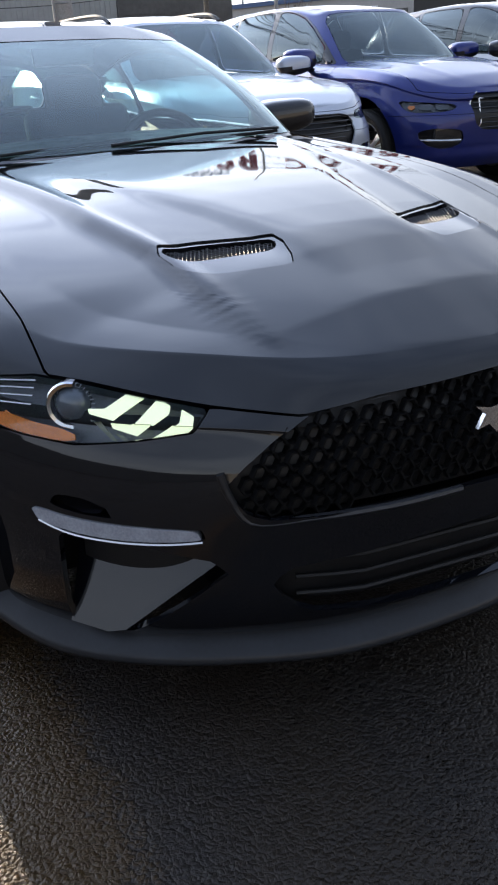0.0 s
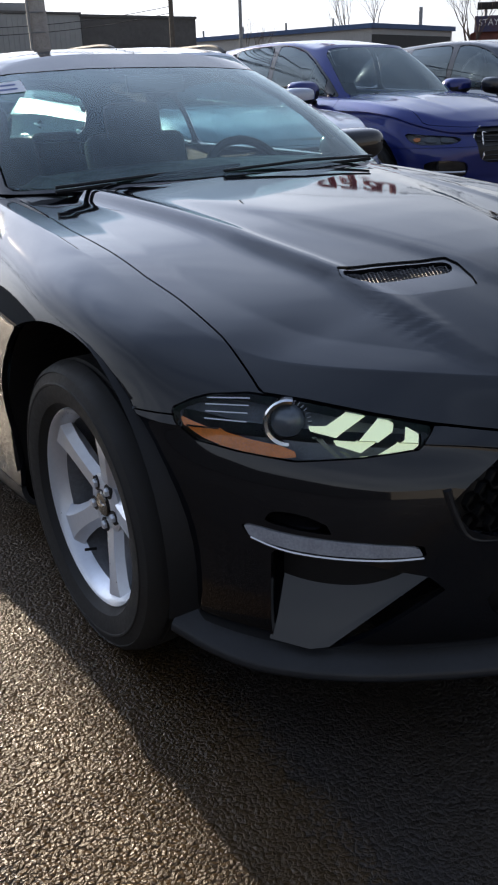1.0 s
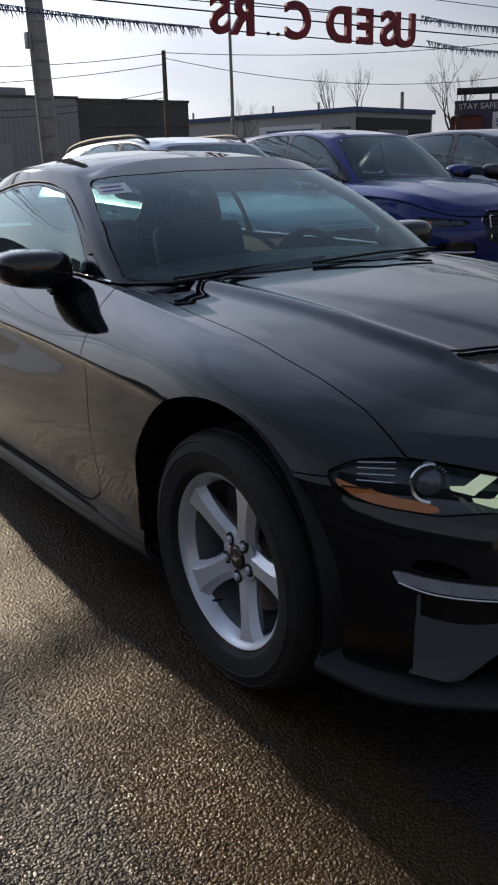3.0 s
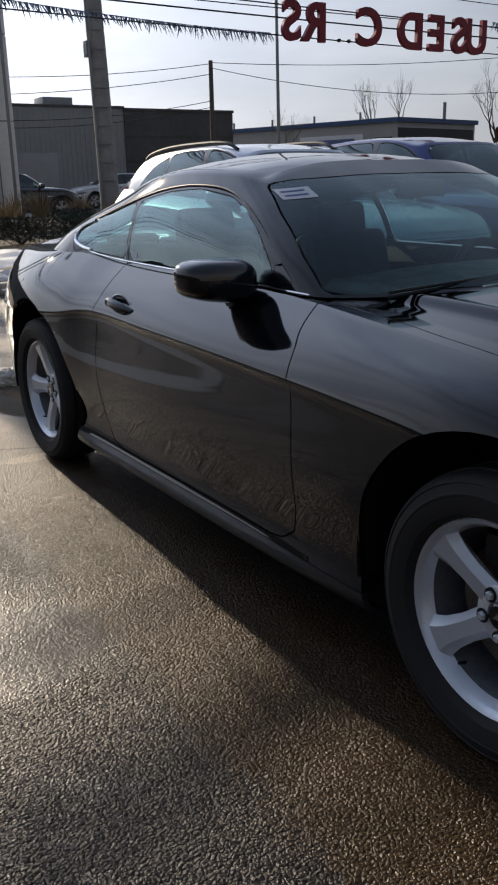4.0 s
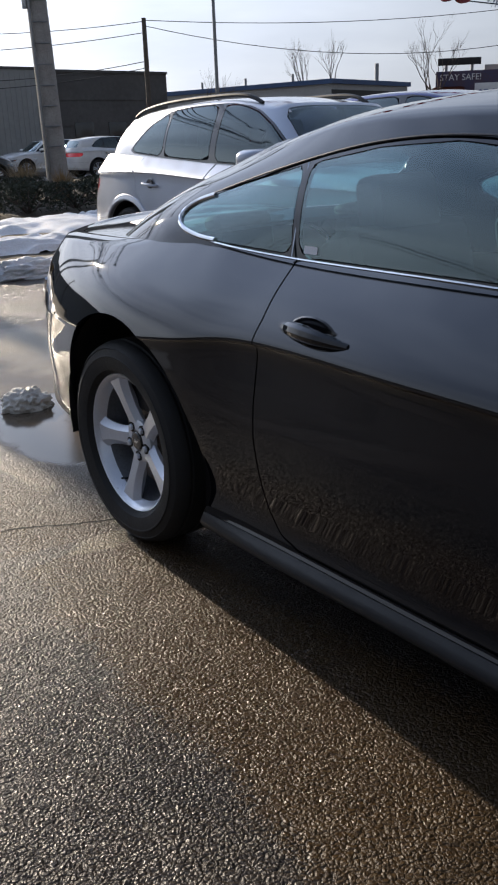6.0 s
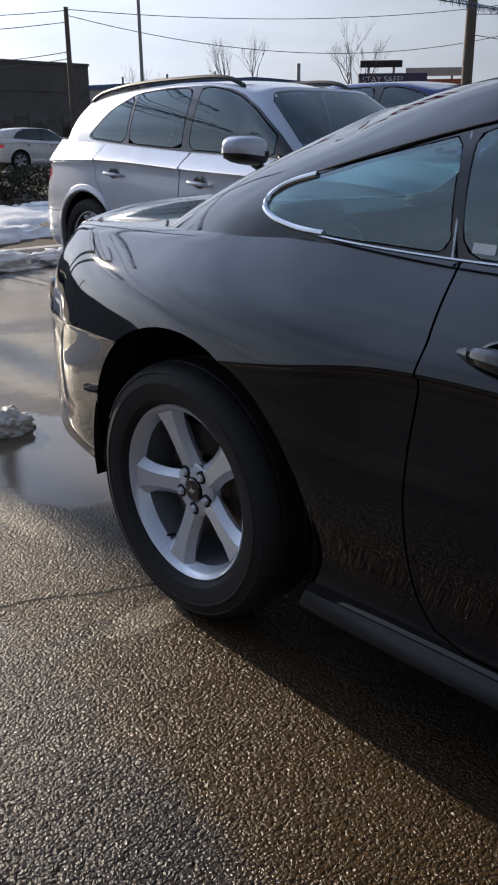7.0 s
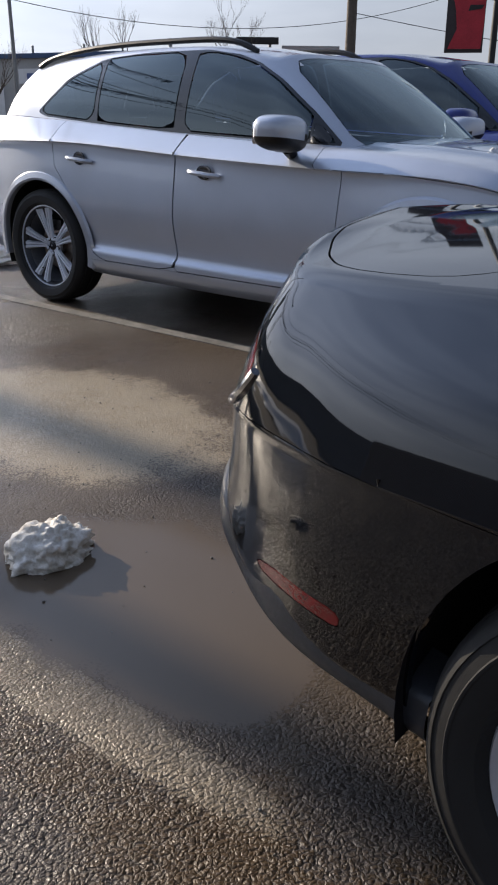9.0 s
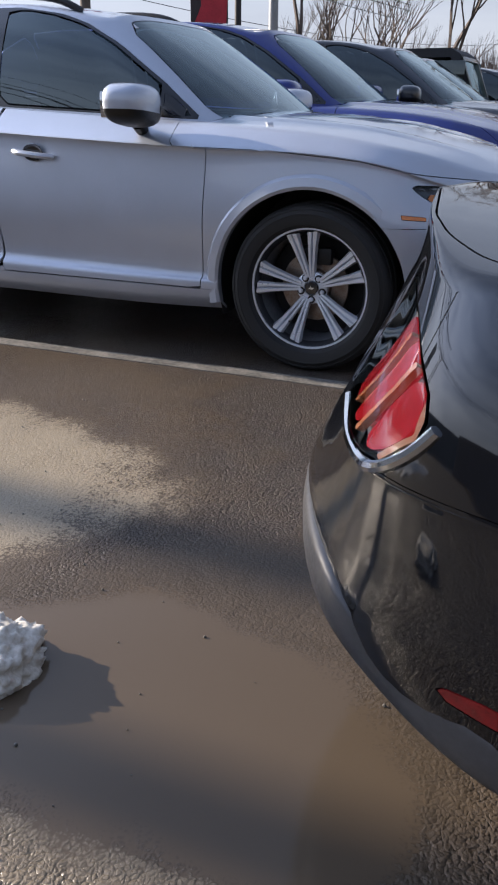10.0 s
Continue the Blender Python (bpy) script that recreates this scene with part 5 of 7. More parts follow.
    P("tail_lamp", tl_s, RED_GLASS, "red tail lamp", .02)
    if mk_s is not None:
        P("side_marker", mk_s.moved(.003), AMBER, "amber side marker", .012)
    else:
        for q in (-1, 1):
            bm = bmesh.new()
            add_box(bm, (-.006, -.09, -.022), (.006, .09, .022), .006, pose(q * .932 * sx, .50, .80, 0, 0, 0))
            part("wing_vent", bm, CHROME, car, "bright wing vent")
    gril = W("grille", mouth_s.shifted((0, .03, 0)), PLASTIC, d=0)
    P("air_duct", duct_s.shifted((0, .02, 0)), GLOSS_BLACK, d=0)
    for q in (-1, 1):
        bm = bmesh.new()
        add_tube(bm, spline([(q * .52 * sx, -.815 * sy, .462 * sz), (q * .68 * sx, -.735 * sy, .465 * sz), (q * .80 * sx, -.60 * sy, .475 * sz)], 10), .014, 8)
        part("duct_blade", bm, CHROME, car)
    hw = max(p[0] for p in sw(ap)) * .92
    for k in range(7):
        bm = bmesh.new()
        zz = (.545 + k * .038) * sz
        add_tube(bm, [(x, -.872 * sy - .012 + .14 * (abs(x) / .62) ** 2.4 + max(0, zz - .66) * .25, zz) for x in np.linspace(-hw * (.9 if k in (0, 6) else 1), hw * (.9 if k in (0, 6) else 1), 15)], .006, 6)
        part("grille_bar", bm, GLOSS_BLACK, gril)
    bm = bmesh.new()
    loop = smooth_loop(sw(ap)[1:-1], 1)
    pts = [(w, z) for w, z in loop]
    pts = pts + [(-w, z) for w, z in pts[::-1]]
    add_tube(bm, [(w, -.875 * sy + .14 * (abs(w) / .62) ** 2.4 + max(0, z - .66) * .25 - .012, z) for w, z in pts + pts[:1]], .009, 6)
    part("grille_frame", bm, CHROME if grille == "tall" else GLOSS_BLACK, gril)
    if lamp_s is not None and len(lamp_s.f):
        for q in (lamp_s, lamp_s.mirrored()):
            lo = q.moved(.001).object("headlamp", LAMP_GLASS, car, .004, "clear headlamp with bright inner modules")
            q.moved(-.03).object("lamp_bed", LAMP_BED, lo, -.029)
            u0, u1 = corner_u(q.v[:, 0], q.v[:, 1]).min(), corner_u(q.v[:, 0], q.v[:, 1]).max()
            z0, z1 = q.v[:, 2].min(), q.v[:, 2].max()
            for f0, f1, h0, h1, mt in ((.12, .36, .25, .75, LAMP_BED), (.42, .66, .25, .75, LAMP_BED), (.72, .86, .3, .65, AMBER), (.05, .95, .84, .92, CLEAR_LENS)):
                b = q.cut(lambda x, y, z: np.minimum(np.minimum(corner_u(x, y) - (u0 + (u1 - u0) * f0), (u0 + (u1 - u0) * f1) - corner_u(x, y)), np.minimum(z - z0 - (z1 - z0) * h0, z0 + (z1 - z0) * h1 - z)))
                if len(b.f):
                    b.moved(-.012).object("lamp_module", mt, lo, .012)
    for d, y, z in [(d, 1.385, .902) for d in fds] + [(d, 2.42, .942) for d in rds]:
        q = -1 if np.mean([v.co.x for v in d.data.vertices[:20]]) < 0 else 1
        w = .935 * sx
        bm = bmesh.new()
        add_tube(bm, spline([(q * (w - .018), (y + .115) * sy, (z + .010) * sz), (q * (w + .014), (y + .07) * sy, (z + .006) * sz), (q * (w + .018), y * sy, z * sz), (q * (w + .008), (y - .08) * sy, (z - .008) * sz), (q * (w - .018), (y - .115) * sy, (z - .012) * sz)], 17), [.007] + [.014] * 15 + [.007], 8)
        part("door_handle", bm, paint, d)
        bm = bmesh.new()
        add_lathe(bm, [(.05, 0), (.046, .003), (.02, -.004), (.0001, -.006)], 24, Matrix.Translation((q * (w - .014), y * sy, (z + .006) * sz)) @ (RIGHT if q < 0 else LEFT) @ Matrix.Diagonal((.80, 1.15, 1, 1)))
        part("handle_cup", bm, GLOSS_BLACK, d)
    for q in (-1, 1):
        m = door_mirror(car, q * .865 * sx, .80 * sy, 1.125 * sz, q, (.33, .25, .195), paint, lower=PLASTIC, power=.62)
        if arch_trim:
            for yc in (0, 2.82 * sy):
                bm = bmesh.new()
                ang = np.radians(np.linspace(-12, 192, 40))
                rings = []
                for a in ang:
                    rr = []
                    for dr, dx in ((-.004, -.03), (-.004, .006), (.010, .014), (.045, .010), (.058, -.004)):
                        yy, zz = yc + (r + dr) * math.cos(a), zc + (r + dr) * math.sin(a)
                        base = .915 * sx + .028 * math.exp(-((zz - .66) / .22) ** 2) - max(0, abs(yy - yc) - .2) * (.09 if yc > 1 and yy > yc else .02)
                        if yc == 0 and yy < -.2:
                            base -= (-.2 - yy) * .16
                        rr.append(bm.verts.new((q * (base + dx), yy, zz)))
                    rings.append(rr)
                for a, b in zip(rings, rings[1:]):
                    for i in range(4):
                        bm.faces.new((a[i], a[i + 1], b[i + 1], b[i]) if q > 0 else (a[i], b[i], b[i + 1], a[i + 1]))
                part("arch_trim", bm, arch_trim, car)
        if rails:
            bm = bmesh.new()
            add_tube(bm, spline([(q * .555 * sx, 1.30 * sy, 1.535 * sz), (q * .56 * sx, 1.45 * sy, 1.592 * sz), (q * .565 * sx, 2.0 * sy, 1.612 * sz), (q * .555 * sx, 2.7 * sy, 1.592 * sz), (q * .53 * sx, 3.1 * sy, 1.545 * sz), (q * .52 * sx, 3.22 * sy, 1.505 * sz)], 30), .017, 8)
            part("roof_rail", bm, PLASTIC, car)
        for yc in (0, 2.82 * sy):
            a0 = [radians(a) for a in range(-20, 201, 11)]
            bm = bmesh.new()
            o = [bm.verts.new((q * .90 * sx, yc + (r + .004) * math.cos(a), zc + (r + .004) * math.sin(a))) for a in a0]
            n = [bm.verts.new((q * .52, yc + (r + .004) * math.cos(a), zc + (r + .004) * math.sin(a))) for a in a0]
            for i in range(len(a0) - 1):
                bm.faces.new((o[i], o[i + 1], n[i + 1], n[i]))
            bm.faces.new(n)
            part("wheel_well", bm, SEAL, car)
            wheel(car, Matrix.Translation((q * .805 * sx, yc, .370)) @ (RIGHT if q < 0 else LEFT), spokes or split_spokes(10, .27), .370, .272, .125, .05, wheel_mat, "two-tone alloy wheel with split spokes", 5, DARK_ALLOY)
    bm = bmesh.new()
    add_box(bm, (-.52, -.62 * sy, .25), (.52, 3.6 * sy, .36), .02)
    add_box(bm, (-.85 * sx, .5 * sy, .27), (.85 * sx, 2.3 * sy, .38), .02)
    add_box(bm, (-.52, -.6 * sy, .36), (.52, .42 * sy, .66), .03)
    part("underbody", bm, SEAL, car)
    bm = bmesh.new()
    add_box(bm, (-.72, .62, .62), (.72, 1.02, 1.045), .05, pose(0, 0, 0), 3)
    part("dashboard", bm, PLASTIC, car)
    for x in (-.38, .38):
        for y in (1.62, 2.42):
            bm = bmesh.new()
            add_box(bm, (x - .26, y - .30, .50), (x + .26, y + .25, .70), .06, segments=2)
            add_box(bm, (-.25, -.07, 0), (.25, .07, .66), .06, pose(x, y + .26, .60, -14, 0, 0))
            add_box(bm, (-.13, -.05, 0), (.13, .05, .20), .045, pose(x, y + .45, 1.24, -8, 0, 0))
            part("seat", bm, CLOTH, car)
    bm = bmesh.new()
    for a, b in (((-.62, .50, 1.068), (-.05, .47, 1.086)), ((-.02, .455, 1.078), (.52, .48, 1.086))):
        add_tube(bm, [(a[0] * sx, a[1] * sy, a[2] * sz), (b[0] * sx, b[1] * sy, b[2] * sz)], .010, 6)
    part("wiper", bm, PLASTIC, car)
    stw = lambda x, y, z: (x < -.38) & (z > 1.35 * sz)
    sticker(ws, [(-.560 * sx, 1.488 * sz), (-.500 * sx, 1.494 * sz), (-.505 * sx, 1.458 * sz), (-.572 * sx, 1.450 * sz)], X_, Z_, stw, car)
    car.matrix_world = at
    return car


def recoloured(car, at, old, new_paint, label):
    """A copy of a car in another paint."""
    c = copy_thing(car, at)
    c["label"] = label
    for o in c.children_recursive:
        for s in o.material_slots:
            if s.material == old:
                s.link = "OBJECT"
                s.material = new_paint
    return c


Q_LAMP = [(.315, .830), (.17, .822), (.0, .815), (-.20, .795), (-.16, .735), (.05, .735), (.19, .752), (.235, .770)]
F_LAMP = [(.31, .815), (.17, .800), (.0, .790), (-.20, .770), (-.16, .725), (.05, .715), (.19, .720), (.26, .755)]
silver_suv = suv("silver sport-utility car with roof rails and split-spoke wheels", pose(2.75, 4.52, 0), SILVER_PAINT, (1, 1, 1), Q_LAMP, True, ALLOY, SILVER_PAINT, group="cars in the row", clam=True)
blue_suv = suv("deep blue sport-utility car with a tall black grille", pose(4.98, 4.60, 0), BLUE_PAINT, (1.03, 1.03, 1.05), F_LAMP, False, ALLOY, None, grille="tall", group="cars in the row")
for x, y, paint, lab in ((7.35, 4.3, DARK_PAINT, "dark grey sport-utility car parked in the row"), (9.75, 4.5, NAVY_PAINT, "navy car parked in the row"), (14.9, 4.2, DARK_PAINT, "dark car parked in the row"),
                         (17.2, 4.4, NAVY_PAINT, "dark blue car parked in the row"), (19.7, 4.5, DARK_PAINT, "dark car at the end of the row")):
    recoloured(blue_suv, pose(x, y, 0), BLUE_PAINT, paint, lab)
for x, y, turn, paint, lab in ((19.0, 35.5, 92, WHITE_PAINT, "white pick-up sized car on the street"), (15.6, 41.6, -88, WHITE_PAINT, "white van parked by the warehouse"), (10.0, 31.5, 90, DARK_PAINT, "dark car on the street beyond the verge"), (5.0, 32.5, 88, NAVY_PAINT, "dark car on the street beyond the verge")):
    recoloured(blue_suv, pose(x, y, 0, 0, 0, turn), BLUE_PAINT, paint, lab)["group"] = "cars on the street"


def off_road_car(at, paint, label, group):
    """A boxy off-road car with an upright screen and a flat soft top."""
    car = thing("off_road_car", label, "car", group)
    side_on = pose(0, 0, 0, 90, 0, 90)
    bm = bmesh.new()
    add_prism(bm, [(-.62, .55), (-.66, .95), (-.60, 1.06), (.62, 1.14), (3.05, 1.16), (3.10, .55)], 1.50, pose(.75, 0, 0) @ side_on @ Matrix.Translation((0, 0, -1.5)))
    part("body", bm, paint, car, smooth=False)
    for q in (-1, 1):
        for yc in (-.02, 2.42):
            bm = bmesh.new()
            add_box(bm, (min(q * .70, q * .93), yc - .52, .80), (max(q * .70, q * .93), yc + .52, .92), .05)
            part("mudguard", bm, PLASTIC, car)
            wheel(car, Matrix.Translation((q * .80, yc, .385)) @ (RIGHT if q < 0 else LEFT), split_spokes(30, .24), .385, .24, .12, .05, DARK_ALLOY, "dark alloy wheel", 5)
        for y0, y1 in ((.78, 1.62), (1.70, 2.95)):
            bm = bmesh.new()
            add_box(bm, (q * .735 - .01, y0, 1.20), (q * .735 + .01, y1, 1.66), .01)
            part("side_window", bm, DARK_GLASS, car)
    bm = bmesh.new()
    add_prism(bm, [(.62, 1.14), (.86, 1.74), (1.0, 1.82), (3.0, 1.80), (3.08, 1.15), (2.98, 1.15), (2.92, 1.68), (1.0, 1.70), (.70, 1.14)], 1.44, pose(.72, 0, 0) @ side_on @ Matrix.Translation((0, 0, -1.44)))
    part("soft_top", bm, CLOTH, car, "black cloth soft top", smooth=False)
    bm = bmesh.new()
    add_box(bm, (-.64, -.006, 0), (.64, .006, .54), .01, pose(0, .635, 1.17, -22, 0, 0))
    part("windscreen", bm, GLASS, car)
    bm = bmesh.new()
    for a, b in (((-.72, 0), (-.64, .60)), ((.64, 0), (.72, .60)), ((-.72, .54), (.72, .60)), ((-.72, -.02), (.72, .03))):
        add_box(bm, (a[0], -.02, a[1]), (b[0], .02, b[1]), .008, pose(0, .625, 1.15, -22, 0, 0))
    part("screen_frame", bm, paint, car)
    bm = bmesh.new()
    add_box(bm, (-.80, -.84, .50), (.80, -.64, .70), .04)
    part("front_bumper", bm, PLASTIC, car)
    for q in (-1, 1):
        bm = bmesh.new()
        add_lathe(bm, [(.10, 0), (.10, .03), (.08, .05), (.0001, .055)], 24, pose(q * .52, -.655, .90, 90, 0, 0))
        part("headlamp", bm, CLEAR_LENS, car)
    car.matrix_world = at
    return car


off_road_car(pose(12.2, 4.7, 0), OLIVE_PAINT, "olive grey boxy off-road car with black soft top", "cars in the row")

# ---- ground ----
def asphalt_material():
    m = bpy.data.materials.new("wet asphalt")
    m.use_nodes = True
    n, l = m.node_tree.nodes, m.node_tree.links
    b = n["Principled BSDF"]
    geo = n.new("ShaderNodeNewGeometry")

    def tex(kind, scale, detail=4.0, rough=0.55):
        t = n.new(kind)
        t.inputs["Scale"].default_value = scale
        if kind == "ShaderNodeTexNoise":
            t.inputs["Detail"].default_value, t.inputs["Roughness"].default_value = detail, rough
        l.new(geo.outputs["Position"], t.inputs["Vector"])
        return t

    def rng(src, a, b2, c, d, smooth=False):
        r = n.new("ShaderNodeMapRange")
        if smooth:
            r.interpolation_type = "SMOOTHSTEP"
        for k, v in zip(("From Min", "From Max", "To Min", "To Max"), (a, b2, c, d)):
            r.inputs[k].default_value = v
        l.new(src, r.inputs["Value"])
        return r.outputs["Result"]

    def mix(a, b2, fac):
        x = n.new("ShaderNodeMix")
        x.data_type = "RGBA"
        for k, v in (("A", a), ("B", b2)):
            if isinstance(v, tuple):
                x.inputs[k].default_value = (*v, 1)
            else:
                l.new(v, x.inputs[k])
        l.new(fac, x.inputs["Factor"])
        return x.outputs["Result"]

    def math_(op, a, b2):
        x = n.new("ShaderNodeMath")
        x.operation = op
        for i, v in enumerate((a, b2)):
            if isinstance(v, (int, float)):
                x.inputs[i].default_value = v
            else:
                l.new(v, x.inputs[i])
        return x.outputs[0]

    stones, stones2 = tex("ShaderNodeTexVoronoi", 118), tex("ShaderNodeTexVoronoi", 260)
    silt, silt2, wet = tex("ShaderNodeTexNoise", 0.55, 6), tex("ShaderNodeTexNoise", 2.6, 7, .65), tex("ShaderNodeTexNoise", 0.8, 5)
    # the stones are not round: a finer noise shifts the cells
    jit, js, jo, ja = tex("ShaderNodeTexNoise", 55, 2), n.new("ShaderNodeVectorMath"), n.new("ShaderNodeVectorMath"), n.new("ShaderNodeVectorMath")
    jo.operation, js.operation, ja.operation = "SUBTRACT", "SCALE", "ADD"
    jo.inputs[1].default_value, js.inputs["Scale"].default_value = (.5, .5, .5), .016
    l.new(jit.outputs["Color"], jo.inputs[0])
    l.new(jo.outputs[0], js.inputs[0])
    l.new(js.outputs[0], ja.inputs[0])
    l.new(geo.outputs["Position"], ja.inputs[1])
    l.new(ja.outputs[0], stones.inputs["Vector"])
    l.new(ja.outputs[0], stones2.inputs["Vector"])
    sep = n.new("ShaderNodeSeparateColor")
    l.new(stones.outputs["Color"], sep.inputs["Color"])
    grey = mix((.045, .038, .033), (.085, .071, .061), sep.outputs["Red"])
    add = n.new("ShaderNodeMath")
    add.operation = "ADD"
    l.new(silt.outputs["Fac"], add.inputs[0])
    l.new(silt2.outputs["Fac"], add.inputs[1])
    siltmask = rng(add.outputs[0], .86, 1.20, .12, .62, True)
    # ground colour is dimmed towards the front, painting in its darker backlit look
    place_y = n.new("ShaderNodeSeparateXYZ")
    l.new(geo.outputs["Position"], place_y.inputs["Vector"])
    paler_rear = rng(math_("ADD", place_y.outputs["Y"], math_("MULTIPLY", silt2.outputs["Fac"], 1.4)), 2.1, 4.3, 0, 1, True)
    grey = mix(mix((.014, .0122, .0115), (.032, .028, .026), sep.outputs["Red"]), grey, paler_rear)
    col = mix(grey, mix((.030, .021, .012), (.080, .058, .036), paler_rear), siltmask)
    # a film of silt that fills the gaps between the stones
    film = rng(math_("ADD", math_("MULTIPLY", silt2.outputs["Fac"], 1.6), math_("MULTIPLY", add.outputs[0], .6)), 1.45, 1.75, 0, .5, True)
    for place, size in (((-1.66, 1.05, 0), (.36, .24, 1)), ((.10, 5.55, 0), (1.7, 1.05, 1)), ((-.30, 3.95, 0), (.62, .60, 1)), ((-2.6, 3.3, 0), (.5, .4, 1))):
        dsub, ddiv, dln = n.new("ShaderNodeVectorMath"), n.new("ShaderNodeVectorMath"), n.new("ShaderNodeVectorMath")
        dsub.operation, ddiv.operation, dln.operation = "SUBTRACT", "DIVIDE", "LENGTH"
        dsub.inputs[1].default_value, ddiv.inputs[1].default_value = place, size
        l.new(geo.outputs["Position"], dsub.inputs[0])
        l.new(dsub.outputs[0], ddiv.inputs[0])
        l.new(ddiv.outputs[0], dln.inputs[0])
        film = math_("MAXIMUM", film, rng(math_("ADD", dln.outputs["Value"], math_("MULTIPLY", silt2.outputs["Fac"], -.9)), .85, .35, 0, .92, True))
    col = mix(col, mix((.030, .026, .023), (.105, .080, .055), paler_rear), rng(film, 0, 1, 0, .6))
    # long brown strip, dark streak, dried films where puddles shrank, worn remains of paint
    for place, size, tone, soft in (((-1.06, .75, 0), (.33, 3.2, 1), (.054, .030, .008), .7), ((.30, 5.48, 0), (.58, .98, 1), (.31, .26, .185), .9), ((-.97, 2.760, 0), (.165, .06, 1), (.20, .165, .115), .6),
                                    ((-1.27, 2.795, 0), (.22, .055, 1), (.030, .026, .024), .6), ((-.915, 3.95, 0), (.085, .66, 1), (.24, .20, .145), .65), ((-2.1, 5.4, 0), (.9, 1.3, 1), (.13, .105, .075), .6)):
        dsub, ddiv, dln = n.new("ShaderNodeVectorMath"), n.new("ShaderNodeVectorMath"), n.new("ShaderNodeVectorMath")
        dsub.operation, ddiv.operation, dln.operation = "SUBTRACT", "DIVIDE", "LENGTH"
        dsub.inputs[1].default_value, ddiv.inputs[1].default_value = place, size
        l.new(geo.outputs["Position"], dsub.inputs[0])
        l.new(dsub.outputs[0], ddiv.inputs[0])
        l.new(ddiv.outputs[0], dln.inputs[0])
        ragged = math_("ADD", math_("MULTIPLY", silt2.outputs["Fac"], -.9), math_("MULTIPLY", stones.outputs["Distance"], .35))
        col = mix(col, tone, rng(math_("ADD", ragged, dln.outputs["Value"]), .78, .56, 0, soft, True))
    # standing water: uneven pools that fill the hollows
    warp = tex("ShaderNodeTexNoise", 2.2, 5)
    pools = None
    for cx, cy, rx, ry in ((-.47, 4.10, .36, .54), (-.60, 3.76, .24, .26), (-2.6, 5.2, .6, .8), (-1.3, 5.9, .5, .5)):
        sub, div, ln = n.new("ShaderNodeVectorMath"), n.new("ShaderNodeVectorMath"), n.new("ShaderNodeVectorMath")
        sub.operation, div.operation, ln.operation = "SUBTRACT", "DIVIDE", "LENGTH"
        sub.inputs[1].default_value, div.inputs[1].default_value = (cx, cy, 0), (rx, ry, 1)
        l.new(geo.outputs["Position"], sub.inputs[0])
        l.new(sub.outputs[0], div.inputs[0])
        l.new(div.outputs[0], ln.inputs[0])
        if pools is None:
            pools = ln.outputs["Value"]
        else:
            mn = n.new("ShaderNodeMath")
            mn.operation = "MINIMUM"
            l.new(pools, mn.inputs[0])
            l.new(ln.outputs["Value"], mn.inputs[1])
            pools = mn.outputs[0]
    wp = n.new("ShaderNodeMath")
    wp.operation = "MULTIPLY_ADD"
    wp.inputs[1].default_value = -.9
    l.new(warp.outputs["Fac"], wp.inputs[0])
    sp = n.new("ShaderNodeMath")
    sp.operation = "MULTIPLY_ADD"
    sp.inputs[1].default_value = -.22
    l.new(stones.outputs["Distance"], sp.inputs[0])
    l.new(pools, sp.inputs[2])
    l.new(sp.outputs[0], wp.inputs[2])
    damp = rng(wp.outputs[0], .95, .50, 0, 1, True)
    pool = rng(wp.outputs[0], .54, .36, 0, 1, True)
    col = mix(col, (.030, .023, .014), rng(damp, 0, 1, 0, .25))
    col = mix(col, (.095, .072, .050), pool)
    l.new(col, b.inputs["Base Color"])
    b.inputs["Specular IOR Level"].default_value = .24
    r = n.new("ShaderNodeMath")
    r.operation = "MULTIPLY"
    l.new(rng(wet.outputs["Fac"], .38, .62, .22, .36, True), r.inputs[0])
    l.new(rng(stones2.outputs["Distance"], 0, .6, .85, 1.25), r.inputs[1])
    def fmix(a, b2, fac):
        x = n.new("ShaderNodeMix")
        x.data_type = "FLOAT"
        for k, v in (("A", a), ("B", b2)):
            if isinstance(v, float):
                x.inputs[k].default_value = v
            else:
                l.new(v, x.inputs[k])
        l.new(fac, x.inputs["Factor"])
        return x.outputs["Result"]
    l.new(fmix(r.outputs[0], .07, pool), b.inputs["Roughness"])
    grain = tex("ShaderNodeTexNoise", 330, 2, .6)
    dome = math_("MULTIPLY", stones.outputs["Distance"], stones.outputs["Distance"])
    dome2 = math_("MULTIPLY", math_("MULTIPLY", stones2.outputs["Distance"], stones2.outputs["Distance"]), .22)
    height = math_("ADD", math_("ADD", dome, dome2), math_("MULTIPLY", grain.outputs["Fac"], .10))
    height = math_("ADD", height, math_("MULTIPLY", sep.outputs["Green"], .18))
    bp = n.new("ShaderNodeBump")
    bp.inputs["Distance"].default_value = 0.0054
    bp.invert = True
    l.new(fmix(rng(film, 0, 1, .95, .22), .02, pool), bp.inputs["Strength"])
    l.new(height, bp.inputs["Height"])
    bp2 = n.new("ShaderNodeBump")
    bp2.inputs["Distance"].default_value = .03
    l.new(fmix(.3, .0, pool), bp2.inputs["Strength"])
    l.new(silt2.outputs["Fac"], bp2.inputs["Height"])
    l.new(bp.outputs["Normal"], bp2.inputs["Normal"])
    # each stone's top lies at its own tilt
    off, sca, plus, nrm = (n.new("ShaderNodeVectorMath") for _ in range(4))
    off.operation, sca.operation, plus.operation, nrm.operation = "SUBTRACT", "SCALE", "ADD", "NORMALIZE"
    off.inputs[1].default_value = (.5, .5, .5)
    l.new(stones.outputs["Color"], off.inputs[0])
    l.new(off.outputs[0], sca.inputs[0])
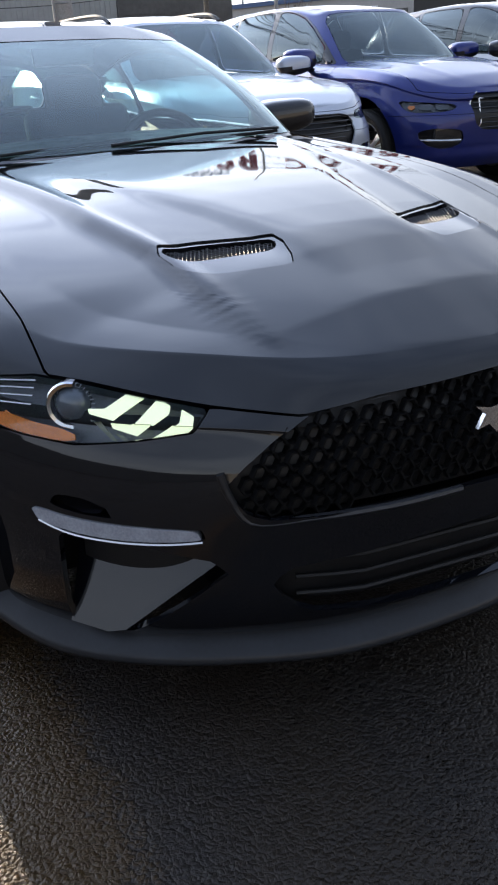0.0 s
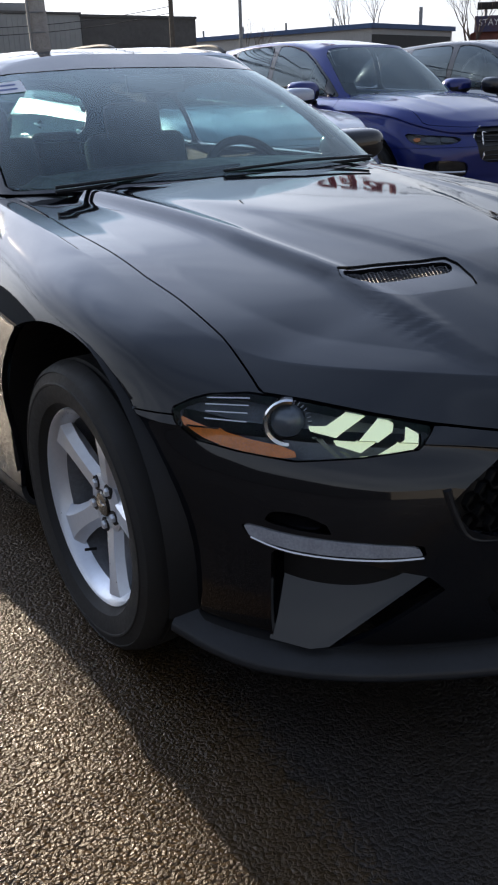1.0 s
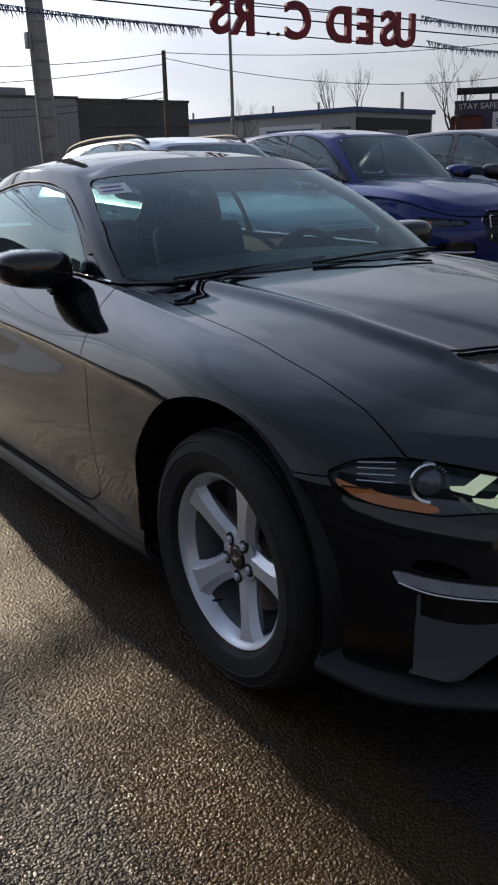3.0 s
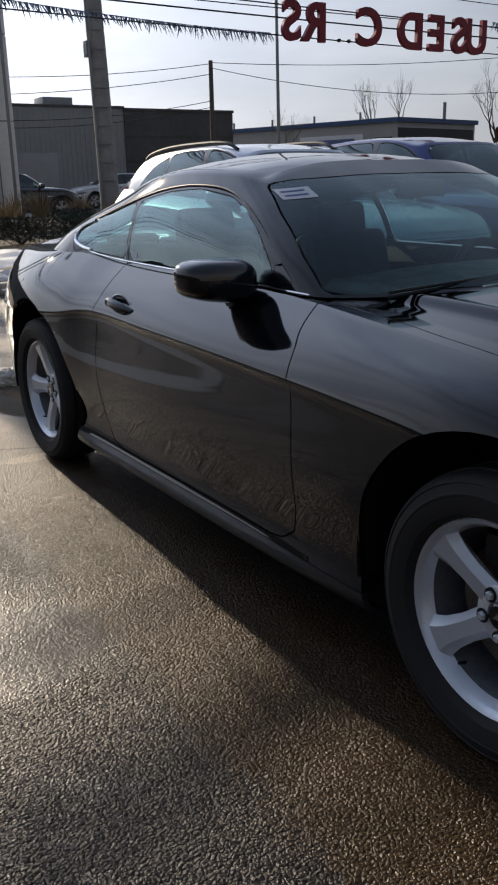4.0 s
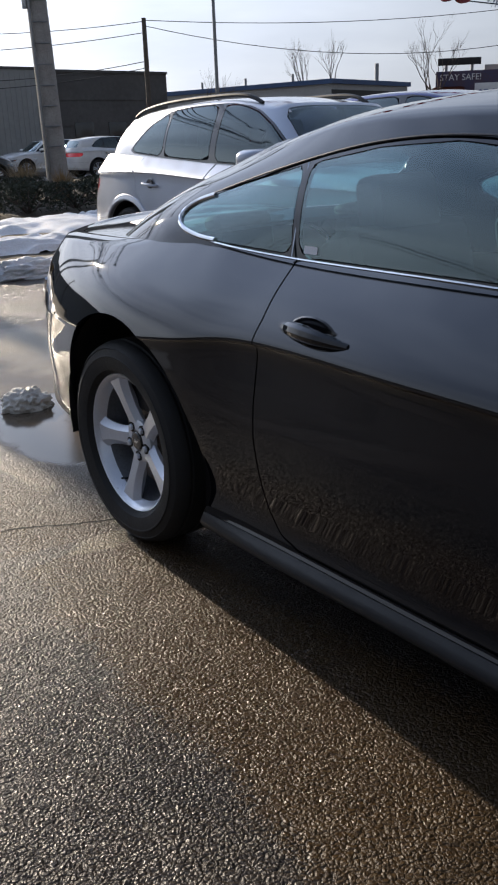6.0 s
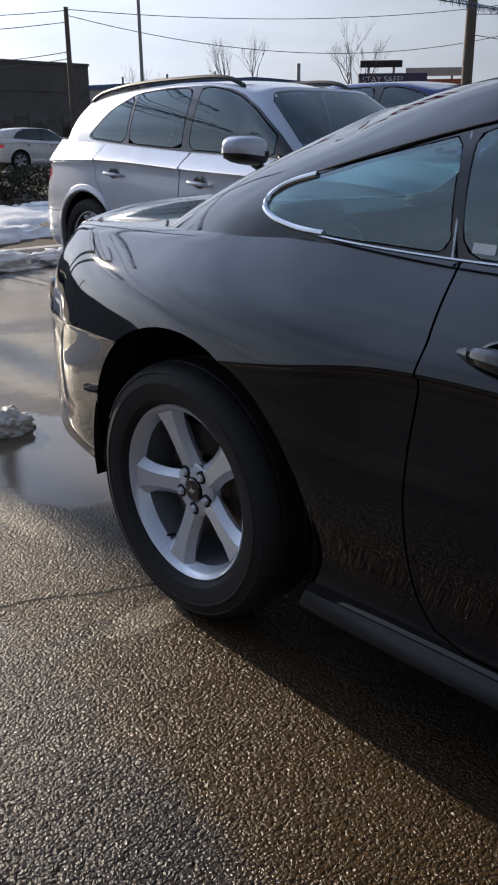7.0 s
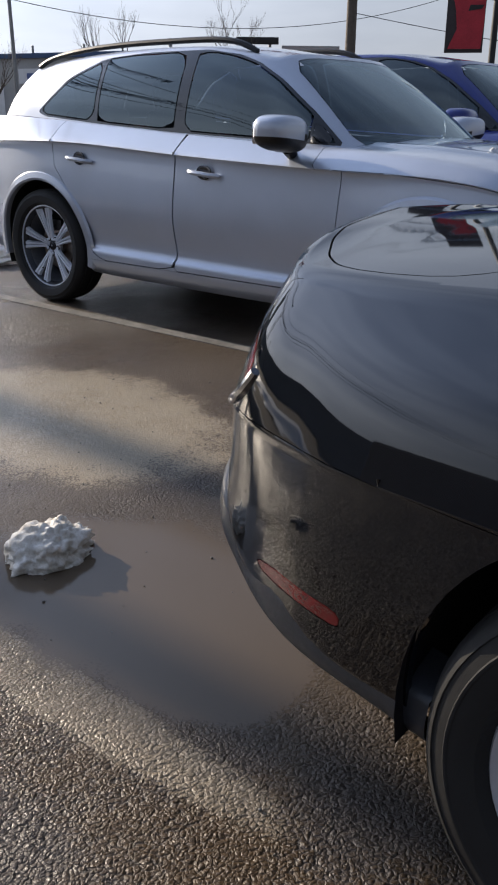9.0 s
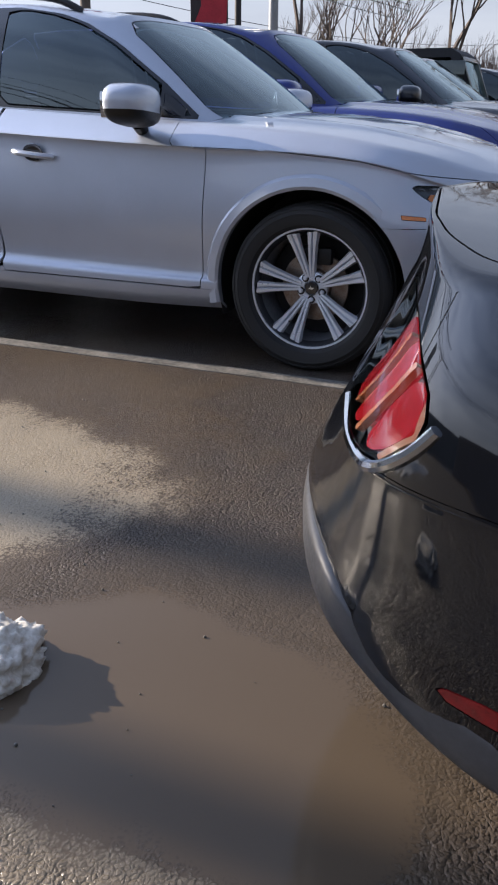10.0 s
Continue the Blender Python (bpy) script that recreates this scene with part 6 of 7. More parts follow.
    l.new(fmix(rng(film, 0, 1, .34, .06), .0, pool), sca.inputs["Scale"])
    l.new(bp2.outputs["Normal"], plus.inputs[0])
    l.new(sca.outputs[0], plus.inputs[1])
    l.new(plus.outputs[0], nrm.inputs[0])
    l.new(nrm.outputs[0], b.inputs["Normal"])
    return m


ASPHALT = asphalt_material()
bm = bmesh.new()
nx, ny = 60, 60
xs = np.sign(np.linspace(-1, 1, nx)) * np.abs(np.linspace(-1, 1, nx)) ** 3 * 600
rows = [[bm.verts.new((x, y, 0.0)) for y in xs] for x in xs]
for i in range(nx - 1):
    for j in range(ny - 1):
        bm.faces.new((rows[i][j], rows[i + 1][j], rows[i + 1][j + 1], rows[i][j + 1]))
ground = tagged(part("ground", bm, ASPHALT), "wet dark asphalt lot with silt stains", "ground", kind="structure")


# faded stall lines
LINE = material("worn white road paint", (.24, .225, .20), .6, vary=.75, scale=7, second=(.06, .06, .058), bump=.2, bump_scale=150)
for x, y0, y1 in ((1.70, 3.2, 8.6), (3.86, 3.2, 8.6), (6.2, 3.2, 8.6), (8.6, 3.2, 8.6), (11.0, 3.2, 8.6)):
    bm = bmesh.new()
    add_box(bm, (x - .05, y0, .0), (x + .045, y1, .004))
    tagged(part("stall_line", bm, LINE, smooth=False), "faded white painted stall line", "road marking", "stall lines", kind="structure")
# crack
CRACK = material("crack shadow", (.006, .006, .006), .9, vary=.3, scale=40)
bm = bmesh.new()
ctr = spline([(-2.6, 3.42, 0), (-1.9, 3.24, 0), (-1.47, 3.14, 0), (-1.25, 3.08, 0), (-1.14, 3.04, 0), (-1.01, 2.96, 0), (-.85, 2.89, 0), (-.55, 2.83, 0)], 260)
prev = None
for i, p in enumerate(ctr):
    j = .016 * noise.noise(Vector((p[0] * 12, 1, 2))) + .011 * noise.noise(Vector((p[0] * 38, 4, 2))) + .006 * noise.noise(Vector((p[0] * 90, 6, 2)))
    w = max(.0012, .0042 + .006 * noise.noise(Vector((p[0] * 30, 9, 2))))
    a, b = bm.verts.new((p[0], p[1] + j - w, .0015)), bm.verts.new((p[0], p[1] + j + w, .0015))
    if prev:
        bm.faces.new((prev[0], a, b, prev[1]))
    prev = (a, b)
tagged(part("asphalt_crack", bm, CRACK, smooth=False), "thin jagged crack across the asphalt", "crack", kind="structure")
# dirty snow lump in the puddle
SNOW = material("old snow", (.80, .77, .71), .6, vary=.3, scale=14, second=(.50, .45, .37), bump=.5, bump_scale=55)
CLEAN_SNOW = material("snow", (.80, .82, .85), .5, vary=.15, scale=5, second=(.62, .62, .62), bump=.4, bump_scale=30)


def snow_heap(name, x, y, z, sx, sy, sz, mat, seed, label, cat="snow", lumps=.35):
    bm = bmesh.new()
    bmesh.ops.create_icosphere(bm, subdivisions=5, radius=1)
    for v in bm.verts:
        p = v.co.copy()
        k = 1 + lumps * (noise.noise(p * 2.1 + Vector((seed, 0, 0))) + .6 * noise.noise(p * 5 + Vector((0, seed, 0))) + .35 * noise.noise(p * 11 + Vector((0, 0, seed))))
        k += .16 * lumps / .22 * (abs(noise.noise(p * 5.5 + Vector((seed, 3, 0)))) - .25)
        v.co = Vector((p.x * sx * k, p.y * sy * k, max(p.z, -.12) * sz * k))
    ob = tagged(part(name, bm, mat), label, cat)
    ob.data.set_sharp_from_angle(angle=math.pi)
    ob.matrix_world = pose(x, y, z)
    return ob


snow_heap("snow_lump", -.52, 4.44, .012, .13, .10, .086, SNOW, 5, "lump of old dirty snow standing in the puddle", lumps=.22)
snow_heap("snow_lump", -1.25, 4.55, .006, .08, .06, .035, SNOW, 7, "small melting lump of dirty snow on asphalt", lumps=.5)
bm = bmesh.new()
for k in range(260):
    x, y = random.uniform(-2.4, 1.2), random.uniform(2.9, 7.5)
    r = random.uniform(.0015, .0045)
    add_lathe(bm, [(r, 0), (r * .8, r * .8), (r * .2, r * 1.1)], 6, pose(x, y, .001, 0, 0, random.uniform(0, 90)))
tagged(part("grit", bm, material("grit", (.16, .15, .13), .7, vary=.6, scale=30), smooth=False), "loose grit scattered over the asphalt", "grit", kind="stuff")

# ---- verge, signs, street and buildings behind the cars ----
CONCRETE = material("worn concrete", (.42, .41, .39), .8, vary=.35, scale=4, bump=.3, bump_scale=60)
SOIL = material("brown soil and dead turf", (.085, .062, .040), .9, vary=.5, scale=3, bump=.8, bump_scale=25, second=(.045, .038, .025))
GREY_WALL = material("grey corrugated wall", (.40, .41, .40), .7, vary=.15, scale=.4)
DARK_WALL = material("dark brick wall", (.14, .135, .13), .8, vary=.3, scale=.5)
WHITE_WALL = material("pale shop wall", (.42, .42, .41), .7, vary=.15, scale=.5)
NAVY_TRIM = material("blue roof trim", (.05, .10, .22), .5, vary=.2, scale=1)
BLACK_SIGN = material("black sign board", (.02, .02, .022), .5, vary=.2, scale=3)
SIGN_WHITE = material("white sign panel", (.82, .83, .83), .45, vary=.12, scale=.8, rough_vary=.1)
SIGN_TEXT = material("dark grey lettering", (.20, .21, .23), .6, vary=.1, scale=5)
LETTER_RED = material("weathered red letter", (.30, .015, .03), .45, vary=.35, scale=6, second=(.18, .02, .03))
WOOD_POLE = material("grey weathered wood", (.16, .135, .11), .85, vary=.4, scale=6, bump=.4, bump_scale=40)
GALV = material("galvanised steel", (.30, .31, .32), .45, metal=.7, vary=.2, scale=5)
CABLE = material("black cable", (.015, .015, .016), .6, vary=.2, scale=10)
BARK = material("bare bark", (.12, .095, .08), .9, vary=.4, scale=5)
WINDOW_DARK = material("dark window pane", (.03, .035, .04), .12, coat=.6, vary=.3, scale=.6)

# kerb stones along the verge
for k in range(26):
    x0 = -12 + k * 1.5
    bm = bmesh.new()
    add_box(bm, (x0, 9.20, 0), (x0 + 1.49, 9.38, .14), .02, pose(0, .012 * math.sin(k * 3.1), 0))
    tagged(part("kerb_stone", bm, CONCRETE, smooth=False), "worn concrete kerb stone beside the verge", "kerb", "kerb stones", kind="structure")
bm = bmesh.new()
gx, gy = 90, 50
vv = []
for i in range(gx):
    row = []
    for j in range(gy):
        x, y = -14 + i * .5, 9.38 + j * .42
        edge = min(1, j / 3)
        row.append(bm.verts.new((x, y, .10 + edge * (.05 + .07 * noise.noise(Vector((x * .5, y * .5, 1))) + .03 * noise.noise(Vector((x * 2, y * 2, 4)))))))
    vv.append(row)
for i in range(gx - 1):
    for j in range(gy - 1):
        bm.faces.new((vv[i][j], vv[i + 1][j], vv[i + 1][j + 1], vv[i][j + 1]))
verge = tagged(part("verge", bm, SOIL), "brown soil verge with patches of old snow", "verge", kind="structure")


def snow_sheet(x, y, sx, sy, turn, seed, h=.10):
    """A thin drift of old snow with a ragged rim, lying on the verge."""
    bm = bmesh.new()
    n = 40
    g = []
    for i in range(n):
        row = []
        for j in range(n):
            u, v = i / (n - 1) * 2 - 1, j / (n - 1) * 2 - 1
            r = math.hypot(u, v) + .45 * noise.noise(Vector((u * 2.2, v * 2.2, seed))) + .2 * noise.noise(Vector((u * 6, v * 6, seed)))
            z = h * max(-.6, min(1, (0.85 - r) * 3)) * (1 + .4 * noise.noise(Vector((u * 5, v * 5, seed + 5))))
            row.append(bm.verts.new((u * sx, v * sy, z)))
        g.append(row)
    for i in range(n - 1):
        for j in range(n - 1):
            if max(p.co.z for p in (g[i][j], g[i + 1][j], g[i + 1][j + 1], g[i][j + 1])) > -h * .5:
                bm.faces.new((g[i][j], g[i + 1][j], g[i + 1][j + 1], g[i][j + 1]))
    bmesh.ops.delete(bm, geom=[v for v in bm.verts if not v.link_faces], context="VERTS")
    ob = tagged(part("snow_drift", bm, CLEAN_SNOW), "thin drift of old snow on the brown verge", "snow", "snow drifts")
    ob.matrix_world = pose(x, y, .15, 0, 0, turn)
    return ob


for i, (x, y, sx, sy, tn, h) in enumerate(((.8, 12.8, 2.6, 1.9, 5, .12), (3.6, 12.4, 1.7, 1.5, -10, .12), (2.4, 10.4, 1.3, .55, 3, .10), (-2.5, 13.5, 3.0, 2.2, 0, .14), (5.2, 13.6, 1.0, .7, 20, .10), (6.8, 11.5, 1.4, .9, 0, .1), (0.2, 10.0, 1.2, .4, 2, .08))):
    snow_sheet(x, y, sx, sy, tn, 11 + i * 7, h)
snow_heap("snow_bank", 1.55, 8.95, .02, .62, .22, .16, CLEAN_SNOW, 21, "low bank of old snow by the kerb", lumps=.3)
snow_heap("snow_bank", 2.6, 8.98, .02, .50, .20, .13, CLEAN_SNOW, 25, "low bank of old snow by the kerb", lumps=.3)

# low evergreen shrubs
LEAF = material("dark juniper leaf", (.020, .032, .018), .7, vary=.5, scale=6, second=(.045, .05, .03))
STRAW = material("dry straw grass", (.36, .27, .15), .8, vary=.4, scale=9, second=(.22, .16, .09))


def shrub(x, y, r, h, seed):
    rng = random.Random(seed)
    top = thing("shrub", "low dark evergreen shrub on the verge", "shrub", "verge shrubs")
    bm = bmesh.new()
    for k in range(9):
        a = rng.uniform(0, 6.28)
        add_tube(bm, [(0, 0, 0), (.4 * r * math.cos(a), .4 * r * math.sin(a), h * .5), (.8 * r * math.cos(a), .8 * r * math.sin(a), h * .8)], [.02, .012, .004], 5)
    part("foliage", bm, BARK, top)
    v, f = [], []
    for k in range(1500):
        a, q, zz = rng.uniform(0, 6.28), math.sqrt(rng.random()), rng.random() ** .6
        rr = r * q * (1 - .45 * zz) * (1 + .3 * noise.noise(Vector((math.cos(a) * 2, math.sin(a) * 2, seed))))
        p = Vector((rr * math.cos(a), rr * math.sin(a), h * zz))
        d = Vector((rng.uniform(-1, 1), rng.uniform(-1, 1), rng.uniform(-.2, 1))).normalized() * rng.uniform(.05, .11)
        s = d.cross(Vector((rng.uniform(-1, 1), rng.uniform(-1, 1), rng.uniform(-1, 1)))).normalized() * .014
        i = len(v)
        v += [tuple(p - s), tuple(p + s), tuple(p + d)]
        f.append((i, i + 1, i + 2))
    me = bpy.data.meshes.new("foliage")
    me.from_pydata(v, [], f)
    me.materials.append(LEAF)
    o = new("foliage", me)
    o.parent = top
    top.matrix_world = pose(x, y, .13)
    return top


for i, (x, y, r, h) in enumerate(((3.4, 15.8, .8, .5), (4.5, 15.6, .9, .55), (5.6, 15.9, .85, .5), (6.6, 15.4, .8, .5), (7.6, 15.9, .9, .55), (8.8, 15.5, .8, .5), (5.0, 17.0, .9, .6), (6.9, 17.2, .9, .55), (9.9, 16.2, .8, .5))):
    shrub(x, y, r, h, 40 + i)


def grass_clump(x, y, h, seed, n=240):
    rng = random.Random(seed)
    v, f = [], []
    for k in range(n):
        a, r = rng.uniform(0, 6.28), .16 * math.sqrt(rng.random())
        lean, hh = rng.uniform(.05, .5), h * rng.uniform(.55, 1.05)
        p0 = Vector((r * math.cos(a), r * math.sin(a), 0))
        out = Vector((math.cos(a), math.sin(a), 0))
        s = Vector((-math.sin(a), math.cos(a), 0)) * .006
        p1, p2 = p0 + out * lean * hh * .35 + Vector((0, 0, hh * .65)), p0 + out * lean * hh + Vector((0, 0, hh * (1 - lean * .25)))
        i = len(v)
        v += [tuple(p0 - s), tuple(p0 + s), tuple(p1 + s), tuple(p1 - s), tuple(p2)]
        f += [(i, i + 1, i + 2, i + 3), (i + 3, i + 2, i + 4)]
    me = bpy.data.meshes.new("grass_clump")
    me.from_pydata(v, [], f)
    me.materials.append(STRAW)
    ob = tagged(new("grass_clump", me), "dry straw-coloured ornamental grass clump", "grass", "grass clumps")
    ob.matrix_world = pose(x, y, .13)
    return ob


for i, (x, y, h) in enumerate(((3.0, 19.0, 1.15), (3.7, 19.4, 1.2), (4.4, 19.0, 1.1), (5.1, 19.3, 1.1), (5.7, 18.6, .9), (2.2, 19.4, 1.2), (6.1, 19.2, 1.0), (6.6, 18.4, .8), (2.7, 16.3, .9), (3.9, 18.2, .9))):
    grass_clump(x, y, h, 80 + i)


def words(name, text, size, mat, m, depth=.01, parent=None, bold=0.0, spacing=1.0):
    """Raised lettering as a mesh; the text starts at m's origin and runs along its x axis."""
    cu = bpy.data.curves.new(name, "FONT")
    cu.body, cu.size, cu.extrude, cu.offset, cu.space_character = text, size, depth, bold, spacing
    tmp = bpy.data.objects.new(name, cu)
    scene.collection.objects.link(tmp)
    me = bpy.data.meshes.new_from_object(tmp.evaluated_get(bpy.context.evaluated_depsgraph_get()))
    bpy.data.objects.remove(tmp)
    me.materials.clear()
    me.materials.append(mat)
    ob = new(name, me)
    ob.parent = parent
    ob.matrix_local = m
    return ob


# pylon sign with curved white panels
pylon = thing("pylon_sign", "tall white pylon sign with curved panels and dark lettering", "sign")
PYL = [(z0, z1) for z0, z1 in ((0, 3.02), (3.06, 5.35), (5.39, 8.2))]
for z0, z1 in PYL:
    bm = bmesh.new()
    prof = [(1.08 * math.sin(a), -.42 * math.cos(a) - .05) for a in np.radians(np.linspace(-88, 88, 25))]
    prof += [(x, -y) for x, y in prof[::-1]]
    add_prism(bm, prof, z1 - z0, pose(0, 0, z0))
    part("sign_panel", bm, SIGN_WHITE, pylon)
bm = bmesh.new()
add_box(bm, (-.96, -.30, 0), (.96, .30, 8.1), .02)
part("sign_core", bm, GALV, pylon)
bm = bmesh.new()
add_box(bm, (.50, -.50, 0), (.53, -.40, 8.0), .004)
part("panel_joint", bm, GALV, pylon)
for txt, z, size in (("e-Owned", 4.45, .42), ("Commercial", 3.66, .31), ("Vehicles", 3.20, .34)):
    words("lettering", txt, size, SIGN_TEXT, pose(-.88, -.49, z, 90, 0, 0), .012, pylon)
for k in range(8):
    bm = bmesh.new()
    add_box(bm, (-.86 + k * .21, -.50, 5.62), (-.72 + k * .21, -.46, 6.02), .01)
    part("name_bar", bm, SIGN_TEXT, pylon)
pylon.matrix_world = pose(5.62, 25.6, 0, 0, 0, -12)

# big lamp pole with a box
pole = thing("lamp_pole", "thick grey tapered concrete lamp pole with a small box", "pole")
bm = bmesh.new()
add_lathe(bm, [(.27, 0), (.24, 1.0), (.20, 6.0), (.17, 11.0)], 24)
part("shaft", bm, CONCRETE, pole)
bm = bmesh.new()
add_box(bm, (-.30, -.10, 4.0), (-.20, .10, 4.35), .01)
part("switch_box", bm, GALV, pole)
for k in range(12):
    bm = bmesh.new()
    add_tube(bm, [(-.24, -.18, 1.2 + k * .42), (-.12, -.26, 1.2 + k * .42), (.06, -.27, 1.2 + k * .42)], .014, 6)
    part("band", bm, GALV, pole)
bm = bmesh.new()
add_tube(bm, [(-.26, -.14, .1), (-.24, -.12, 5.5)], .03, 8)
part("conduit", bm, GALV, pole)
pole.matrix_world = pose(6.93, 19.3, .1, 0, -1.5, 0)

# the back of the hanging letters, on cables between poles
for ch, x in (("U", 10.36), ("S", 9.86), ("E", 9.34), ("D", 8.84), ("C", 7.93), ("R", 6.80), ("S", 6.30)):
    ob = words("hanging_letter", ch, .76, LETTER_RED, pose(x, 10.45, 3.30, 90, 0, 180), .035, None, .022)
    tagged(ob, "weathered red sign letter seen from behind", "sign letter", "hanging sign letters")


def strung(name, pts, r, label, cat, mat=CABLE, sag=.0, n=24, group=""):
    a, b = Vector(pts[0]), Vector(pts[-1])
    p = [a.lerp(b, t) - Vector((0, 0, sag * 4 * t * (1 - t))) for t in np.linspace(0, 1, n)]
    bm = bmesh.new()
    add_tube(bm, p, r, 5)
    return tagged(part(name, bm, mat), label, cat, group)


for z0, z1, r in ((3.44, 3.30, .010), (3.62, 3.62, .012), (3.80, 3.80, .010), (3.56, 3.98, .008), (4.3, 4.05, .007)):
    strung("sign_cable", [(-14, 10.45, z0 + .35), (30, 10.45, z1 + .25)], r, "thin black cable strung above the car lot", "cable", sag=.35, group="sign cables")
for x, z in ((7.05, 3.31), (7.25, 3.31)):
    bm = bmesh.new()
    add_lathe(bm, [(.0001, -.03), (.03, -.02), (.03, .02), (.0001, .03)], 10)
    o = tagged(part("cable_clamp", bm, CABLE), "small dark clamp on the sign cable", "clamp", "cable clamps")
    o.matrix_world = pose(x, 10.45, z + .02)

TINSEL = material("silver and blue tinsel", (.24, .27, .32), .3, metal=.6, vary=.75, scale=11, second=(.03, .07, .16))
TINSEL_BLUE = material("blue foil pennant", (.04, .12, .26), .35, metal=.4, vary=.5, scale=7, second=(.3, .34, .4))


def tinsel(x0, x1, y, z0, z1, seed, lean=.4, mat=TINSEL, length=.16, density=55):
    rng = random.Random(seed)
    v, f = [], []
    n = int(abs(x1 - x0) * density)
    for k in range(n):
        t = k / n
        x, z = x0 + (x1 - x0) * t, z0 + (z1 - z0) * t - .12 * 4 * t * (1 - t)
        L = length * rng.uniform(.5, 1.25)
        dx, dy = L * (lean + rng.uniform(-.35, .35)), rng.uniform(-.06, .06)
        w = rng.uniform(.006, .014)
        i = len(v)
        v += [(x - w, y, z), (x + w, y, z), (x + dx * .6 + w * .7, y + dy, z - L * .6), (x + dx + rng.uniform(-.02, .02), y + dy * 1.5, z - L)]
        f.append((i, i + 1, i + 2, i + 3))
    i = len(v)
    me = bpy.data.meshes.new("tinsel_garland")
    me.from_pydata(v, [], f)
    me.materials.append(mat)
    return tagged(new("tinsel_garland", me), "windblown silver and blue tinsel garland on a cable", "garland", "tinsel garlands")


tinsel(-2.0, 5.75, 10.44, 3.85, 3.36, 5)
tinsel(-1.0, 6.2, 10.40, 4.65, 4.0, 6)
tinsel(2.2, 6.4, 10.9, 4.35, 4.10, 16)
tinsel(10.5, 15.0, 10.44, 3.83, 3.95, 7, .1, TINSEL_BLUE, .15, 70)
tinsel(10.6, 15.0, 10.40, 3.42, 3.50, 8, .15, TINSEL, .14, 60)
for x in (17.0,):
    p2 = thing("lot_pole", "plain grey steel pole that carries the sign cables", "pole")
    bm = bmesh.new()
    add_lathe(bm, [(.11, 0), (.09, 6.0)], 16)
    part("shaft", bm, GALV, p2)
    p2.matrix_world = pose(x, 10.45, 0)

# street furniture further off
fp = thing("flag_pole", "tall thin grey steel pole", "pole")
bm = bmesh.new()
add_lathe(bm, [(.10, 0), (.09, 5), (.07, 16)], 14)
part("shaft", bm, GALV, fp)
fp.matrix_world = pose(25.5, 38.6, 0, 0, -.6, 0)


def utility_pole(x, y, h, r=.13, arm=True):
    t = thing("utility_pole", "weathered wooden utility pole with wires", "pole", "utility poles")
    bm = bmesh.new()
    add_lathe(bm, [(r, 0), (r * .72, h)], 14)
    part("shaft", bm, WOOD_POLE, t)
    if arm:
        bm = bmesh.new()
        add_box(bm, (-.7, -.05, h - .6), (.7, .05, h - .48), .01)
        part("crossarm", bm, WOOD_POLE, t)
    t.matrix_world = pose(x, y, 0)
    return t


utility_pole(22.4, 40.3, 7.15, .15, False)
utility_pole(37.8, 28.0, 10.5, .26, False)
utility_pole(38.8, 28.4, 11, .10, False)
utility_pole(-4, 44, 8.0, .15)
for a, b, sag in (((22.4, 40.3, 7.0), (-4, 44, 7.4), 1.1), ((22.4, 40.3, 6.5), (-4, 44, 6.0), 1.0), ((22.4, 40.3, 7.05), (58, 30, 10.5), 1.1), ((22.4, 40.3, 6.8), (58, 29, 10.0), 2.6), ((22.4, 40.3, 5.2), (8, 47.5, 4.8), .6), ((22.4, 40.3, 4.9), (8, 47.5, 4.4), .6),
                  ((37.8, 28, 6.0), (90, 10, 6.4), 1.4), ((37.8, 28, 6.9), (58, 30, 10.4), .5)):
    strung("overhead_wire", [a, b], .018, "overhead utility wire sagging between poles", "wire", sag=sag, n=30, group="overhead wires")
utility_pole(58, 29.5, 11, .16)

# warehouse with a pale and a dark half
def facade(name, x0, x1, y, depth, h, mat, label):
    b = thing(name, label, "building", kind="structure")
    bm = bmesh.new()
    add_box(bm, (x0, y, 0), (x1, y + depth, h))
    part("wall", bm, mat, b, smooth=False)
    bm = bmesh.new()
    add_box(bm, (x0 - .05, y - .08, h), (x1 + .05, y + depth, h + .14), .01)
    part("roof_edge", bm, DARK_WALL, b, smooth=False)
    return b


wh = facade("warehouse", -40, 20.9, 48.0, 20, 5.35, GREY_WALL, "long low grey warehouse with a flat roof")
for k in range(56):
    bm = bmesh.new()
    add_box(bm, (4 + k * .30, 47.96, .2), (4.10 + k * .30, 48.01, 5.2))
    part("wall_rib", bm, GREY_WALL, wh, smooth=False)
for x, w, h in ((16.6, 1.8, .62), (3.0, 1.2, .5)):
    bm = bmesh.new()
    add_box(bm, (x, 49.5, 5.4), (x + w, 51, 5.4 + h), .03)
    part("roof_unit", bm, GALV, wh)
for x in (8, 14):
    bm = bmesh.new()
    add_box(bm, (x, 47.93, 0), (x + 2.6, 48.05, 2.9), .02)
    part("loading_door", bm, WHITE_WALL, wh)
dk = facade("brick_annex", 20.9, 28.4, 47.9, 20, 5.25, DARK_WALL, "dark brick end of the warehouse with small windows")
for x in (22.0, 24.2, 26.4):
    bm = bmesh.new()
    add_box(bm, (x, 47.84, 1.2), (x + 1.2, 47.95, 2.6), .02)
    part("window", bm, WINDOW_DARK, dk)
for z in (1.0, 2.4, 3.8):
    bm = bmesh.new()
    add_box(bm, (20.95, 47.86, z), (28.35, 47.92, z + .06))
    part("brick_band", bm, DARK_WALL, dk, smooth=False)

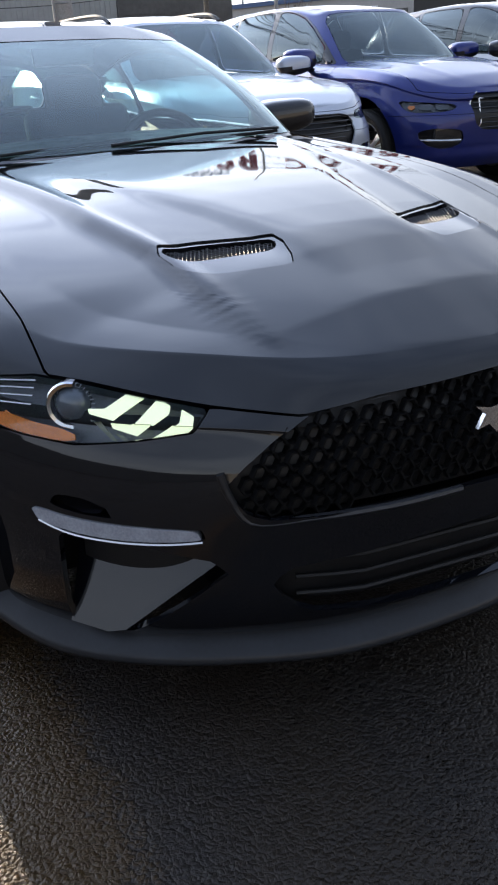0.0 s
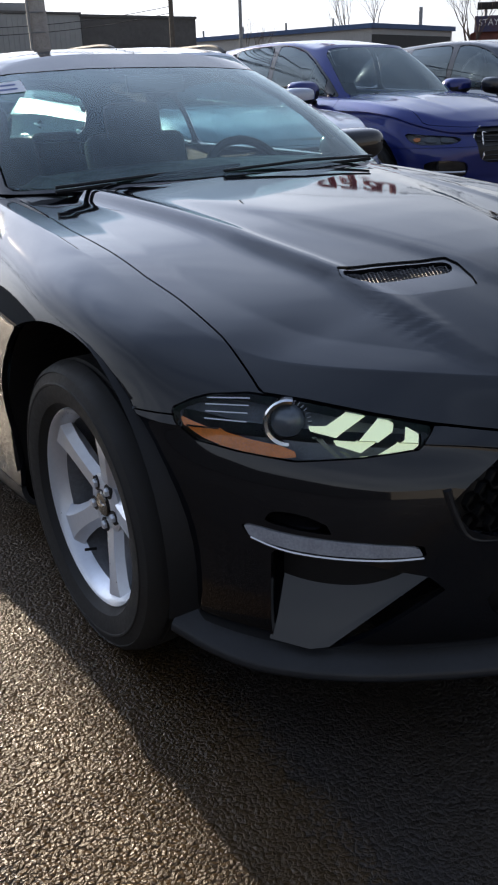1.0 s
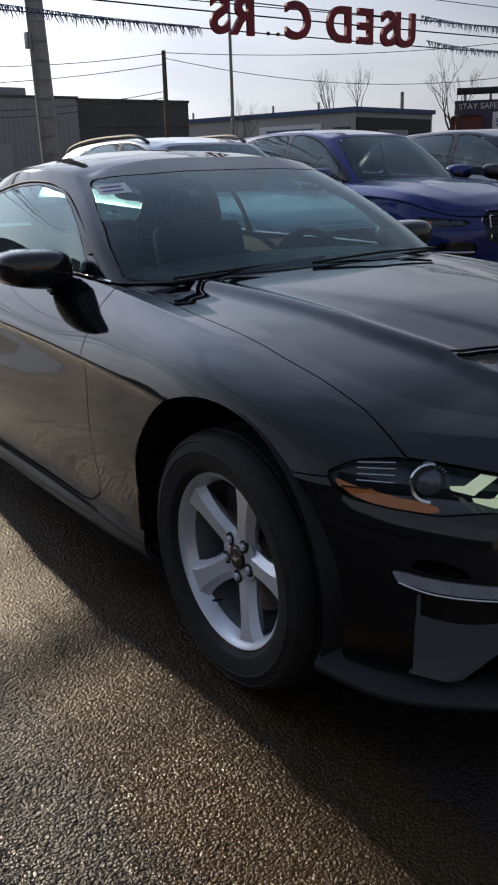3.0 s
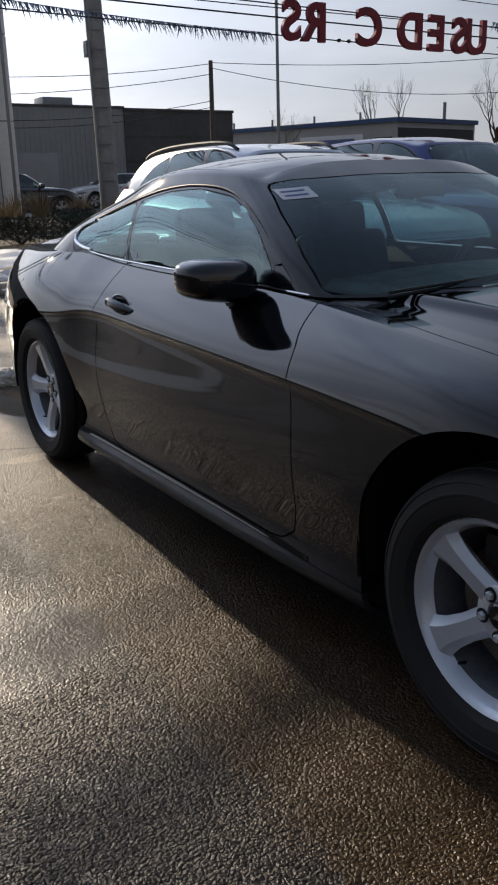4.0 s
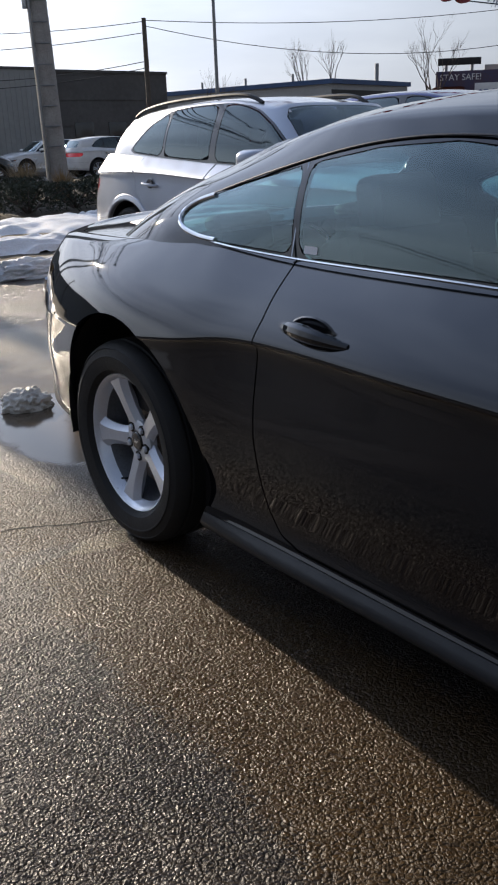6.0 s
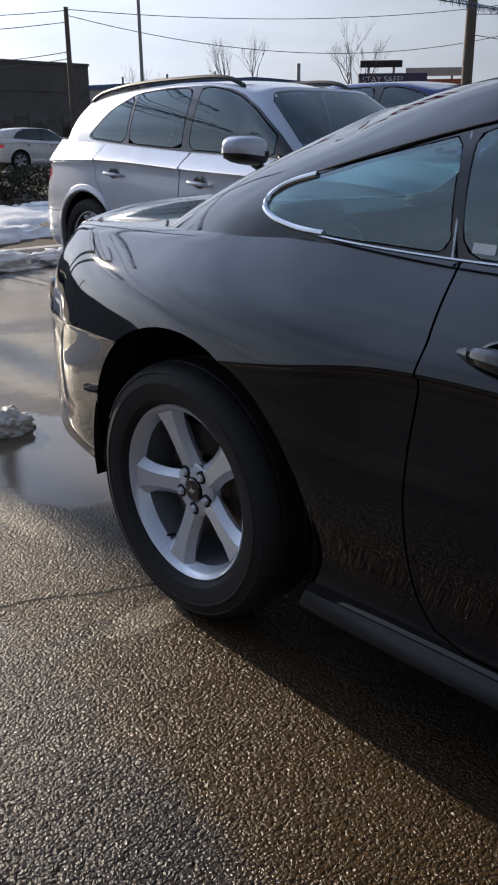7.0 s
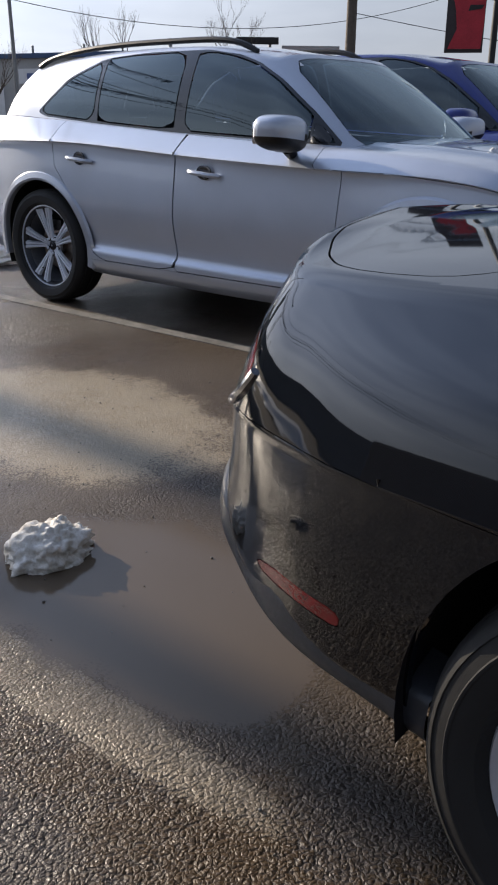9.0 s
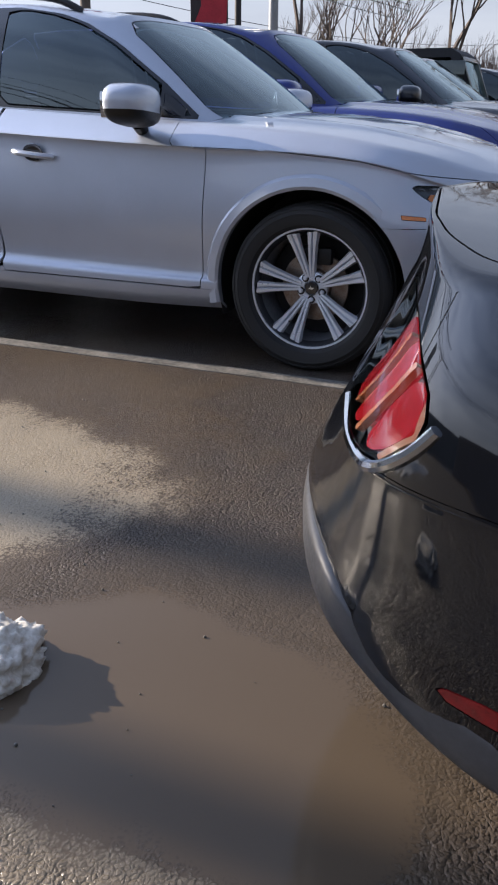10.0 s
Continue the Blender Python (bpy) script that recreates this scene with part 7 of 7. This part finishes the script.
# row of shops with a blue roof edge: a long side that runs away and a short dark front
shop = thing("shop_row", "long low pale shop building with a blue roof edge", "building", kind="structure")
ang = math.atan2(85.3 - 63.3, 51.3 - 56.3)
ux, uy = math.cos(ang), math.sin(ang)
bm = bmesh.new()
p = [(56.6, 63.6), (69.5, 66.0), (64.0, 95.0), (50.2, 90.0)]
add_prism(bm, p, 6.1)
part("wall", bm, WHITE_WALL, shop, smooth=False)
bm = bmesh.new()
add_prism(bm, [(56.4, 63.3), (69.8, 65.8), (64.2, 95.3), (49.9, 90.2)], .42, pose(0, 0, 6.1))
part("roof_edge", bm, NAVY_TRIM, shop, smooth=False)


def on_shop(s0, s1, z0, z1, mat, name, front=False, out=.06):
    a, b = ((56.6, 63.6), (50.2, 90.0)) if not front else ((56.6, 63.6), (69.5, 66.0))
    L = math.hypot(b[0] - a[0], b[1] - a[1])
    dx, dy = (b[0] - a[0]) / L, (b[1] - a[1]) / L
    nx_, ny_ = (-dy, dx) if not front else (dy, -dx)
    q = [(a[0] + dx * s + nx_ * o, a[1] + dy * s + ny_ * o) for s, o in ((s0, -.02), (s1, -.02), (s1, out), (s0, out))]
    bm = bmesh.new()
    add_prism(bm, q, z1 - z0, pose(0, 0, z0))
    bmesh.ops.recalc_face_normals(bm, faces=bm.faces)
    return part(name, bm, mat, shop, smooth=False)


on_shop(0, 12.8, .2, 5.6, BLACK_SIGN, "dark_front", True)
on_shop(3.6, 8.6, 4.0, 4.5, GREY_WALL, "name_bar", True, .12)
on_shop(4.0, 12.0, 3.9, 5.2, SIGN_WHITE, "sign_board", False, .12)
on_shop(5.0, 11.0, 4.3, 4.8, INK, "name_bar", False, .16)
on_shop(.6, 2.6, 3.2, 4.8, WINDOW_DARK, "window")
for s in (14, 18, 22):
    on_shop(s, s + 2.6, .3, 3.6, SIGN_WHITE, "roller_door")
for s in (3, 9, 15, 21):
    bm = bmesh.new()
    add_tube(bm, [(56.2 + ux * s * .9, 65 + uy * s, 6.4), (56.2 + ux * s * .9, 65 + uy * s, 7.2)], .12, 8)
    part("roof_vent", bm, GALV, shop)
bm = bmesh.new()
add_tube(bm, [(66.0, 67, 6.4), (66.0, 67, 8.3)], .2, 8)
part("roof_vent", bm, GALV, shop)

# billboards
def billboard(x, y, z0, w, h, turn, mat, label):
    t = thing("billboard", label, "billboard", "roadside billboards")
    bm = bmesh.new()
    add_box(bm, (-w / 2, -.1, z0), (w / 2, .1, z0 + h), .02)
    part("board", bm, mat, t)
    for q in (-1, 1):
        bm = bmesh.new()
        add_tube(bm, [(q * w * .3, .2, 0), (q * w * .3, .2, z0 + h * .9)], .12, 8)
        part("post", bm, GALV, t)
    t.matrix_world = pose(x, y, 0, 0, 0, turn)
    return t


BOARD_BLUE = material("faded blue board", (.05, .06, .14), .5, vary=.4, scale=1.2, second=(.09, .05, .07))
ORANGE = material("orange panel", (.42, .13, .05), .5, vary=.3, scale=2)
bb = billboard(54.2, 45.6, 3.3, 5.2, 2.5, -48, BOARD_BLUE, "dark blue roadside billboard with a pale price panel")
words("lettering", "STAY SAFE!", .62, SIGN_WHITE, pose(-2.3, -.13, 5.15, 90, 0, 0), .01, bb)
bm = bmesh.new()
add_box(bm, (.3, -.16, 3.4), (2.6, -.11, 4.9), .01)
part("price_panel", bm, SIGN_WHITE, bb)
words("lettering", "$7.99", .8, INK, pose(.5, -.18, 3.9, 90, 0, 0), .01, bb)
bm = bmesh.new()
add_box(bm, (-2.9, -.15, 3.5), (-.4, -.11, 4.7), .3)
part("picture_patch", bm, material("reddish picture", (.25, .09, .07), .6, vary=.6, scale=1.5), bb)
b2 = billboard(57.4, 43.4, 3.2, 4.0, 2.2, -50, ORANGE, "orange and white roadside billboard")
bm = bmesh.new()
add_box(bm, (-1.9, -.16, 4.1), (1.9, -.11, 4.6), .01)
part("price_panel", bm, SIGN_WHITE, b2)
b3 = billboard(54.0, 46.6, 6.25, 3.2, .5, -48, BLACK_SIGN, "narrow dark roadside board on posts")
b4 = billboard(58.0, 44.5, 5.7, 4.5, .6, -48, GREY_WALL, "narrow grey roadside board on posts")

# lamp-post banner with a red car shape
ban = thing("banner", "tall dark banner with a red car shape beside a pole", "banner")
bm = bmesh.new()
add_box(bm, (-.52, -.02, 2.9), (.52, .02, 6.2), .01)
part("sheet", bm, material("dark banner", (.05, .045, .05), .6, vary=.3, scale=2), ban)
bm = bmesh.new()
add_prism(bm, [(-.44, 3.0), (.46, 3.0), (.50, 3.6), (.50, 4.35), (.2, 4.75), (-.1, 4.8), (-.42, 4.45), (-.28, 4.0), (-.22, 3.5)], .03, pose(0, -.025, 0, 90, 0, 0))
part("red_shape", bm, material("red print", (.50, .03, .05), .5, vary=.3, scale=3), ban)
bm = bmesh.new()
add_prism(bm, [(.05, 3.95), (.40, 4.0), (.48, 4.1), (.1, 4.1)], .04, pose(0, -.025, 0, 90, 0, 0))
part("dark_shape", bm, BLACK_SIGN, ban)
bm = bmesh.new()
add_lathe(bm, [(.10, 0), (.08, 8)], 12, pose(.80, 0, 0))
part("shaft", bm, BLACK_SIGN, ban)
ban.matrix_world = pose(22.4, 14.4, 0, 0, 0, -62)


# ---- bare trees ----
def bare_tree(bm, base, h, seed, spread=.5, levels=5, sides=5, forks=(2, 3, 3), taper=.72):
    rng = random.Random(seed)

    def grow(p, d, length, r, lev):
        n = 3
        pts, rad = [p], [r]
        for k in range(n):
            d = (d + Vector((rng.uniform(-.16, .16), rng.uniform(-.16, .16), rng.uniform(-.02, .12)))).normalized()
            p = p + d * length / n
            pts.append(p)
            rad.append(r * (1 - .35 * (k + 1) / n))
        add_tube(bm, pts, rad, sides if lev > 3 else 3, False)
        if lev == 0:
            return
        for k in range(rng.choice(forks) if lev > 1 else 3):
            a, b = rng.uniform(0, 6.28), rng.uniform(.35, .9) * spread * 1.6
            side = d.orthogonal().normalized()
            side.rotate(Matrix.Rotation(a, 3, d))
            nd = (d + side * b + Vector((0, 0, .12))).normalized()
            grow(pts[rng.choice((2, 3, 3))], nd, length * rng.uniform(.6, .82), rad[-1] * taper, lev - 1)

    grow(Vector(base), Vector((0, 0, 1)), h * .34, h * .022, levels)


for x, y, h, seed in ((51.5, 46.5, 8.8, 5), (47.9, 72, 8.5, 9), (61.7, 72, 11.5, 12), (65.0, 72, 12.3, 13)):
    t = thing("bare_tree", "leafless winter tree with a rounded branching crown", "tree", "bare trees")
    bm = bmesh.new()
    if seed == 5:
        bare_tree(bm, (0, 0, 0), h, seed, .46, 6, 5, (2, 3, 3), .80)
    else:
        bare_tree(bm, (0, 0, 0), h, seed, .30)
    part("crown", bm, BARK, t)
    t.matrix_world = pose(x, y, 0)
bm = bmesh.new()
rw = random.Random(77)
for k in range(46):
    a = radians(rw.uniform(65.5, 96))
    d = rw.uniform(40, 62)
    bare_tree(bm, (d * math.sin(a), d * math.cos(a), 0), rw.uniform(6.0, 10.5), 200 + k, .42, 4, 4)
tagged(part("bare_woods", bm, BARK), "band of leafless trees behind the lot", "woods", kind="stuff")
BRUSH = material("brown winter brush", (.16, .115, .09), .95, vary=.5, scale=.8, second=(.09, .06, .05))
rb = random.Random(5)
v, f = [], []
for k in range(9000):
    a, d = radians(rb.uniform(66, 100)), rb.uniform(46, 60)
    p = Vector((d * math.sin(a), d * math.cos(a), 0))
    hh = rb.uniform(1.2, 4.2)
    s, lean = rb.uniform(.02, .05), Vector((rb.uniform(-.6, .6), rb.uniform(-.6, .6), hh))
    i = len(v)
    v += [tuple(p + Vector((-s, s, 0))), tuple(p + Vector((s, -s, 0))), tuple(p + lean)]
    f.append((i, i + 1, i + 2))
me = bpy.data.meshes.new("winter_brush")
me.from_pydata(v, [], f)
me.materials.append(BRUSH)
tagged(new("winter_brush", me), "brown leafless brush below the trees", "brush", kind="stuff")

# unseen plain walls added behind the camera, closing the lot and darkening paint reflections
back = thing("showroom", "plain dark wall added out of view to darken reflections", "building", kind="structure")
bm = bmesh.new()
add_box(bm, (-20.5, -30, 0), (-20, 30, 4.0))
part("wall", bm, DARK_WALL, back, smooth=False)
bm = bmesh.new()
add_box(bm, (-40, -26.5, 0), (40, -26, 4.5))
part("wall", bm, DARK_WALL, back, smooth=False)

# two street lamps by the road, up the sun from the lot
for x, y, r in ((-.02, 24.0, .15), (.95, 27.0, .17)):
    t = thing("street_lamp", "tall slim grey steel street lamp post", "street lamp", "street lamps")
    bm = bmesh.new()
    add_lathe(bm, [(r, 0), (r * .8, 9.5)], 12)
    part("shaft", bm, GALV, t)
    bm = bmesh.new()
    add_tube(bm, [(0, 0, 9.4), (.6, 0, 9.8), (1.4, 0, 9.85)], .05, 6)
    part("arm", bm, GALV, t)
    t.matrix_world = pose(x, y, 0)
